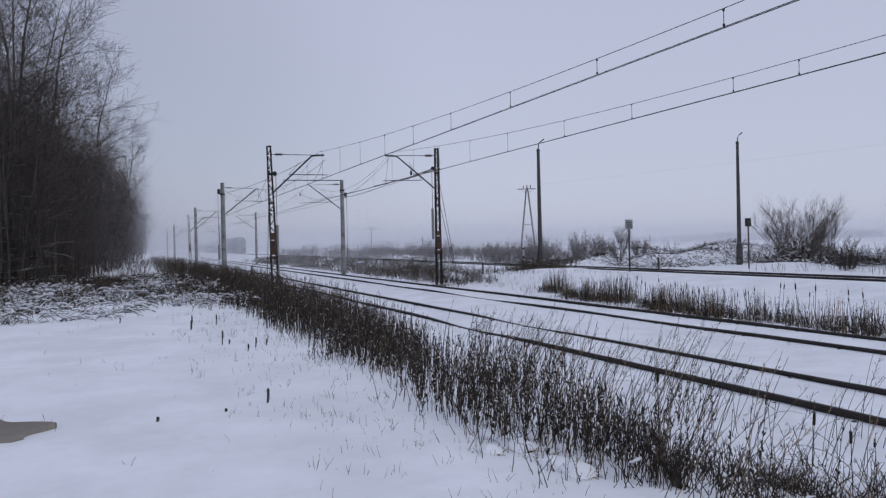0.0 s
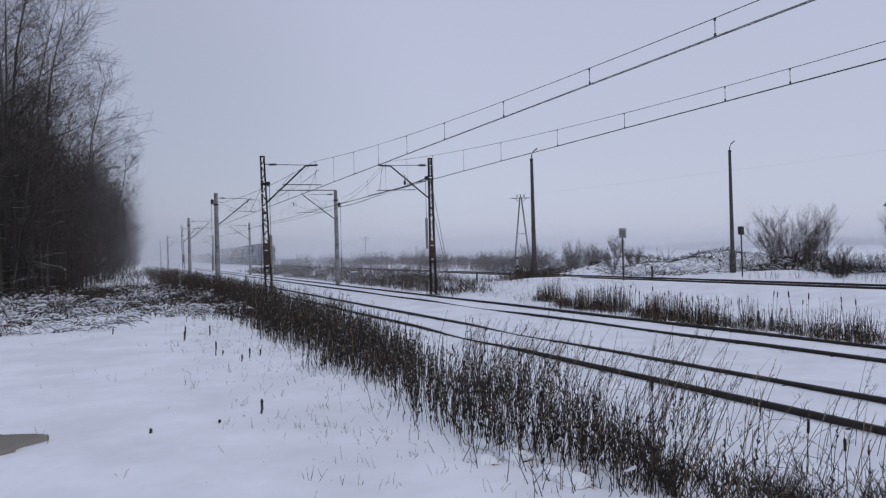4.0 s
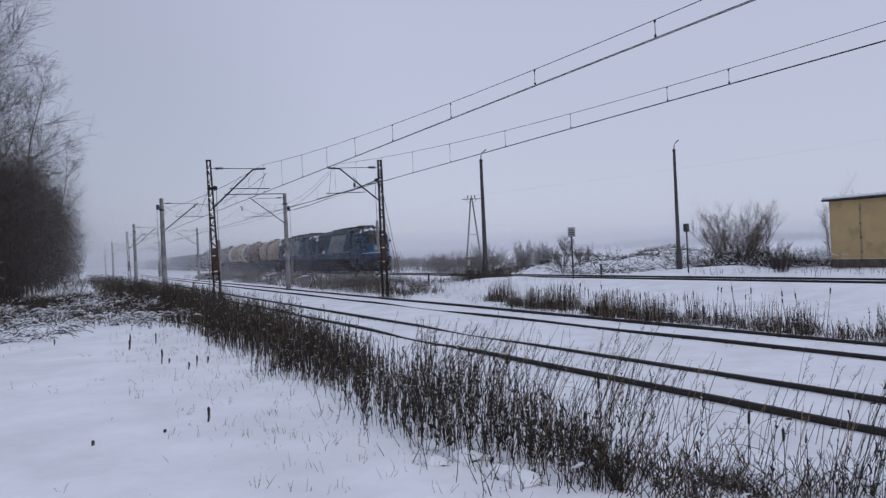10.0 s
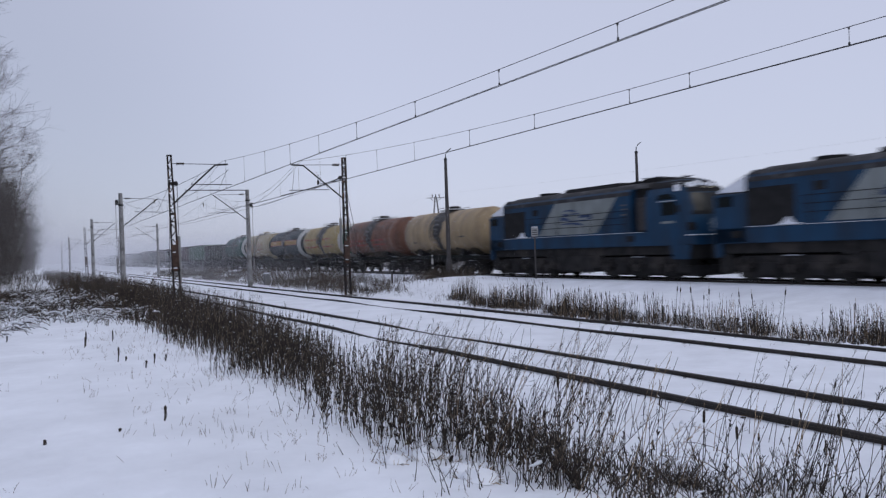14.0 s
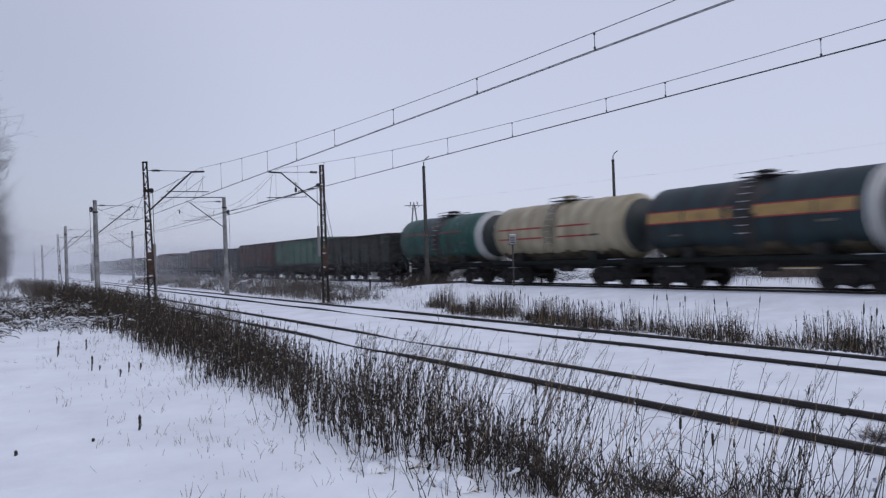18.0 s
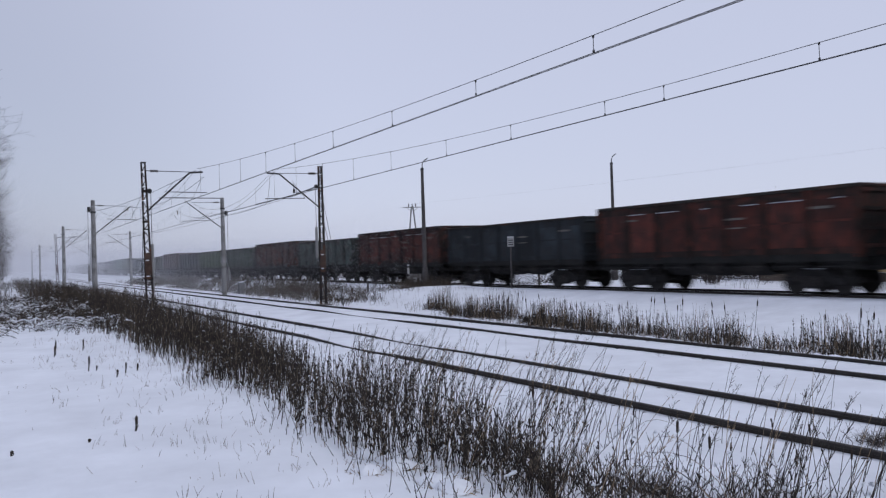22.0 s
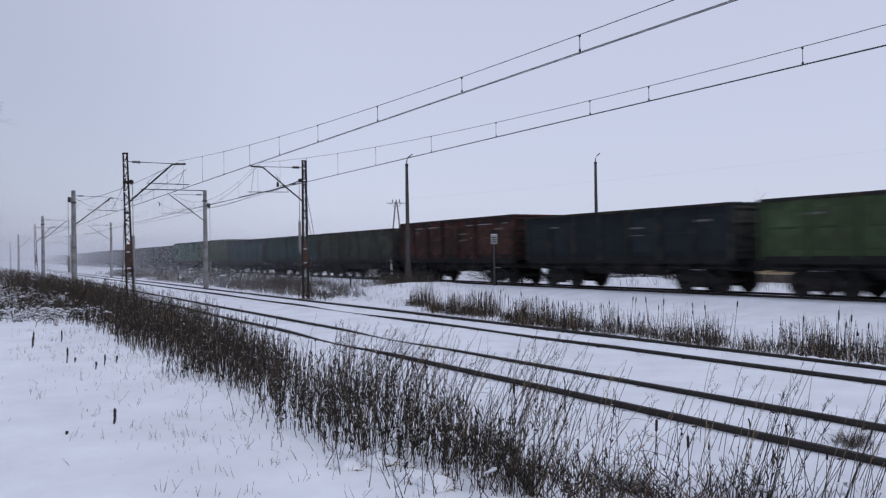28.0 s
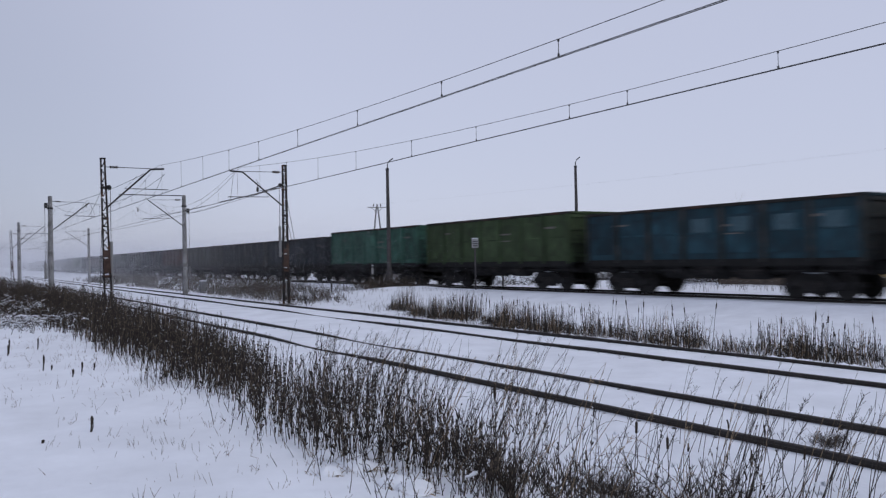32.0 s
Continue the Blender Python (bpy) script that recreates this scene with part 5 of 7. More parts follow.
WOOD_FAR = mat("grey_weathered_wood", (0.16, 0.155, 0.155), 0.9, vary=0.25, scale=3)
power_pole(58.7, 112.0, 10.5, "twin-legged wooden power pole with a crossarm in the field")
power_pole(60.2, 205.0, 6.4, "wooden power pole with a crossarm far in the field", False)
lines = thing("power_line", "thin power line sagging across the field", "power line")
for s in (-0.55, 0, 0.55):
    for (xa, ya, za), (xb, yb, zb) in (((59 + s, 112, 10.9), (95 + s, 42, 13.9 + 0.3 * s)), ((59 + s, 112, 10.9), (60.2 + s, 205, 6.8))):
        pts = [(xa + (xb - xa) * k / 12, ya + (yb - ya) * k / 12, za + (zb - za) * k / 12 - 0.4 * 4 * (k / 12) * (1 - k / 12)) for k in range(13)]
        part("wire", Geo().line(pts, 0.0016, 3), WIRE, lines)


def build_far_woods():
    """Rounded, uneven clumps of woodland on the horizon, coloured pale for the haze."""
    rnd = random.Random(81)
    m = Many(81)
    for x0, y0, x1, y1, h, n in ((60, 420, 330, 380, 7, 900), (330, 380, 520, 260, 9, 900), (420, 300, 520, 160, 10, 500), (520, 420, 700, 120, 14, 900)):
        for _ in range(n):
            k = rnd.random()
            x, y = x0 + (x1 - x0) * k + rnd.gauss(0, 4), y0 + (y1 - y0) * k + rnd.gauss(0, 4)
            hh = h * (0.55 + 0.5 * noise.noise((x * 0.03, y * 0.03, 0))) * rnd.uniform(0.6, 1.1)
            p = Vector((x, y, -0.6))
            q = p + Vector((rnd.gauss(0, 0.5), rnd.gauss(0, 0.5), hh))
            m.seg(p, q, 0.25, 0.05)
            for _ in range(5):
                s = p.lerp(q, rnd.uniform(0.25, 0.95))
                m.seg(s, s + Vector((rnd.gauss(0, 1.2), rnd.gauss(0, 1.2), rnd.uniform(0.4, 2))), 0.12, 0.03)
    tagged(new("far_woods", m.mesh("far_woods", HAZED_WOODS)), "far woodland along the misty horizon, haze put into its colour", "far woods", kind="stuff")


# distance haze put into the base colour of the far woods
HAZED_WOODS = mat("hazed_far_twigs", (0.55, 0.57, 0.62), 0.95, vary=0.08, scale=0.05, bump=0)
build_far_woods()


# ---- mist ----
def mist_material():
    """Mist specks: white, lit through from behind as well as from the front."""
    m = bpy.data.materials.new("mist_specks")
    m.use_nodes = True
    n, l = m.node_tree.nodes, m.node_tree.links
    n.clear()
    out, mix = n.new("ShaderNodeOutputMaterial"), n.new("ShaderNodeMixShader")
    front, back = n.new("ShaderNodeBsdfDiffuse"), n.new("ShaderNodeBsdfTranslucent")
    for s in (front, back):
        s.inputs["Color"].default_value = MIST_COLOUR
        l.new(s.outputs[0], mix.inputs[1 if s is front else 2])
    mix.inputs[0].default_value = 0.5
    l.new(mix.outputs[0], out.inputs[0])
    return m


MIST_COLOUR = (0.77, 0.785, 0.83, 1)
# metres from the camera, from and to, how much light each bank takes away
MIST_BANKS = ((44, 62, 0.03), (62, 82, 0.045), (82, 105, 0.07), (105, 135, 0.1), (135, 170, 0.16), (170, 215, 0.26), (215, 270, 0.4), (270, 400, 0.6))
# bearings from the line's direction that the camera sees, height over the fields, as a slope of it at most, and speck
# size per metre from the camera
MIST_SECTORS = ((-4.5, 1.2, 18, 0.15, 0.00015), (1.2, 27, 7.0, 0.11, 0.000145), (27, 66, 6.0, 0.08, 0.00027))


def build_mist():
    """Specks of mist over the line and the fields, spread and sized by angle to fit the camera's view, in banks that
    thicken with distance.
    """
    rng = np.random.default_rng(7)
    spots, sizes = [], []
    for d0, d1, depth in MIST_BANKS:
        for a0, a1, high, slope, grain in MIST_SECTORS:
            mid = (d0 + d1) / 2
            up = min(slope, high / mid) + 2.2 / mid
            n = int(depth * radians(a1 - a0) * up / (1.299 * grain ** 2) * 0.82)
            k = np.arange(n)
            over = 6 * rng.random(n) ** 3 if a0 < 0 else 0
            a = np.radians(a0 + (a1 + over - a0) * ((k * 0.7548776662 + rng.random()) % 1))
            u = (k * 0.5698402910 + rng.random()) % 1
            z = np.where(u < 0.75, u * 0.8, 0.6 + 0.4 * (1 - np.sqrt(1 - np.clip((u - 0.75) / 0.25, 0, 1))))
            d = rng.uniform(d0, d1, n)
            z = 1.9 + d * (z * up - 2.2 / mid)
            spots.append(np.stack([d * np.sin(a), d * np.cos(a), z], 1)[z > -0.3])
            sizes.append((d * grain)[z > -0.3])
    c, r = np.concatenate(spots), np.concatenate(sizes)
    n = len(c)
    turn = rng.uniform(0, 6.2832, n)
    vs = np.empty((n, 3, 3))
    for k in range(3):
        # flat upright specks turned towards the camera, so that each covers an even area
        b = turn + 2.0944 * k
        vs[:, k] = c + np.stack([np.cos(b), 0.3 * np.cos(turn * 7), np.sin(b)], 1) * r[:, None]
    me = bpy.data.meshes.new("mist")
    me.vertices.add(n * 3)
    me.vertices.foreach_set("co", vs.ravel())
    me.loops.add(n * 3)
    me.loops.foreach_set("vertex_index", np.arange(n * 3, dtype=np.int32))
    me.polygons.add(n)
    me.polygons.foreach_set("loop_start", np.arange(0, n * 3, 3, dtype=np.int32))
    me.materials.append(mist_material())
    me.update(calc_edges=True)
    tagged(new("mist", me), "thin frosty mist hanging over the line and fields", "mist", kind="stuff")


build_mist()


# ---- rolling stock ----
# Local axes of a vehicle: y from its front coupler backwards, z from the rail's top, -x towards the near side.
LOCO_BLUE = mat("grimy_blue_paint", (0.003, 0.037, 0.088), 0.55, vary=0.2, scale=0.7, bump=0.05, dirt=(0.007, 0.02, 0.04), dirt_amount=0.4, dirt_scale=0.9, streak=0.45, spec=0.3)
LOCO_GREY = mat("pale_grey_paint", (0.21, 0.235, 0.235), 0.65, vary=0.15, scale=1.0, bump=0.03, dirt=(0.13, 0.145, 0.142), dirt_amount=0.5, streak=0.3)
LOCO_ROOF = mat("sooty_grey_roof", (0.03, 0.03, 0.032), 0.85, vary=0.3, scale=1.0, dirt=(0.08, 0.08, 0.088), dirt_amount=0.25, dirt_scale=2.5)
BLACK = mat("matt_black_paint", (0.02, 0.02, 0.021), 0.8, vary=0.3, spec=0.12)
GLASS_DARK = mat("dark_window_glass", (0.01, 0.013, 0.014), 0.25, vary=0.1, bump=0, spec=0.16)
THIN_SNOW = mat("blown_snow", (0.72, 0.75, 0.8), 0.8, vary=0.1, scale=6, bump=0.4, fine=30)
NOSE_DUST = mat("snow_dust_on_blue", (0.05, 0.1, 0.17), 0.8, vary=0.4, scale=5, bump=0.2, fine=25, dirt=(0.3, 0.36, 0.44), dirt_amount=0.4, dirt_scale=9)
NOSE_THIN = mat("thin_dirty_snow", (0.2, 0.26, 0.34), 0.8, vary=0.3, scale=6, bump=0.4, fine=25, dirt=(0.06, 0.11, 0.18), dirt_amount=0.35, dirt_scale=8)
NOSE_SNOW = mat("packed_dirty_snow", (0.5, 0.54, 0.6), 0.8, vary=0.25, scale=5, bump=0.5, fine=25)
GRILLE = mat("dark_grille", (0.05, 0.045, 0.045), 0.7, 0.2, vary=0.3, scale=8)


def glow(name, colour, strength):
    m = bpy.data.materials.new(name)
    m.use_nodes = True
    b = m.node_tree.nodes["Principled BSDF"]
    b.inputs["Base Color"].default_value = (0.05, 0.05, 0.05, 1)
    b.inputs["Emission Color"].default_value = (*colour, 1)
    b.inputs["Emission Strength"].default_value = strength
    return m


HEADLIGHT = glow("headlight_glow", (1.0, 0.93, 0.8), 0.9)


def wheelset(parent, y, r, gauge):
    prof = [(-0.07, 0.10), (-0.07, r * 0.8), (-0.055, r * 0.86), (-0.065, r + 0.0), (0.045, r), (0.05, r + 0.027), (0.075, r + 0.025), (0.075, r * 0.8), (0.04, r * 0.72), (0.04, 0.1)]
    key = ("wheel", r)
    if key not in SHARED:
        SHARED[key] = Geo().lathe(prof, "x", 22).mesh("wheel", WHEEL)
        SHARED[key].shade_smooth()
        SHARED[key].set_sharp_from_angle(angle=radians(40))
        SHARED[("axle", r)] = Geo().tube((-gauge / 2, 0, 0), (gauge / 2, 0, 0), 0.085, n=10).mesh("axle", UNDERFRAME)
    part("axle", SHARED[("axle", r)], UNDERFRAME, parent, at=pose(0, y, r))
    for s in (-1, 1):
        part("wheel", SHARED[key], WHEEL, parent, at=pose(s * (gauge / 2 + 0.035), y, r, 0, 0, 0 if s < 0 else 180))


SHARED = {}
WHEEL = mat("worn_wheel_steel", (0.025, 0.023, 0.022), 0.7, 0.2, vary=0.3, scale=5)


def freight_bogie(parent, y):
    b = part("bogie", Geo().box(-1.05, 1.05, -0.22, 0.22, 0.45, 0.85, 0.03), UNDERFRAME, parent, at=pose(0, y, 0))
    if "side_frame" not in SHARED:
        out = [(-1.22, 0.42), (-1.22, 0.62), (-0.85, 0.66), (-0.45, 0.9), (0.45, 0.9), (0.85, 0.66), (1.22, 0.62), (1.22, 0.42), (0.98, 0.40), (0.62, 0.5), (0.4, 0.22), (-0.4, 0.22), (-0.62, 0.5), (-0.98, 0.40)]
        SHARED["side_frame"] = Geo().prism(out, "x", -0.09, 0.09).mesh("side_frame", UNDERFRAME)
        SHARED["spring"] = Geo().lathe([(0.3 + 0.05 * k, 0.085 if k % 2 else 0.065) for k in range(8)], n=8).mesh("spring", RAIL_STEEL)
        SHARED["axle_box"] = Geo().box(-0.13, 0.13, -0.17, 0.17, 0.34, 0.64, 0.04).mesh("axle_box", UNDERFRAME)
    for s in (-1, 1):
        part("side_frame", SHARED["side_frame"], UNDERFRAME, b, at=pose(s * 1.02, 0, 0))
        for yy in (-0.2, 0.2):
            part("spring", SHARED["spring"], RAIL_STEEL, b, at=pose(s * 1.13, yy, 0))
        for yy in (-0.925, 0.925):
            part("axle_box", SHARED["axle_box"], UNDERFRAME, b, at=pose(s * 1.06, yy, 0))
        SHARED.setdefault("bogie_crust", Geo().box(-0.1, 0.1, -0.42, 0.3, 0.9, 0.925, 0.008).mesh("bogie_crust", NOSE_SNOW))
    part("bogie_crust", SHARED["bogie_crust"], NOSE_SNOW, b, "blown snow on the frame", at=pose(-1.04, 0, 0))
    for yy in (-0.925, 0.925):
        wheelset(b, yy, 0.475, 1.52)
    return b


def coupler(parent, y, way):
    """A knuckle coupler; way: -1 points to the front."""
    g = Geo()
    g.box(-0.11, 0.11, min(y, y - way * 0.6), max(y, y - way * 0.6), 0.94, 1.16, 0.03)
    g.box(-0.24, 0.12, min(y, y - way * 0.28), max(y, y - way * 0.28), 0.9, 1.2, 0.05)
    part("coupler", g, UNDERFRAME, parent)


def gondola(top, label):
    """Open-topped steel wagon: ribbed sides, end walls, floor, underframe, two bogies."""
    L, y0, y1, z0 = 13.92, 0.56, 13.36, 1.36
    v = thing("gondola_wagon", label, "gondola wagon", "gondola wagons of the train")
    for s in (-1, 1):
        w = part("side_wall", Geo().box(min(s * 1.46, s * 1.5), max(s * 1.46, s * 1.5), y0, y1, z0, top - 0.1), PAINT, v)
        post = Geo().prism([(-0.09, 0), (0.09, 0), (0.055, 0.085), (-0.055, 0.085)], "z", z0 - 0.05, top - 0.1)
        if s < 0:
            post = Geo().prism([(0, -0.09), (0, 0.09), (-0.11, 0.055), (-0.11, -0.055)], "z", z0 - 0.05, top - 0.1)
        else:
            post = Geo().prism([(0, -0.09), (0.11, -0.055), (0.11, 0.055), (0, 0.09)], "z", z0 - 0.05, top - 0.1)
        me = post.mesh("post", PAINT)
        for k in range(8):
            part("post", me, PAINT, w, at=pose(s * 1.5, y0 + 0.1 + (y1 - y0 - 0.2) * k / 7, 0))
        # shallow pressed panels between the posts
        pitch = (y1 - y0 - 0.2) / 7
        pan = Geo()
        sx = s * 1.5
        zz = z0 + (top - z0) * 0.5
        pan.box(min(sx, sx + s * 0.022), max(sx, sx + s * 0.022), 0.28, pitch - 0.28, zz - 0.04, zz + 0.04, 0.01)
        pm = pan.mesh("pressing", PAINT)
        plate = Geo().box(min(sx, sx + s * 0.014), max(sx, sx + s * 0.014), 0.2, pitch - 0.2, z0 + 0.3, top - 0.42, 0.006).mesh("panel", PAINT)
        for k in range(7):
            part("panel", plate, PAINT, w, at=pose(0, y0 + 0.1 + pitch * k, 0))
            part("pressing", pm, PAINT, w, at=pose(0, y0 + 0.1 + pitch * k, 0))
        part("top_rail", Geo().box(min(s * 1.44, s * 1.57), max(s * 1.44, s * 1.6), y0 - 0.02, y1 + 0.02, top - 0.12, top, 0.02), RAIL_PAINT, v)
        part("side_sill", Geo().box(min(s * 1.4, s * 1.55), max(s * 1.4, s * 1.55), y0, y1, z0 - 0.2, z0 + 0.07, 0.02), PAINT_LOW, v)
        hg = Geo()
        for k in range(14):
            yy = y0 + 0.5 + k * 0.9
            hg.prism([(yy, z0 - 0.14), (yy + 0.16, z0 - 0.14), (yy + 0.12, z0 - 0.5), (yy + 0.04, z0 - 0.5)], "x", s * 1.3 - 0.1, s * 1.3 + 0.1)
        for k in range(7):
            # unloading flaps folded up under the sill, with their lock bars
            ya, yb = y0 + 0.28 + 1.8 * k, y0 + 1.72 + 1.8 * k
            low = 0.62 if 2 <= k <= 4 else 0.4
            hg.prism([(s * 1.38, z0 - 0.15), (s * 1.42, z0 - 0.2), (s * 0.75, z0 - low - 0.08), (s * 0.72, z0 - low)], "y", ya, yb)
            hg.tube((s * 1.4, ya, z0 - 0.36), (s * 1.4, yb, z0 - 0.36), 0.035, n=6)
        tagged(part("hatch_brackets", hg, UNDERFRAME, v), kind="stuff")
        # rows of light marks that cannot be read
        for yy, zz, ww, hh in ((y0 + 1.05, 0.68, 0.9, 0.09), (y0 + 4.6, 0.6, 0.85, 0.08), (y0 + 4.65, 0.46, 0.7, 0.05), (y0 + 10.3, 0.7, 0.8, 0.08)):
            zc = z0 + (top - z0) * zz
            part("marking_bar", Geo().box(min(sx, sx + s * 0.02), max(sx, sx + s * 0.02), yy, yy + ww, zc, zc + hh), MARK, v)
    for yy, s in ((y0, 1), (y1, -1)):
        e = part("end_wall", Geo().box(-1.46, 1.46, min(yy, yy + s * 0.05), max(yy, yy + s * 0.05), z0, top - 0.02), PAINT, v)
        for k in range(4):
            zz = z0 + 0.25 + (top - z0 - 0.3) * k / 3.4
            part("rib", Geo().box(-1.45, 1.45, min(yy, yy - s * 0.08), max(yy, yy - s * 0.08), zz, zz + 0.13, 0.02), PAINT, e)
        part("end_rail", Geo().box(-1.44, 1.44, min(yy - s * 0.05, yy + s * 0.08), max(yy - s * 0.05, yy + s * 0.08), top - 0.12, top, 0.02), PAINT, v)
        ld = Geo()
        for k in range(5):
            ld.tube((-1.35, yy - s * 0.16, 1.0 + 0.4 * k), (-0.95, yy - s * 0.16, 1.0 + 0.4 * k), 0.012, n=5)
        ld.tube((-1.35, yy - s * 0.16, 0.9), (-1.35, yy - s * 0.16, 2.8), 0.014, n=5).tube((-0.95, yy - s * 0.16, 0.9), (-0.95, yy - s * 0.16, 2.8), 0.014, n=5)
        part("ladder", ld, UNDERFRAME, v)
    part("floor", Geo().box(-1.46, 1.46, y0 + 0.05, y1 - 0.05, z0 - 0.03, z0 + 0.03), UNDERFRAME, v)
    part("load", load_mesh(y0, y1, z0 + 1.2), COAL, v, "dark bulk load dusted with snow")
    part("centre_sill", Geo().box(-0.3, 0.3, 0.5, L - 0.5, 0.85, z0 - 0.04, 0.03), UNDERFRAME, v)
    part("brake_cylinder", Geo().tube((-0.6, 5.6, 0.9), (-0.6, 6.3, 0.9), 0.18, n=12), UNDERFRAME, v)
    part("air_tank", Geo().tube((-0.75, 7.2, 0.88), (-0.75, 8.3, 0.88), 0.17, n=12), UNDERFRAME, v)
    for yy, way in ((0.0, 1), (L, -1)):
        coupler(v, yy, -way)
    for yy in (L / 2 - 4.325, L / 2 + 4.325):
        freight_bogie(v, yy)
    return v


def load_mesh(y0, y1, z):
    g = Geo()
    nx, ny = 5, 14
    vs = [(-1.44 + 2.88 * i / nx, y0 + 0.08 + (y1 - y0 - 0.16) * j / ny, z + 0.25 * noise.noise((i * 0.9, j * 0.8, 2)) - 0.3 * abs(i / nx - 0.5)) for j in range(ny + 1) for i in range(nx + 1)]
    fs = [(j * (nx + 1) + i, j * (nx + 1) + i + 1, j * (nx + 1) + nx + 2 + i, j * (nx + 1) + nx + 1 + i) for j in range(ny) for i in range(nx)]
    return g.add(vs, fs)


PAINT = mat("grey_green_wagon_paint", (0.05, 0.06, 0.055), 0.7)
RAIL_PAINT = mat("sooty_rail_paint", (0.03, 0.028, 0.026), 0.85, vary=0.35, scale=2, spec=0.15, dirt=(0.06, 0.035, 0.028), dirt_amount=0.3)
PAINT_LOW = mat("grimy_sill_paint", (0.018, 0.018, 0.0175), 0.8, spec=0.15, vary=0.3, scale=2)
MARK = mat("faded_white_marking", (0.12, 0.11, 0.1), 0.8, vary=0.3, scale=8)
COAL = mat("snow_dusted_load", (0.05, 0.05, 0.05), 0.9, vary=0.5, scale=6, bump=0.8, dirt=(0.5, 0.52, 0.55), dirt_amount=0.5, dirt_scale=3)


def wagon_paint(name, colour, dirt, amount=0.5):
    return mat(name, colour, 0.85, vary=0.4, scale=1.1, bump=0.2, fine=12, dirt=dirt, dirt_amount=amount + 0.12, dirt_scale=1.9, per_object=0.2, streak=0.85, spec=0.2)


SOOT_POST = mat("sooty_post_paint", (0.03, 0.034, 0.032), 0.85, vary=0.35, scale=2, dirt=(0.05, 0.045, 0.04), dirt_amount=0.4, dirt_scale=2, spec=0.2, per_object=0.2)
# sooty posts; on end walls this colour paints in the gap's shade
GRIME_AND_SHADE = mat("soot_and_shade_paint", (0.026, 0.018, 0.016), 0.85, vary=0.35, scale=2, dirt=(0.075, 0.024, 0.017), dirt_amount=0.4, dirt_scale=2, spec=0.2, per_object=0.15)
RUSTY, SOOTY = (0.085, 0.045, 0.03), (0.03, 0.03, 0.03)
PAINTS = {
    "dark grey-green": wagon_paint("dark_grey_green_paint", (0.05, 0.056, 0.045), SOOTY),
    "bright green": wagon_paint("bright_green_paint", (0.08, 0.145, 0.105), (0.05, 0.085, 0.068), 0.42),
    "rust-red": wagon_paint("rust_red_paint", (0.105, 0.03, 0.022), (0.024, 0.017, 0.016), 0.6),
    "slate-grey": wagon_paint("slate_paint", (0.027, 0.034, 0.04), (0.022, 0.023, 0.024)),
    "teal-grey": wagon_paint("teal_grey_paint", (0.07, 0.1, 0.093), (0.045, 0.036, 0.03), 0.5),
    "red-brown": wagon_paint("red_brown_paint", (0.095, 0.04, 0.028), (0.026, 0.02, 0.019), 0.58),
    "dark green": wagon_paint("dark_green_paint", (0.036, 0.07, 0.042), SOOTY),
    "olive green": wagon_paint("olive_green_paint", (0.055, 0.085, 0.04), (0.035, 0.045, 0.025), 0.45),
    "drab olive": wagon_paint("drab_olive_paint", (0.055, 0.062, 0.036), (0.02, 0.021, 0.017), 0.6),
    "navy-black": wagon_paint("navy_black_paint", (0.014, 0.021, 0.026), (0.02, 0.021, 0.022)),
    "teal": wagon_paint("teal_paint", (0.022, 0.066, 0.062), (0.018, 0.031, 0.03), 0.5),
    "petrol-blue": wagon_paint("petrol_blue_paint", (0.02, 0.055, 0.072), (0.018, 0.03, 0.037), 0.5),
    "sea-green": wagon_paint("sea_green_paint", (0.048, 0.12, 0.09), (0.035, 0.065, 0.05), 0.4),
}
ORDER = ("dark grey-green", "bright green+", "rust-red+", "slate-grey", "rust-red+", "teal-grey", "red-brown+", "dark green", "olive green", "navy-black", "red-brown+", "drab olive", "teal", "petrol-blue",
         "olive green+", "sea-green+", "slate-grey", "navy-black", "dark grey-green", "red-brown", "slate-grey", "teal-grey", "dark green", "dark grey-green", "red-brown", "slate-grey", "olive green", "dark grey-green")


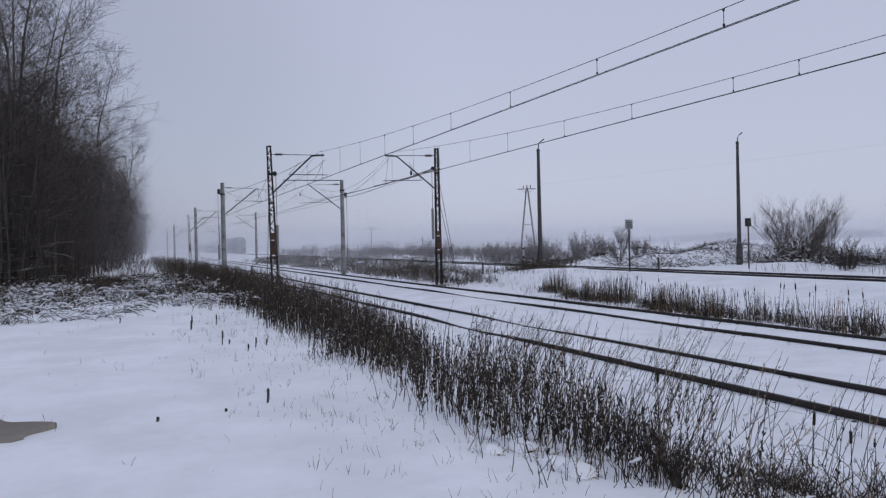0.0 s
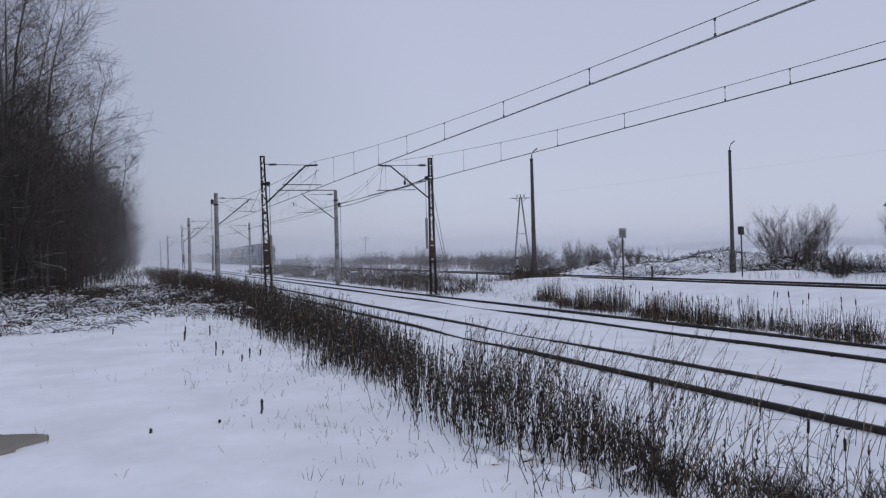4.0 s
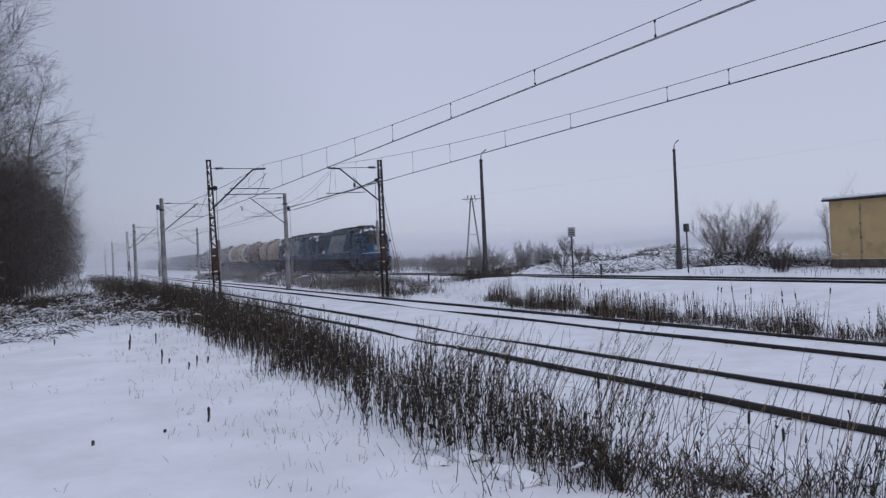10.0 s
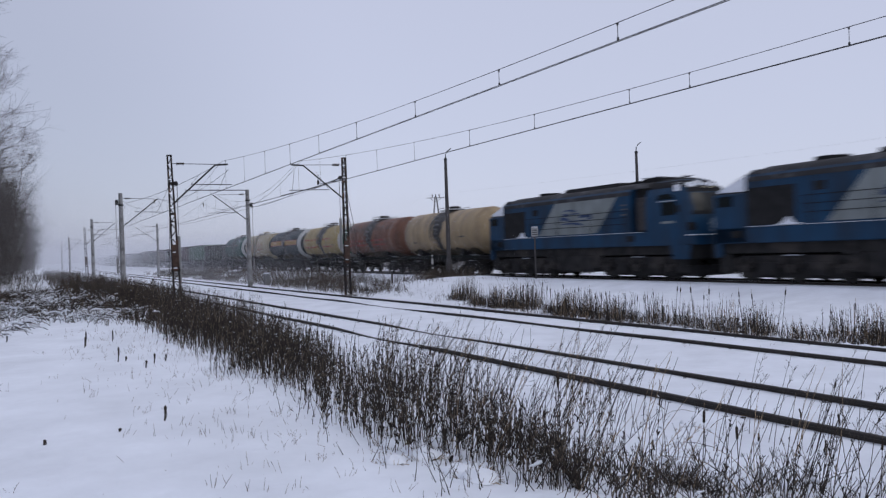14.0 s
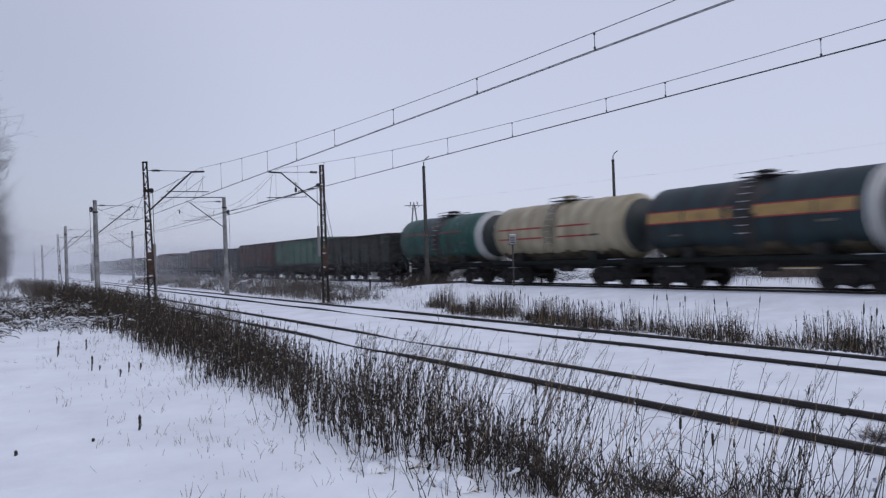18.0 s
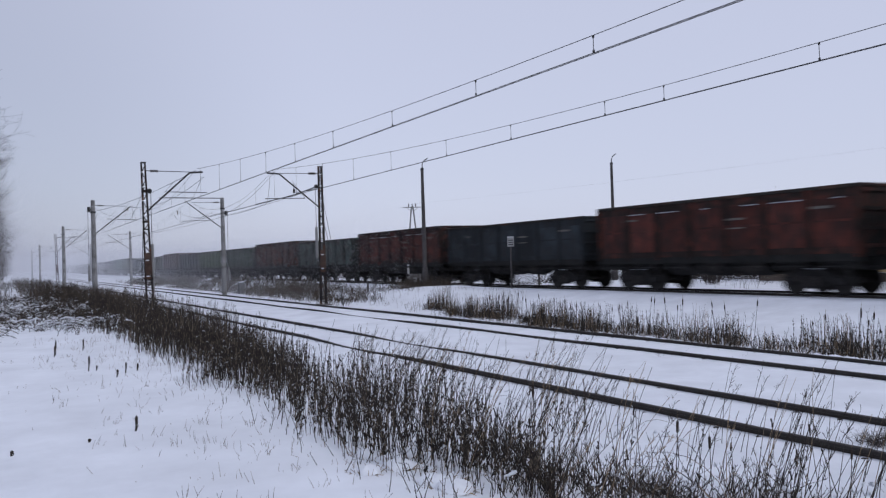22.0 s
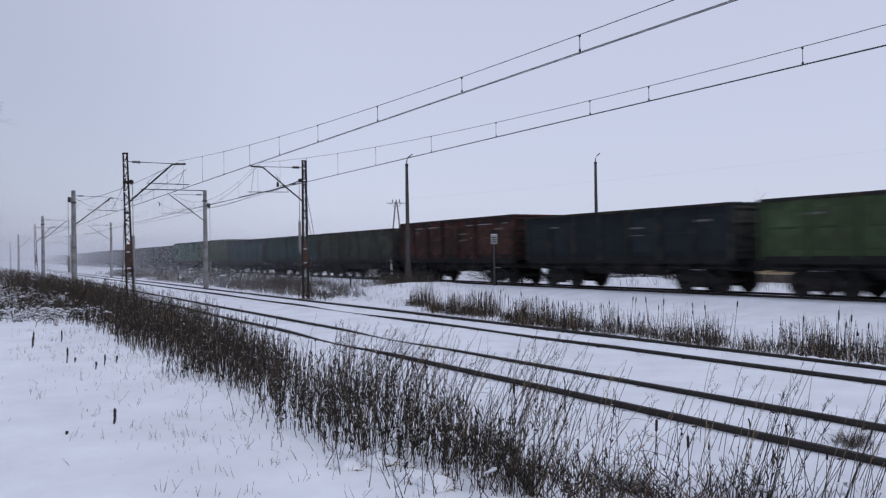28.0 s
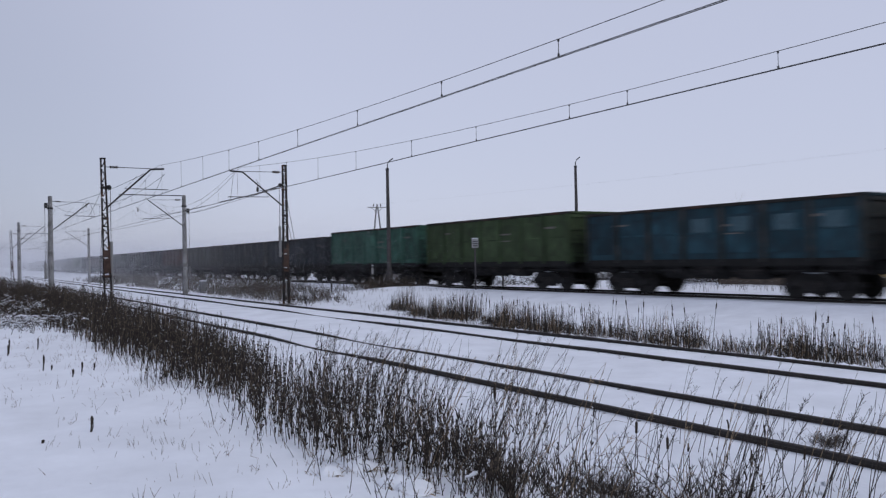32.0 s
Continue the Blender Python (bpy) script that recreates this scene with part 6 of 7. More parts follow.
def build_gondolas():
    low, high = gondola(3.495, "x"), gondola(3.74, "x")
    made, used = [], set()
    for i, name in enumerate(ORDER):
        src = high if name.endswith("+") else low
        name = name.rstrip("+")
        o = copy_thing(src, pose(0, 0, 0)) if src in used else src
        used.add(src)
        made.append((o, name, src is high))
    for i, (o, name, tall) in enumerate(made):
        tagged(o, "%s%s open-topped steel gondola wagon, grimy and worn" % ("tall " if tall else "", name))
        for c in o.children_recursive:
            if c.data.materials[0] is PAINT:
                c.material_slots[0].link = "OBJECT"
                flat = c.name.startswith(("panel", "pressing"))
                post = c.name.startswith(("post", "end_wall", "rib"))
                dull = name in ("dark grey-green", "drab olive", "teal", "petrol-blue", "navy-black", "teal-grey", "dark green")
                # red wagons' end walls: shade between the wagons put into the colour
                c.material_slots[0].material = GRIME_AND_SHADE if name in ("rust-red", "red-brown") and not flat else SOOT_POST if dull and post else PAINTS[name]
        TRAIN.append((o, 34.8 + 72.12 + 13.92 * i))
    # large faded shapes on the petrol-blue wagon
    blue = made[13][0]
    for k in range(4):
        yy = 1.25 + 1.8 * k
        part("lettering_bar", Geo().box(-1.522, -1.51, yy, yy + 0.78, 2.4, 2.98, 0.004), FADED, blue)
    # snow caught on the ledges of the tall wagons
    for o, name, tall in made:
        if tall and "red" in name:
            for yy, ww in ((1.2, 0.3), (2.7, 1.3), (4.6, 0.6), (6.9, 0.3), (8.5, 1.3), (10.4, 0.9)):
                part("ledge_snow", Geo().box(-1.53, -1.5, yy, yy + ww, 3.3, 3.325), NOSE_SNOW, o)
    # the far end of the train, never near
    tail = far_gondola()
    for i in range(28, 46):
        name = ORDER[(i * 5) % 28].rstrip("+")
        o = tail if i == 28 else copy_thing(tail, pose(0, 0, 0))
        tagged(o, "%s open-topped steel gondola wagon, grimy and worn" % name)
        for c in o.children_recursive:
            if c.data.materials[0] is PAINT:
                c.material_slots[0].link = "OBJECT"
                c.material_slots[0].material = PAINTS[name]
        TRAIN.append((o, 34.8 + 72.12 + 13.92 * i))


def far_gondola():
    v = thing("gondola_wagon", "x", "gondola wagon", "gondola wagons of the train")
    for s in (-1, 1):
        w = part("side_wall", Geo().box(min(s * 1.46, s * 1.5), max(s * 1.46, s * 1.5), 0.56, 13.36, 1.36, 3.495), PAINT, v)
        me = Geo().box(min(s * 1.5, s * 1.57), max(s * 1.5, s * 1.57), 0, 0.14, 1.3, 3.4).mesh("post", PAINT)
        for k in range(8):
            part("post", me, PAINT, w, at=pose(0, 0.6 + 12.6 * k / 7, 0))
    for yy in (0.56, 13.31):
        part("end_wall", Geo().box(-1.46, 1.46, yy, yy + 0.05, 1.36, 3.47), PAINT, v)
    part("floor", Geo().box(-1.46, 1.46, 0.6, 13.3, 1.3, 1.36), UNDERFRAME, v)
    part("centre_sill", Geo().box(-0.3, 0.3, 0.0, 13.92, 0.85, 1.3, 0.03), UNDERFRAME, v)
    for yy in (2.63, 11.28):
        b = part("bogie", Geo().box(-1.1, 1.1, yy - 1.2, yy + 1.2, 0.4, 0.85, 0.1), UNDERFRAME, v)
        for w in (-0.925, 0.925):
            part("wheel", Geo().lathe([(-0.85, 0.46), (-0.7, 0.475), (0.7, 0.475), (0.85, 0.46)], "x", 12, (0, yy + w, 0.475)), WHEEL, b)
    return v


FADED = mat("faded_lettering", (0.05, 0.095, 0.115), 0.8, vary=0.3, scale=4)
TRAIN = []


# ---- tank wagons ----
TANK_R, TANK_Z = 1.5, 2.78


def arc(y0, y1, a0, a1, r, thick=0.008, n=10):
    """A curved strip on the barrel's side; angles in degrees up from the near side's level."""
    g = Geo()
    vs = []
    for rr in (r, r + thick):
        for y in (y0, y1):
            for i in range(n + 1):
                a = radians(a0 + (a1 - a0) * i / n)
                vs.append((-rr * math.cos(a), y, TANK_Z + rr * math.sin(a)))
    m = n + 1
    fs = [(2 * m + i, 2 * m + i + 1, 3 * m + i + 1, 3 * m + i) for i in range(n)] + [(i + 1, i, m + i, m + i + 1) for i in range(n)]
    fs += [(0, 2 * m, 3 * m, m), (n, m + n, 3 * m + n, 2 * m + n)] + [(i, i + 1, 2 * m + i + 1, 2 * m + i) for i in range(n)] + [(m + i + 1, m + i, 3 * m + i, 3 * m + i + 1) for i in range(n)]
    return g.add(vs, fs)


def spill(seed, y, wide, a0, a1, r, n=40):
    """A run of oil down the barrel's side with a ragged edge, narrower towards its end."""
    vs, g = [], Geo()
    for i in range(n + 1):
        k = i / n
        a = radians(a0 + (a1 - a0) * k)
        w = wide * (0.25 + 0.75 * min(1, k * 1.6))
        ya = y - w * (0.75 + 0.6 * noise.noise((k * 7, seed, 0)) + 0.3 * noise.noise((k * 21, seed, 4)))
        yb = y + w * (0.75 + 0.6 * noise.noise((k * 6, seed, 9)) + 0.3 * noise.noise((k * 19, seed, 7)))
        vs += [(-r * math.cos(a), ya, TANK_Z + r * math.sin(a)), (-r * math.cos(a), max(yb, ya + 0.05), TANK_Z + r * math.sin(a))]
    return g.add(vs, [(2 * i, 2 * i + 1, 2 * i + 3, 2 * i + 2) for i in range(n)])


def mud(seed, y0, y1, r, n=90, rows=6):
    """Road dirt on the lower side, its upper edge uneven."""
    vs, g = [], Geo()
    for i in range(n + 1):
        y = y0 + (y1 - y0) * i / n
        top = -47 + 15 * noise.noise((y * 0.9, seed, 0)) + 8 * noise.noise((y * 3.1, seed, 5))
        for j in range(rows + 1):
            a = radians(-82 + (top + 82) * j / rows)
            vs.append((-r * math.cos(a), y, TANK_Z + r * math.sin(a)))
    m = rows + 1
    return g.add(vs, [(i * m + j, (i + 1) * m + j, (i + 1) * m + j + 1, i * m + j + 1) for i in range(n) for j in range(rows)])


def tank(label, barrel, head, ring=None, stripes=(), band=None, stain=None):
    L = 12.02
    v = thing("tank_wagon", label, "tank wagon", "tank wagons of the train")
    b0, b1 = 0.95, 11.07
    dish = [(-0.52, 0.12), (-0.5, 0.4), (-0.44, 0.75), (-0.35, 1.02), (-0.22, 1.25)]
    rim = [(-0.22, 1.25), (-0.16, 1.32), (-0.08, 1.4), (0.02, 1.47)]
    body = [(b0 + 0.03, TANK_R - 0.02)] + [(b0 + 0.06, TANK_R)] + [(b0 + 0.06 + (b1 - b0 - 0.12) * k / 6, TANK_R) for k in range(1, 7)] + [(b1, TANK_R - 0.02)]
    part("barrel", Geo().lathe(body, "y", 40, (0, 0, TANK_Z)), barrel, v, smooth=True)
    part("front_head", Geo().lathe([(b0 + s, r) for s, r in dish], "y", 40, (0, 0, TANK_Z)), head, v, smooth=True)
    part("rear_head", Geo().lathe([(b1 - s, r) for s, r in reversed(dish + rim[1:])], "y", 40, (0, 0, TANK_Z)), barrel, v, smooth=True)
    if not ring:
        part("front_rim", Geo().lathe([(b0 + s, r) for s, r in rim] + [(b0 + 0.05, TANK_R - 0.01)], "y", 40, (0, 0, TANK_Z)), barrel, v, smooth=True)
    if ring:
        part("end_ring", Geo().lathe([(b0 + s, r + 0.004) for s, r in rim] + [(b0 + 0.08, TANK_R + 0.012), (b0 + 0.2, TANK_R + 0.012), (b0 + 0.2, TANK_R - 0.2)], "y", 40, (0, 0, TANK_Z)), ring, v, smooth=True)
    for m, a, wide in stripes:
        part("stripe", arc(b0 + 1.9, b0 + 4.4, a, a + wide, TANK_R + 0.003), m, v)
        part("stripe", arc(b0 + 5.7, b1 - 0.5, a, a + wide, TANK_R + 0.003), m, v)
    if band:
        for a, wide, m in band:
            part("band", arc(b0 + 0.5, b1 - 0.1, a, a + wide, TANK_R + 0.003), m, v)
    if stain:
        part("spill_stain", spill(len(label), 5.95, 0.95, -62, 88, TANK_R + 0.012), stain, v, "dark spilled oil below the hatch")
        part("spill_stain", spill(len(label) + 5, 6.9, 0.3, -20, 80, TANK_R + 0.013), stain, v, "thin run of spilled oil")
    part("road_grime", mud(len(label), b0 + 0.3, b1 - 0.2, TANK_R + 0.006), GRIME, v, "dried mud thrown up along the belly")
    for y in (3.0, 9.0):
        part("strap", Geo().lathe([(y - 0.05, TANK_R - 0.1), (y - 0.05, TANK_R + 0.018), (y + 0.05, TANK_R + 0.018), (y + 0.05, TANK_R - 0.1)], "y", 40, (0, 0, TANK_Z)), barrel, v)
        part("saddle", Geo().prism([(-1.3, 1.2), (1.3, 1.2), (1.22, 1.7), (0.9, 1.5), (0, 1.4), (-0.9, 1.5), (-1.22, 1.7)], "y", y - 0.25, y + 0.25), UNDERFRAME, v)
    top = TANK_Z + TANK_R
    part("hatch", Geo().lathe([(top - 0.1, 0.36), (top + 0.2, 0.36), (top + 0.22, 0.42), (top + 0.27, 0.42), (top + 0.32, 0.2)], n=16, at=(0, 6.0, 0)), stain or barrel, v, smooth=True)
    g = Geo()
    for k in range(4):
        g.box(-0.75, 0.75, 5.25 + 0.4 * k, 5.5 + 0.4 * k, top + 0.02, top + 0.06)
    pf = part("platform", g, UNDERFRAME, v)
    part("platform_snow", Geo().box(-0.7, 0.7, 5.27, 5.6, top + 0.06, top + 0.1, 0.02), SNOW, pf)
    for x in (-0.78, 0.78):
        g = Geo()
        g.line([(x, 5.3, top + 0.2), (x, 6.75, top + 0.2)], 0.018, 6)
        for y in (5.3, 6.0, 6.75):
            g.tube((x, y, top - 0.2), (x, y, top + 0.2), 0.016, n=6)
        part("guard_rail", g, UNDERFRAME, pf)
    for s in (-1, 1):
        ladder = part("ladder", Geo().line([(s * 0.75, 5.75, top + 0.05), (s * 1.25, 5.75, TANK_Z + 1.05), (s * 1.58, 5.75, TANK_Z + 0.2), (s * 1.56, 5.75, 1.2)], 0.022, 5)
                      .line([(s * 0.75, 6.2, top + 0.05), (s * 1.25, 6.2, TANK_Z + 1.05), (s * 1.58, 6.2, TANK_Z + 0.2), (s * 1.56, 6.2, 1.2)], 0.022, 5), UNDERFRAME, v)
        for k in range(9):
            a = k / 8
            x, z = (0.75 + 0.5 * min(1, a / 0.3), top - 0.45 * min(1, a / 0.3)) if a < 0.3 else (1.25 + 0.33 * min(1, (a - 0.3) / 0.3), top - 0.45 - 2.4 * (a - 0.3))
            part("rung", Geo().tube((s * x, 5.75, z), (s * x, 6.2, z), 0.02, n=5), RUNG, ladder)
        part("side_sill", Geo().box(min(s * 1.25, s * 1.45), max(s * 1.25, s * 1.45), 0.55, L - 0.55, 1.08, 1.26, 0.02), SILL_GREEN, v)
        part("sill_snow", Geo().box(min(s * 1.3, s * 1.45), max(s * 1.3, s * 1.45), 0.7, 1.6, 1.26, 1.28), NOSE_SNOW, v)
    part("frame", Geo().box(-0.3, 0.3, 0.45, L - 0.45, 0.82, 1.3, 0.03).box(-1.4, 1.4, 0.5, 0.75, 1.0, 1.24, 0.02).box(-1.4, 1.4, L - 0.75, L - 0.5, 1.0, 1.24, 0.02), UNDERFRAME, v)
    part("discharge_valve", Geo().tube((0, 6.0, 0.75), (0, 6.0, 1.35), 0.14, n=10), UNDERFRAME, v)
    part("air_tank", Geo().tube((-0.8, 5.0, 0.85), (-0.8, 6.0, 0.85), 0.17, n=12), UNDERFRAME, v)
    part("brake_lever", Geo().tube((-0.9, 4.2, 0.9), (-0.9, 7.8, 0.82), 0.02, n=5), UNDERFRAME, v)
    for yy, way in ((0.0, -1), (L, 1)):
        coupler(v, yy, way)
    for yy in (L / 2 - 3.9, L / 2 + 3.9):
        freight_bogie(v, yy)
    return v


def tank_paint(name, colour, dirt, amount=0.4):
    return mat(name, colour, 0.55, vary=0.16, scale=0.7, bump=0.08, fine=20, dirt=dirt, dirt_amount=amount, dirt_scale=0.9, streak=0.5)


RUNG = mat("snowy_rung", (0.35, 0.36, 0.38), 0.8, vary=0.4, scale=20)
SILL_GREEN = mat("grimy_green_sill", (0.014, 0.017, 0.016), 0.85, vary=0.3, spec=0.12)
BEIGE = tank_paint("beige_tank_paint", (0.36, 0.27, 0.155), (0.17, 0.125, 0.08), 0.45)
RUST_PINK = tank_paint("rusty_brown_tank_paint", (0.19, 0.075, 0.038), (0.06, 0.032, 0.023), 0.62)
YELLOW = tank_paint("yellow_tank_paint", (0.35, 0.265, 0.10), (0.16, 0.125, 0.06), 0.45)
NAVY = tank_paint("navy_tank_paint", (0.011, 0.03, 0.036), (0.009, 0.01, 0.012), 0.5)
CREAM = tank_paint("cream_tank_paint", (0.40, 0.345, 0.235), (0.2, 0.175, 0.115), 0.45)
TANK_GREEN = tank_paint("green_tank_paint", (0.012, 0.09, 0.068), (0.012, 0.03, 0.027), 0.64)
DARK_HEAD = tank_paint("dark_head_paint", (0.03, 0.04, 0.042), (0.02, 0.02, 0.02), 0.4)
GRIME = mat("dried_road_mud", (0.10, 0.083, 0.058), 0.9, vary=0.4, scale=2.5, dirt=(0.035, 0.031, 0.027), dirt_amount=0.45, dirt_scale=2.2, spec=0.15)
OIL = mat("oil_spill", (0.024, 0.021, 0.019), 0.5, vary=0.3, scale=3, spec=0.5)
WHITE_RING = tank_paint("white_ring_paint", (0.48, 0.49, 0.48), (0.33, 0.33, 0.32), 0.35)
STRIPE_RED = mat("red_stripe", (0.30, 0.035, 0.035), 0.6, vary=0.2)
OCHRE = mat("ochre_band", (0.34, 0.22, 0.08), 0.6, vary=0.2, scale=2, dirt=(0.2, 0.13, 0.06), dirt_amount=0.3)
GREEN_HEAD = tank_paint("green_head_paint", (0.02, 0.13, 0.075), (0.02, 0.08, 0.05), 0.3)

TANKS = (
    tank("beige tank wagon with dark oil spills below its hatch", BEIGE, BEIGE, None, (), None, OIL),
    tank("rusty pinkish-brown tank wagon with faded red stripes", RUST_PINK, RUST_PINK, None, ((STRIPE_RED, -8, 3), (STRIPE_RED, -22, 3)), ((26, 1.5, OIL), (33, 1.5, OIL)), OIL),
    tank("yellow tank wagon with red stripes and a green end", YELLOW, GREEN_HEAD, WHITE_RING, ((STRIPE_RED, 8, 3.5), (STRIPE_RED, -19, 3.5)), None, OIL),
    tank("navy tank wagon with an ochre band and white ring", NAVY, DARK_HEAD, WHITE_RING, (), ((-1, 16, OCHRE), (-3, 2, STRIPE_RED), (15, 2, STRIPE_RED)), OIL),
    tank("cream tank wagon with two red stripes and dark end", CREAM, DARK_HEAD, CREAM, ((STRIPE_RED, 6, 3), (STRIPE_RED, -14, 3)), None, None),
    tank("green tank wagon with a white ring round its end", TANK_GREEN, DARK_HEAD, WHITE_RING, ((STRIPE_RED, 14, 2),), None, OIL),
)
# grey ring bands on the rusty barrel
PINK_GREY = tank_paint("pinkish_grey_band_paint", (0.3, 0.22, 0.18), (0.14, 0.08, 0.06), 0.5)
for yy in (1.7, 10.0):
    part("ring_band", Geo().lathe([(yy, TANK_R - 0.1), (yy, TANK_R + 0.006), (yy + 0.17, TANK_R + 0.006), (yy + 0.17, TANK_R - 0.1)], "y", 40, (0, 0, TANK_Z)), PINK_GREY, TANKS[1])
for i, v in enumerate(TANKS):
    TRAIN.append((v, 34.8 + 12.02 * i))
for v in TANKS:
    for yy, zz, ww in ((2.2, -0.35, 0.7), (9.2, -0.6, 0.6)):
        part("marking_bar", arc(yy, yy + ww, zz * 40, zz * 40 + 3.5, TANK_R + 0.014, 0.004, 3), MARK, v)


# ---- locomotives ----
def cab_point(s, z, grow_by=0.0):
    """A point on the rounded cab: s runs from -1 (near side, rear) round the front (0) to 1."""
    plan = ((0.0, 0.0), (0.6, 0.03), (1.12, 0.16), (1.36, 0.40), (1.45, 0.85), (1.45, 2.75))
    k = abs(s) * (len(plan) - 1)
    i = min(int(k), len(plan) - 2)
    f = k - i
    x = plan[i][0] + (plan[i + 1][0] - plan[i][0]) * f
    y = plan[i][1] + (plan[i + 1][1] - plan[i][1]) * f
    steps = ((1.5, 0.0, 1.0), (2.75, 0.02, 1.0), (3.4, 0.2, 0.985), (3.8, 0.36, 0.93), (4.12, 0.6, 0.80), (4.34, 0.95, 0.58), (4.46, 1.4, 0.32), (4.5, 2.0, 0.03))
    dy, sx = steps[-1][1:]
    for (za, da, xa), (zb, db, xb) in zip(steps, steps[1:]):
        if z <= zb:
            q = (z - za) / (zb - za)
            dy, sx = da + (db - da) * q, xa + (xb - xa) * q
            break
    back = max(0.0, 1 - y / 2.75)
    out = 1 + grow_by
    return ((-1 if s < 0 else 1) * x * sx * out + 0.0, 0.35 + y + dy * back - grow_by * 1.2, z)


def cab_patch(s0, s1, z0, z1, n, m, grow_by=0.0):
    g = Geo()
    vs = [cab_point(s0 + (s1 - s0) * i / n, z0 + (z1 - z0) * j / m, grow_by) for j in range(m + 1) for i in range(n + 1)]
    fs = [(j * (n + 1) + i, j * (n + 1) + i + 1, j * (n + 1) + n + 2 + i, j * (n + 1) + n + 1 + i) for j in range(m) for i in range(n)]
    return g.add(vs, fs)


def slab(outline, x, thick=0.006):
    """A thin sign or panel on both flanks, from a (y, z) outline."""
    return [Geo().prism(outline, "x", min(s * x, s * (x + thick)), max(s * x, s * (x + thick))) for s in (-1, 1)]


def locomotive():
    L = 17.4
    v = thing("locomotive", "blue diesel locomotive with a pale grey flank panel", "locomotive", "locomotives of the train")
    cab = part("cab", cab_patch(-1, 1, 1.5, 4.46, 40, 22), LOCO_BLUE, v, smooth=True)
    part("cab_rear_wall", Geo().prism([(-1.43, 1.5), (1.43, 1.5), (1.43, 3.6), (1.1, 4.1), (0.5, 4.4), (-0.5, 4.4), (-1.1, 4.1), (-1.43, 3.6)], "y", 2.95, 3.05), LOCO_BLUE, v)
    ws = part("windscreen", cab_patch(-0.38, 0.38, 2.95, 3.72, 16, 6, 0.008), GLASS_DARK, cab, smooth=True)
    part("windscreen_pillar", cab_patch(-0.012, 0.012, 2.93, 3.74, 2, 6, 0.012), BLACK, ws)
    part("windscreen_surround", cab_patch(-0.44, 0.44, 2.78, 2.95, 16, 1, 0.007), BLACK, cab)
    for s in (-0.2, 0.2):
        part("wiper", Geo().tube(cab_point(s, 2.9, 0.02), cab_point(s * 1.5, 3.5, 0.02), 0.012, n=5), BLACK, ws)
    part("brow", cab_patch(-0.46, 0.46, 3.76, 4.02, 16, 2, 0.008), BLACK, cab, smooth=True)
    part("cab_roof", cab_patch(-1, 1, 4.0, 4.46, 40, 6, 0.006), BLACK, cab, smooth=True)
    for s0, s1, za, zb in ((-0.42, -0.26, 3.98, 4.2), (-0.2, -0.06, 4.05, 4.28), (0.03, 0.2, 4.0, 4.2), (0.28, 0.4, 4.02, 4.16)):
        part("roof_snow", cab_patch(s0, s1, za, zb, 6, 3, 0.013), THIN_SNOW, cab, "blown snow", smooth=True)
    part("roof_snow", cab_patch(-0.5, 0.1, 4.06, 4.12, 16, 2, 0.012), NOSE_SNOW, cab, "blown snow", smooth=True)
    part("roof_snow", cab_patch(-0.78, -0.64, 3.82, 4.2, 6, 3, 0.012), THIN_SNOW, cab, "blown snow", smooth=True)
    # packed snow on the nose: dusting, then thicker towards its middle
    for k, m in enumerate((NOSE_DUST, NOSE_THIN, NOSE_SNOW)):
        g, n, w = Geo(), 30, (1.0, 0.7, 0.42)[k]
        vs = [cab_point(0.02, 2.33, 0.008 + 0.003 * k)]
        for i in range(n):
            a = i / n * 6.2832
            e = w * (1 + 0.22 * noise.noise((math.cos(a) * 1.7, math.sin(a) * 1.7, k + 0.5)))
            vs.append(cab_point(0.02 + 0.15 * e * math.cos(a), 2.33 + 0.36 * e * math.sin(a), 0.008 + 0.003 * k))
        part("nose_snow", g.add(vs, [(0, 1 + i, 1 + (i + 1) % n) for i in range(n)]), m, cab, "packed snow", smooth=True)
    part("nose_rail", Geo().line([cab_point(s / 10, 1.92, 0.04) for s in range(-6, 7)], 0.02, 6), THIN_SNOW, cab)
    for s in (-0.47, 0.47):
        p = cab_point(s, 2.28, 0.01)
        part("headlight", Geo().lathe([(0, 0.065), (0.03, 0.07), (0.05, 0.055)], "y", 12, (p[0], p[1] - 0.02, p[2])), HEADLIGHT, cab)
        part("light_hood", Geo().lathe([(0.05, 0.1), (-0.13, 0.1), (-0.13, 0.085), (0.05, 0.085)], "y", 14, (p[0], p[1] - 0.03, p[2])), BLACK, cab)
        part("light_housing", cab_patch(s - 0.1, s + 0.1, 2.12, 2.46, 4, 2, 0.006), BLACK, cab)
    for x in (-0.28, 0.0, 0.28):
        p = cab_point(0, 3.95, 0.02)
        part("headlight", Geo().lathe([(0, 0.035), (0.03, 0.04), (0.05, 0.03)], "y", 10, (x, p[1] - 0.05, p[2])), HEADLIGHT, cab)
        part("light_hood", Geo().lathe([(0.05, 0.065), (-0.06, 0.065), (-0.06, 0.052), (0.05, 0.052)], "y", 12, (x, p[1] - 0.03, p[2])), BLACK, cab)
    for s in (-1, 1):
        x = s * 1.45
        part("cab_window", Geo().box(min(x, x + s * 0.012), max(x, x + s * 0.012), 1.25, 2.1, 2.8, 3.36, 0.005), GLASS_DARK, cab)
        part("upper_window", Geo().prism([(1.3, 3.5), (2.4, 3.5), (2.2, 3.72), (1.6, 3.72)], "x", min(x * 0.93, x * 0.998), max(x * 0.93, x * 0.998)), GLASS_DARK, cab)
        part("window_ledge", Geo().box(min(x, x + s * 0.05), max(x, x + s * 0.05), 1.2, 2.2, 3.40, 3.43), NOSE_SNOW, cab)
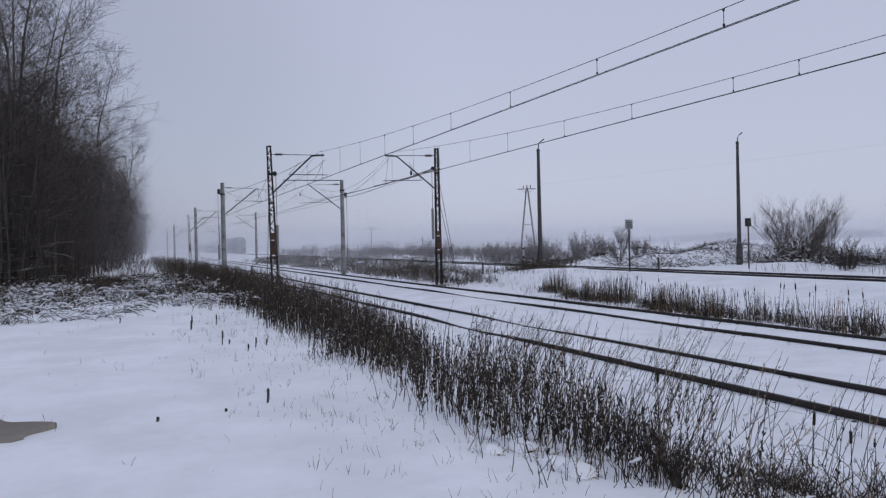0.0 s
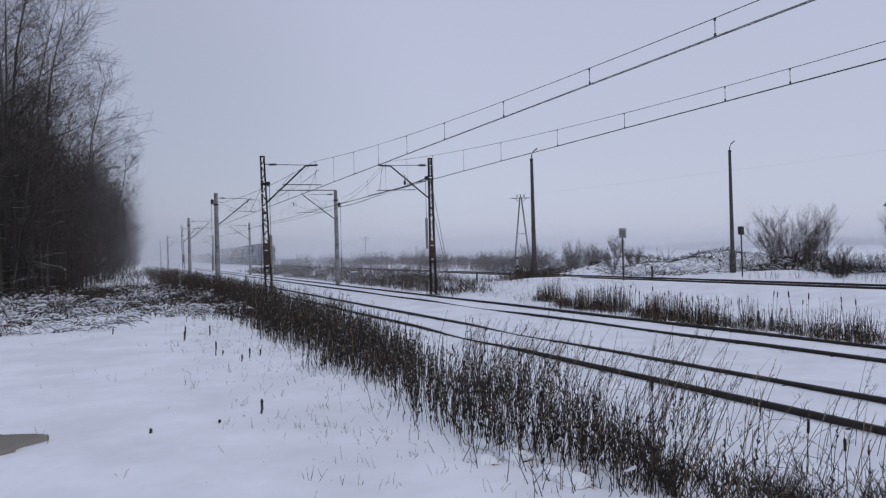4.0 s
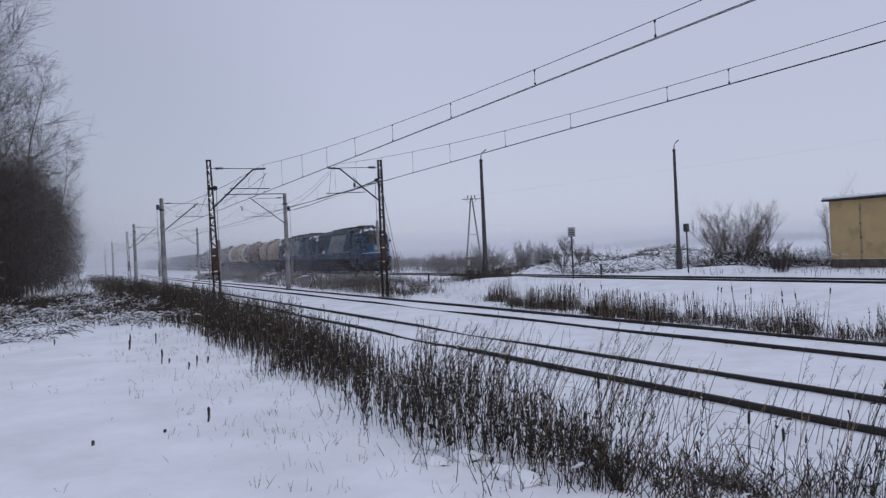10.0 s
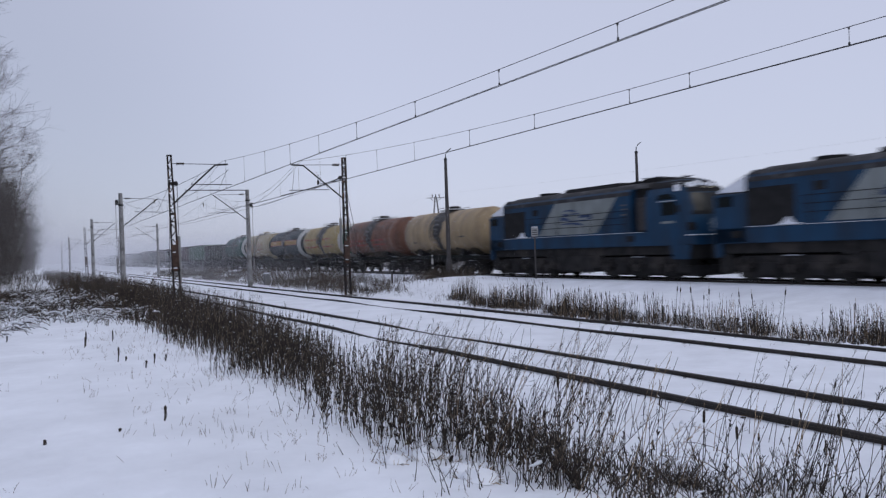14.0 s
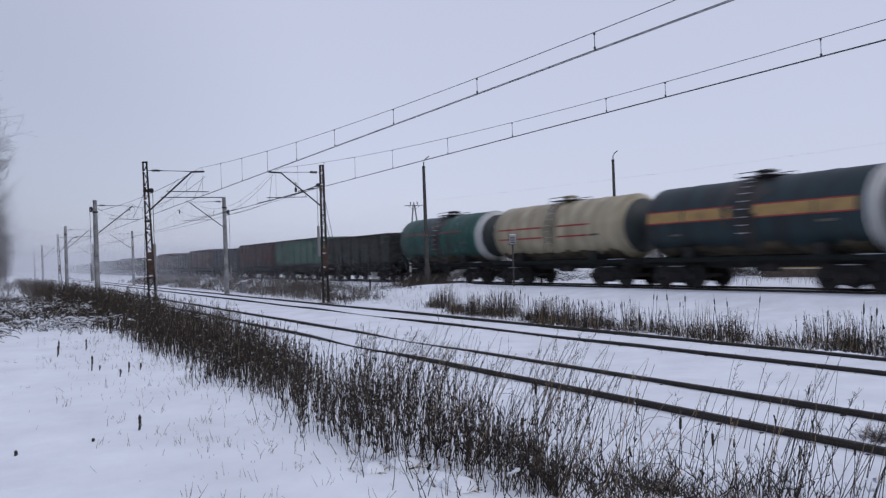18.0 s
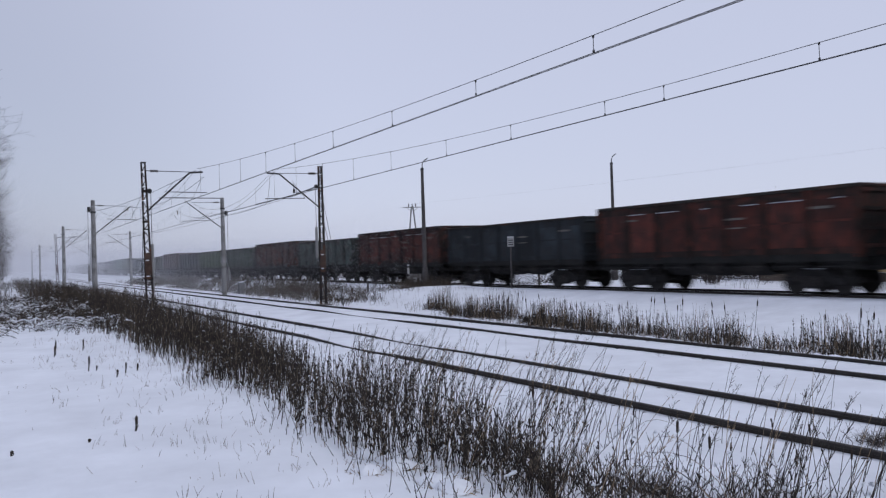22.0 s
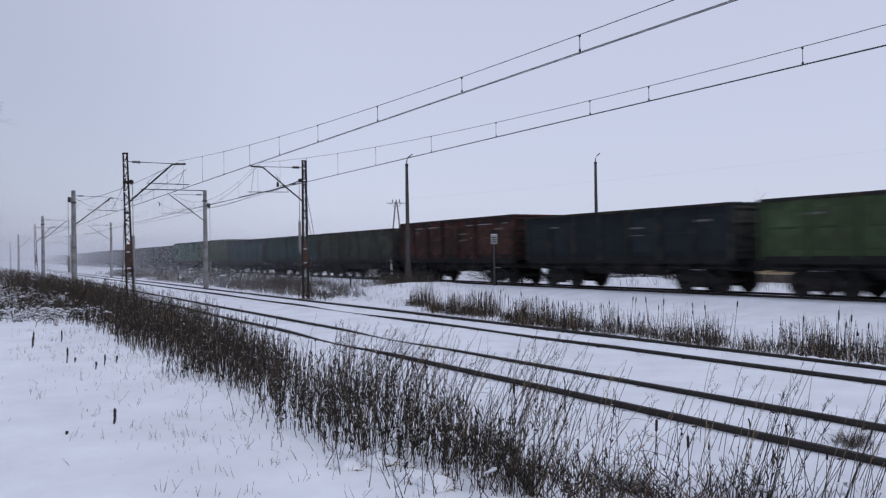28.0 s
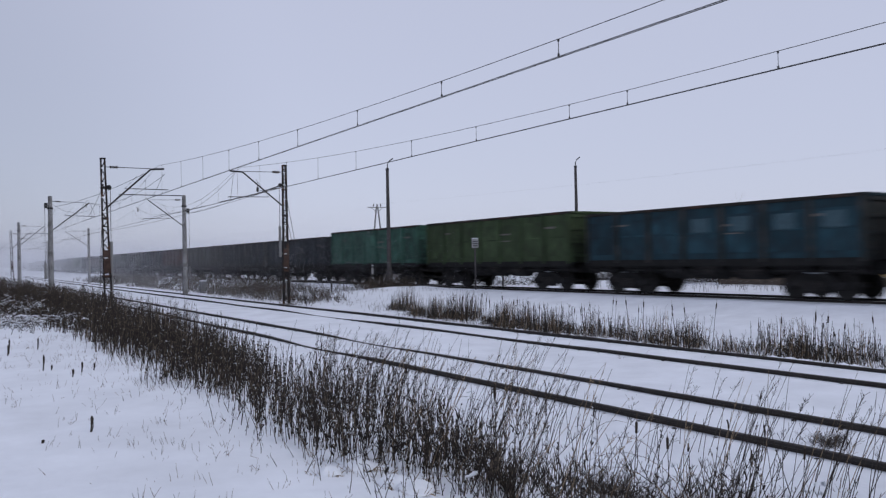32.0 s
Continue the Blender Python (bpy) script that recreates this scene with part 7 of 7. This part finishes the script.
        part("cab_plate", Geo().box(min(x, x + s * 0.012), max(x, x + s * 0.012), 1.35, 2.15, 2.45, 2.55), LOCO_GREY, cab)
        part("valance", Geo().prism([(0.6, 0.9), (1.5, 0.9), (1.7, 1.5), (0.5, 1.5)], "x", min(s * 1.36, s * 1.44), max(s * 1.36, s * 1.44)), LOCO_BLUE, v)
        part("mirror", Geo().box(min(s * 1.47, s * 1.62), max(s * 1.47, s * 1.62), 1.0, 1.05, 2.9, 3.2, 0.01), BLACK, cab)
    # skirt along the frame, with its walkway edge
    part("skirt", Geo().box(-1.45, 1.45, 3.05, 16.55, 1.5, 2.12, 0.03), LOCO_BLUE, v)
    for s in (-1, 1):
        x = s * 1.45
        part("walkway_snow", Geo().box(min(x, x + s * 0.02), max(x, x + s * 0.02), 3.4, 14.9, 2.118, 2.14), NOSE_SNOW, v)
        for yy in (3.9, 15.2):
            part("step_recess", Geo().box(min(x, x + s * 0.008), max(x, x + s * 0.008), yy, yy + 0.5, 1.72, 1.98), BLACK, v)
    # hood
    hood = [(-1.42, 2.12), (-1.42, 3.98), (-1.3, 4.12), (1.3, 4.12), (1.42, 3.98), (1.42, 2.12)]
    part("hood", Geo().prism(hood, "y", 4.1, 14.95), LOCO_BLUE, v)
    part("machine_room", Geo().box(-1.12, 1.12, 3.05, 4.1, 2.12, 4.1, 0.03), BLACK, v)
    g = Geo()
    roof = [(-1.31, 4.10), (-1.18, 4.26), (-0.6, 4.42), (0, 4.46), (0.6, 4.42), (1.18, 4.26), (1.31, 4.10)]
    g.prism(roof, "y", 3.0, 14.5)
    rf = part("hood_roof", g, LOCO_ROOF, v, smooth=True)
    part("exhaust_ridge", Geo().prism([(-0.75, 4.36), (0.75, 4.36), (0.6, 4.58), (-0.6, 4.58)], "y", 5.7, 10.0), BLACK, rf)
    part("roof_fan", Geo().lathe([(4.3, 0.62), (4.56, 0.62), (4.56, 0.5), (4.5, 0.1)], n=20, at=(0, 12.2, 0)), BLACK, rf)
    part("roof_fan", Geo().lathe([(4.3, 0.55), (4.55, 0.55), (4.55, 0.45), (4.5, 0.1)], n=20, at=(0, 4.7, 0)), BLACK, rf)
    part("roof_box", Geo().box(-0.7, 0.7, 2.9, 4.0, 4.36, 4.6, 0.04), BLACK, rf)
    part("horn", Geo().lathe([(2.0, 0.03), (2.35, 0.04), (2.45, 0.09)], "y", 10, (0.3, 0, 4.56)), BLACK, rf)
    for k in range(5):
        part("roof_snow", Geo().box(-0.9 + 0.3 * (k % 3), -0.3 + 0.3 * (k % 3), 2.95 + 0.24 * k, 3.15 + 0.24 * k, 4.6, 4.63, 0.01), THIN_SNOW, rf)
    # grille between cab and hood, panel, shapes on the panel, hand rails
    for s in (-1, 1):
        gr = part("grille", Geo().box(min(s * 1.12, s * 1.36), max(s * 1.12, s * 1.36), 3.05, 3.75, 2.2, 3.7, 0.02), GRILLE, v)
        for k in range(14):
            part("slat", Geo().box(min(s * 1.36, s * 1.385), max(s * 1.36, s * 1.385), 3.07, 3.73, 2.25 + 0.1 * k, 2.31 + 0.1 * k), GRILLE, gr)
        x = s * 1.42
        pm = ((6.6, 2.2), (11.5, 2.2), (9.92, 3.85), (5.02, 3.85))
        panel = part("flank_panel", Geo().prism(pm, "x", min(x, x + s * 0.006), max(x, x + s * 0.006)), LOCO_GREY, v, "pale grey panel")
        x2 = s * 1.428
        for shape in (((7.0, 3.0), (8.0, 3.02), (7.9, 3.14), (6.9, 3.17)), ((8.6, 2.88), (9.5, 2.95), (9.45, 3.12), (8.9, 3.05)), ((8.7, 3.1), (9.3, 3.14), (9.25, 3.3), (8.8, 3.25)), ((7.2, 2.84), (8.9, 2.84), (8.9, 2.9), (7.2, 2.9)), ((7.9, 3.2), (8.6, 3.2), (8.55, 3.26), (7.9, 3.26)), ((7.5, 2.62), (8.7, 2.72), (9.6, 2.72), (9.0, 2.8), (8.0, 2.78)), ((8.1, 3.3), (8.9, 3.4), (9.4, 3.36), (8.8, 3.48), (8.3, 3.42)), ((6.75, 2.95), (7.3, 2.9), (7.2, 3.02))):
            part("emblem_shape", Geo().prism(shape, "x", min(x2, x2 + s * 0.005), max(x2, x2 + s * 0.005)), EMBLEM, panel)
        part("cant_strip", Geo().box(min(x, x + s * 0.012), max(x, x + s * 0.012), 4.12, 14.9, 3.84, 4.02, 0.004), LOCO_ROOF, v)
        for z in (2.55, 2.85, 3.15):
            part("hand_rail", Geo().tube((s * 1.5, 4.3, z), (s * 1.5, 12.4, z), 0.013, n=6), BLACK, v)
        for y in (4.3, 7.0, 9.7, 12.4):
            part("rail_post", Geo().tube((s * 1.5, y, 2.12), (s * 1.5, y, 3.17), 0.013, n=6), BLACK, v)
        for y in (5.0, 6.0, 11.9, 12.9):
            part("door_seam", Geo().box(min(x, x + s * 0.004), max(x, x + s * 0.004), y, y + 0.02, 2.2, 3.9), BLACK, v)
        part("port", Geo().box(min(x, x + s * 0.01), max(x, x + s * 0.01), 11.5, 12.0, 3.3, 3.62, 0.004), BLACK, v)
        part("rear_intake", Geo().box(min(x, x + s * 0.012), max(x, x + s * 0.012), 12.75, 14.9, 2.16, 3.6, 0.005), BLACK, v)
        part("drift", Geo().prism([(12.4, 2.15), (13.6, 2.15), (13.3, 2.22), (13.0, 2.45), (12.8, 2.22)], "x", min(x, x + s * 0.08), max(x, x + s * 0.08)), THIN_SNOW, v, "drifted snow")
        for z in (3.4, 3.2, 2.95):
            part("marking_bar", Geo().box(min(x, x + s * 0.008), max(x, x + s * 0.008), 4.45, 4.75, z, z + 0.06), MARK, v)
    # lower rear end with its snowy slope
    part("rear_end", Geo().box(-1.45, 1.45, 14.95, 16.55, 1.5, 3.45, 0.04), LOCO_BLUE, v)
    for s in (-1, 1):
        part("rear_post", Geo().box(min(s * 1.2, s * 1.45), max(s * 1.2, s * 1.45), 16.25, 16.55, 0.95, 1.5, 0.03), LOCO_BLUE, v)
        part("rear_window", Geo().box(min(s * 1.45, s * 1.46), max(s * 1.45, s * 1.46), 15.6, 16.35, 2.95, 3.35), GLASS_DARK, v)
    part("rear_slope", Geo().prism([(14.5, 3.45), (16.55, 3.45), (16.5, 3.55), (14.6, 4.3), (14.5, 4.3)], "x", -1.3, 1.3), LOCO_ROOF, v)
    for s in (-1, 1):
        part("slope_snow", Geo().prism([(14.95, 3.5), (16.4, 3.52), (16.3, 3.62), (14.95, 4.1)], "x", min(s * 1.3, s * 1.36), max(s * 1.3, s * 1.36)), THIN_SNOW, v, "snow-covered slope")
    # underframe, plough, tank, bogies
    part("underframe", Geo().box(-1.25, 1.25, 0.75, 16.6, 1.1, 1.52, 0.03), UNDERFRAME, v)
    part("plough", Geo().prism([(-1.35, 0.62), (-0.3, 0.42), (0.3, 0.42), (1.35, 0.62), (1.3, 0.8), (-1.3, 0.8)], "z", 0.18, 0.62), BLACK, v)
    part("buffer_beam", Geo().box(-1.38, 1.38, 0.5, 0.8, 0.9, 1.52, 0.04), BLACK, v)
    part("buffer_beam", Geo().box(-1.38, 1.38, 16.5, 16.75, 0.9, 1.5, 0.04), BLACK, v)
    part("battery_box", Geo().box(-1.28, 1.28, 6.5, 6.74, 0.4, 1.12, 0.04), UNDERFRAME, v)
    part("battery_box", Geo().box(-1.28, 1.28, 10.32, 10.7, 0.42, 1.12, 0.04), UNDERFRAME, v)
    part("fuel_tank", Geo().box(-1.3, 1.3, 7.1, 10.3, 0.3, 1.2, 0.12), UNDERFRAME, v)
    for s in (-1, 1):
        part("equipment_box", Geo().box(min(s * 0.7, s * 1.3), max(s * 0.7, s * 1.3), 6.75, 7.1, 0.5, 1.3, 0.04), UNDERFRAME, v)
        part("equipment_box", Geo().box(min(s * 0.5, s * 1.32), max(s * 0.5, s * 1.32), 0.8, 1.5, 0.3, 1.1, 0.05), UNDERFRAME, v)
        part("equipment_box", Geo().box(min(s * 0.5, s * 1.3), max(s * 0.5, s * 1.3), 15.9, 16.5, 0.35, 1.1, 0.05), UNDERFRAME, v)
    for k in range(3):
        part("air_tank", Geo().tube((-1.2, 10.45, 0.6 + 0.26 * k), (-1.2, 11.0, 0.6 + 0.26 * k), 0.12, n=10), UNDERFRAME, v)
    for yc in (4.1, 13.2):
        b = part("bogie", Geo().box(-1.0, 1.0, -2.3, 2.3, 0.75, 1.05, 0.04), UNDERFRAME, v, at=pose(0, yc, 0))
        for s in (-1, 1):
            out = [(-2.7, 0.5), (-2.7, 0.85), (-2.2, 1.0), (2.2, 1.0), (2.7, 0.85), (2.7, 0.5), (2.4, 0.42), (1.8, 0.42), (1.6, 0.7), (0.5, 0.7), (0.3, 0.42), (-0.3, 0.42), (-0.5, 0.7), (-1.6, 0.7), (-1.8, 0.42), (-2.4, 0.42)]
            part("side_frame", Geo().prism(out, "x", s * 1.08 - 0.07, s * 1.08 + 0.07), UNDERFRAME, b)
            for y in (-2.1, 0, 2.1):
                part("axle_box", Geo().lathe([(min(s * 1.1, s * 1.28), 0.17), (max(s * 1.1, s * 1.28), 0.15)], "x", 12, (0, y, 0.52)), RAIL_STEEL, b)
                for yy in (-0.3, 0.3):
                    part("spring", Geo().lathe([(0.55 + 0.06 * k, 0.09 if k % 2 else 0.07) for k in range(7)], n=8, at=(s * 1.2, y + yy, 0)), RAIL_STEEL, b)
            part("sand_pipe", Geo().tube((s * 1.05, -2.75, 1.0), (s * 0.85, -2.8, 0.15), 0.025, n=6), UNDERFRAME, b)
        part("brake_gear", Geo().box(-1.0, 1.0, -2.55, 2.55, 0.16, 0.75, 0.05), UNDERFRAME, b)
        for s in (-1, 1):
            for y in (-1.05, 1.05):
                part("brake_block", Geo().box(min(s * 0.9, s * 1.2), max(s * 0.9, s * 1.2), y - 0.42, y + 0.42, 0.25, 0.8, 0.05), UNDERFRAME, b)
        part("bogie_snow", Geo().box(-1.2, -1.12, -0.4, 0.25, 1.0, 1.03), NOSE_SNOW, b)
        for y in (-2.1, 0, 2.1):
            wheelset(b, y, 0.525, 1.52)
    coupler(v, 0.0, -1)
    coupler(v, L, 1)
    for x in (-0.4, 0.45):
        part("brake_hose", Geo().line([(x, 0.5, 0.95), (x, 0.32, 0.75), (x + 0.05, 0.3, 0.45), (x + 0.1, 0.4, 0.35)], 0.025, 6), BLACK, v)
    return v


EMBLEM = mat("dark_blue_emblem", (0.02, 0.042, 0.11), 0.5, vary=0.1)
LEAD = locomotive()
TRAIN.append((LEAD, 0.0))
TRAIN.append((copy_thing(LEAD, pose(0, 17.4, 0)), 17.4))
build_gondolas()


# ---- what moves ----
FRONT = ((0, 225.0), (3, 178.2), (6, 131.4), (9, 84.9), (12, 37.8), (13, 22.1), (16, -25.0), (20, -88.2), (22, -119.8), (24, -151.0), (28, -213.0), (30, -244.0), (32, -274.6))


def motions():
    for v, behind in TRAIN:
        rows = []
        for t, f in FRONT:
            y = f + behind
            rows.append((t, pose(BROAD + bend(y), y, BROAD_Z, 0, 0, -math.degrees(math.atan(2 * BEND * max(y, 0))))))
        walk(v, rows)


motions()
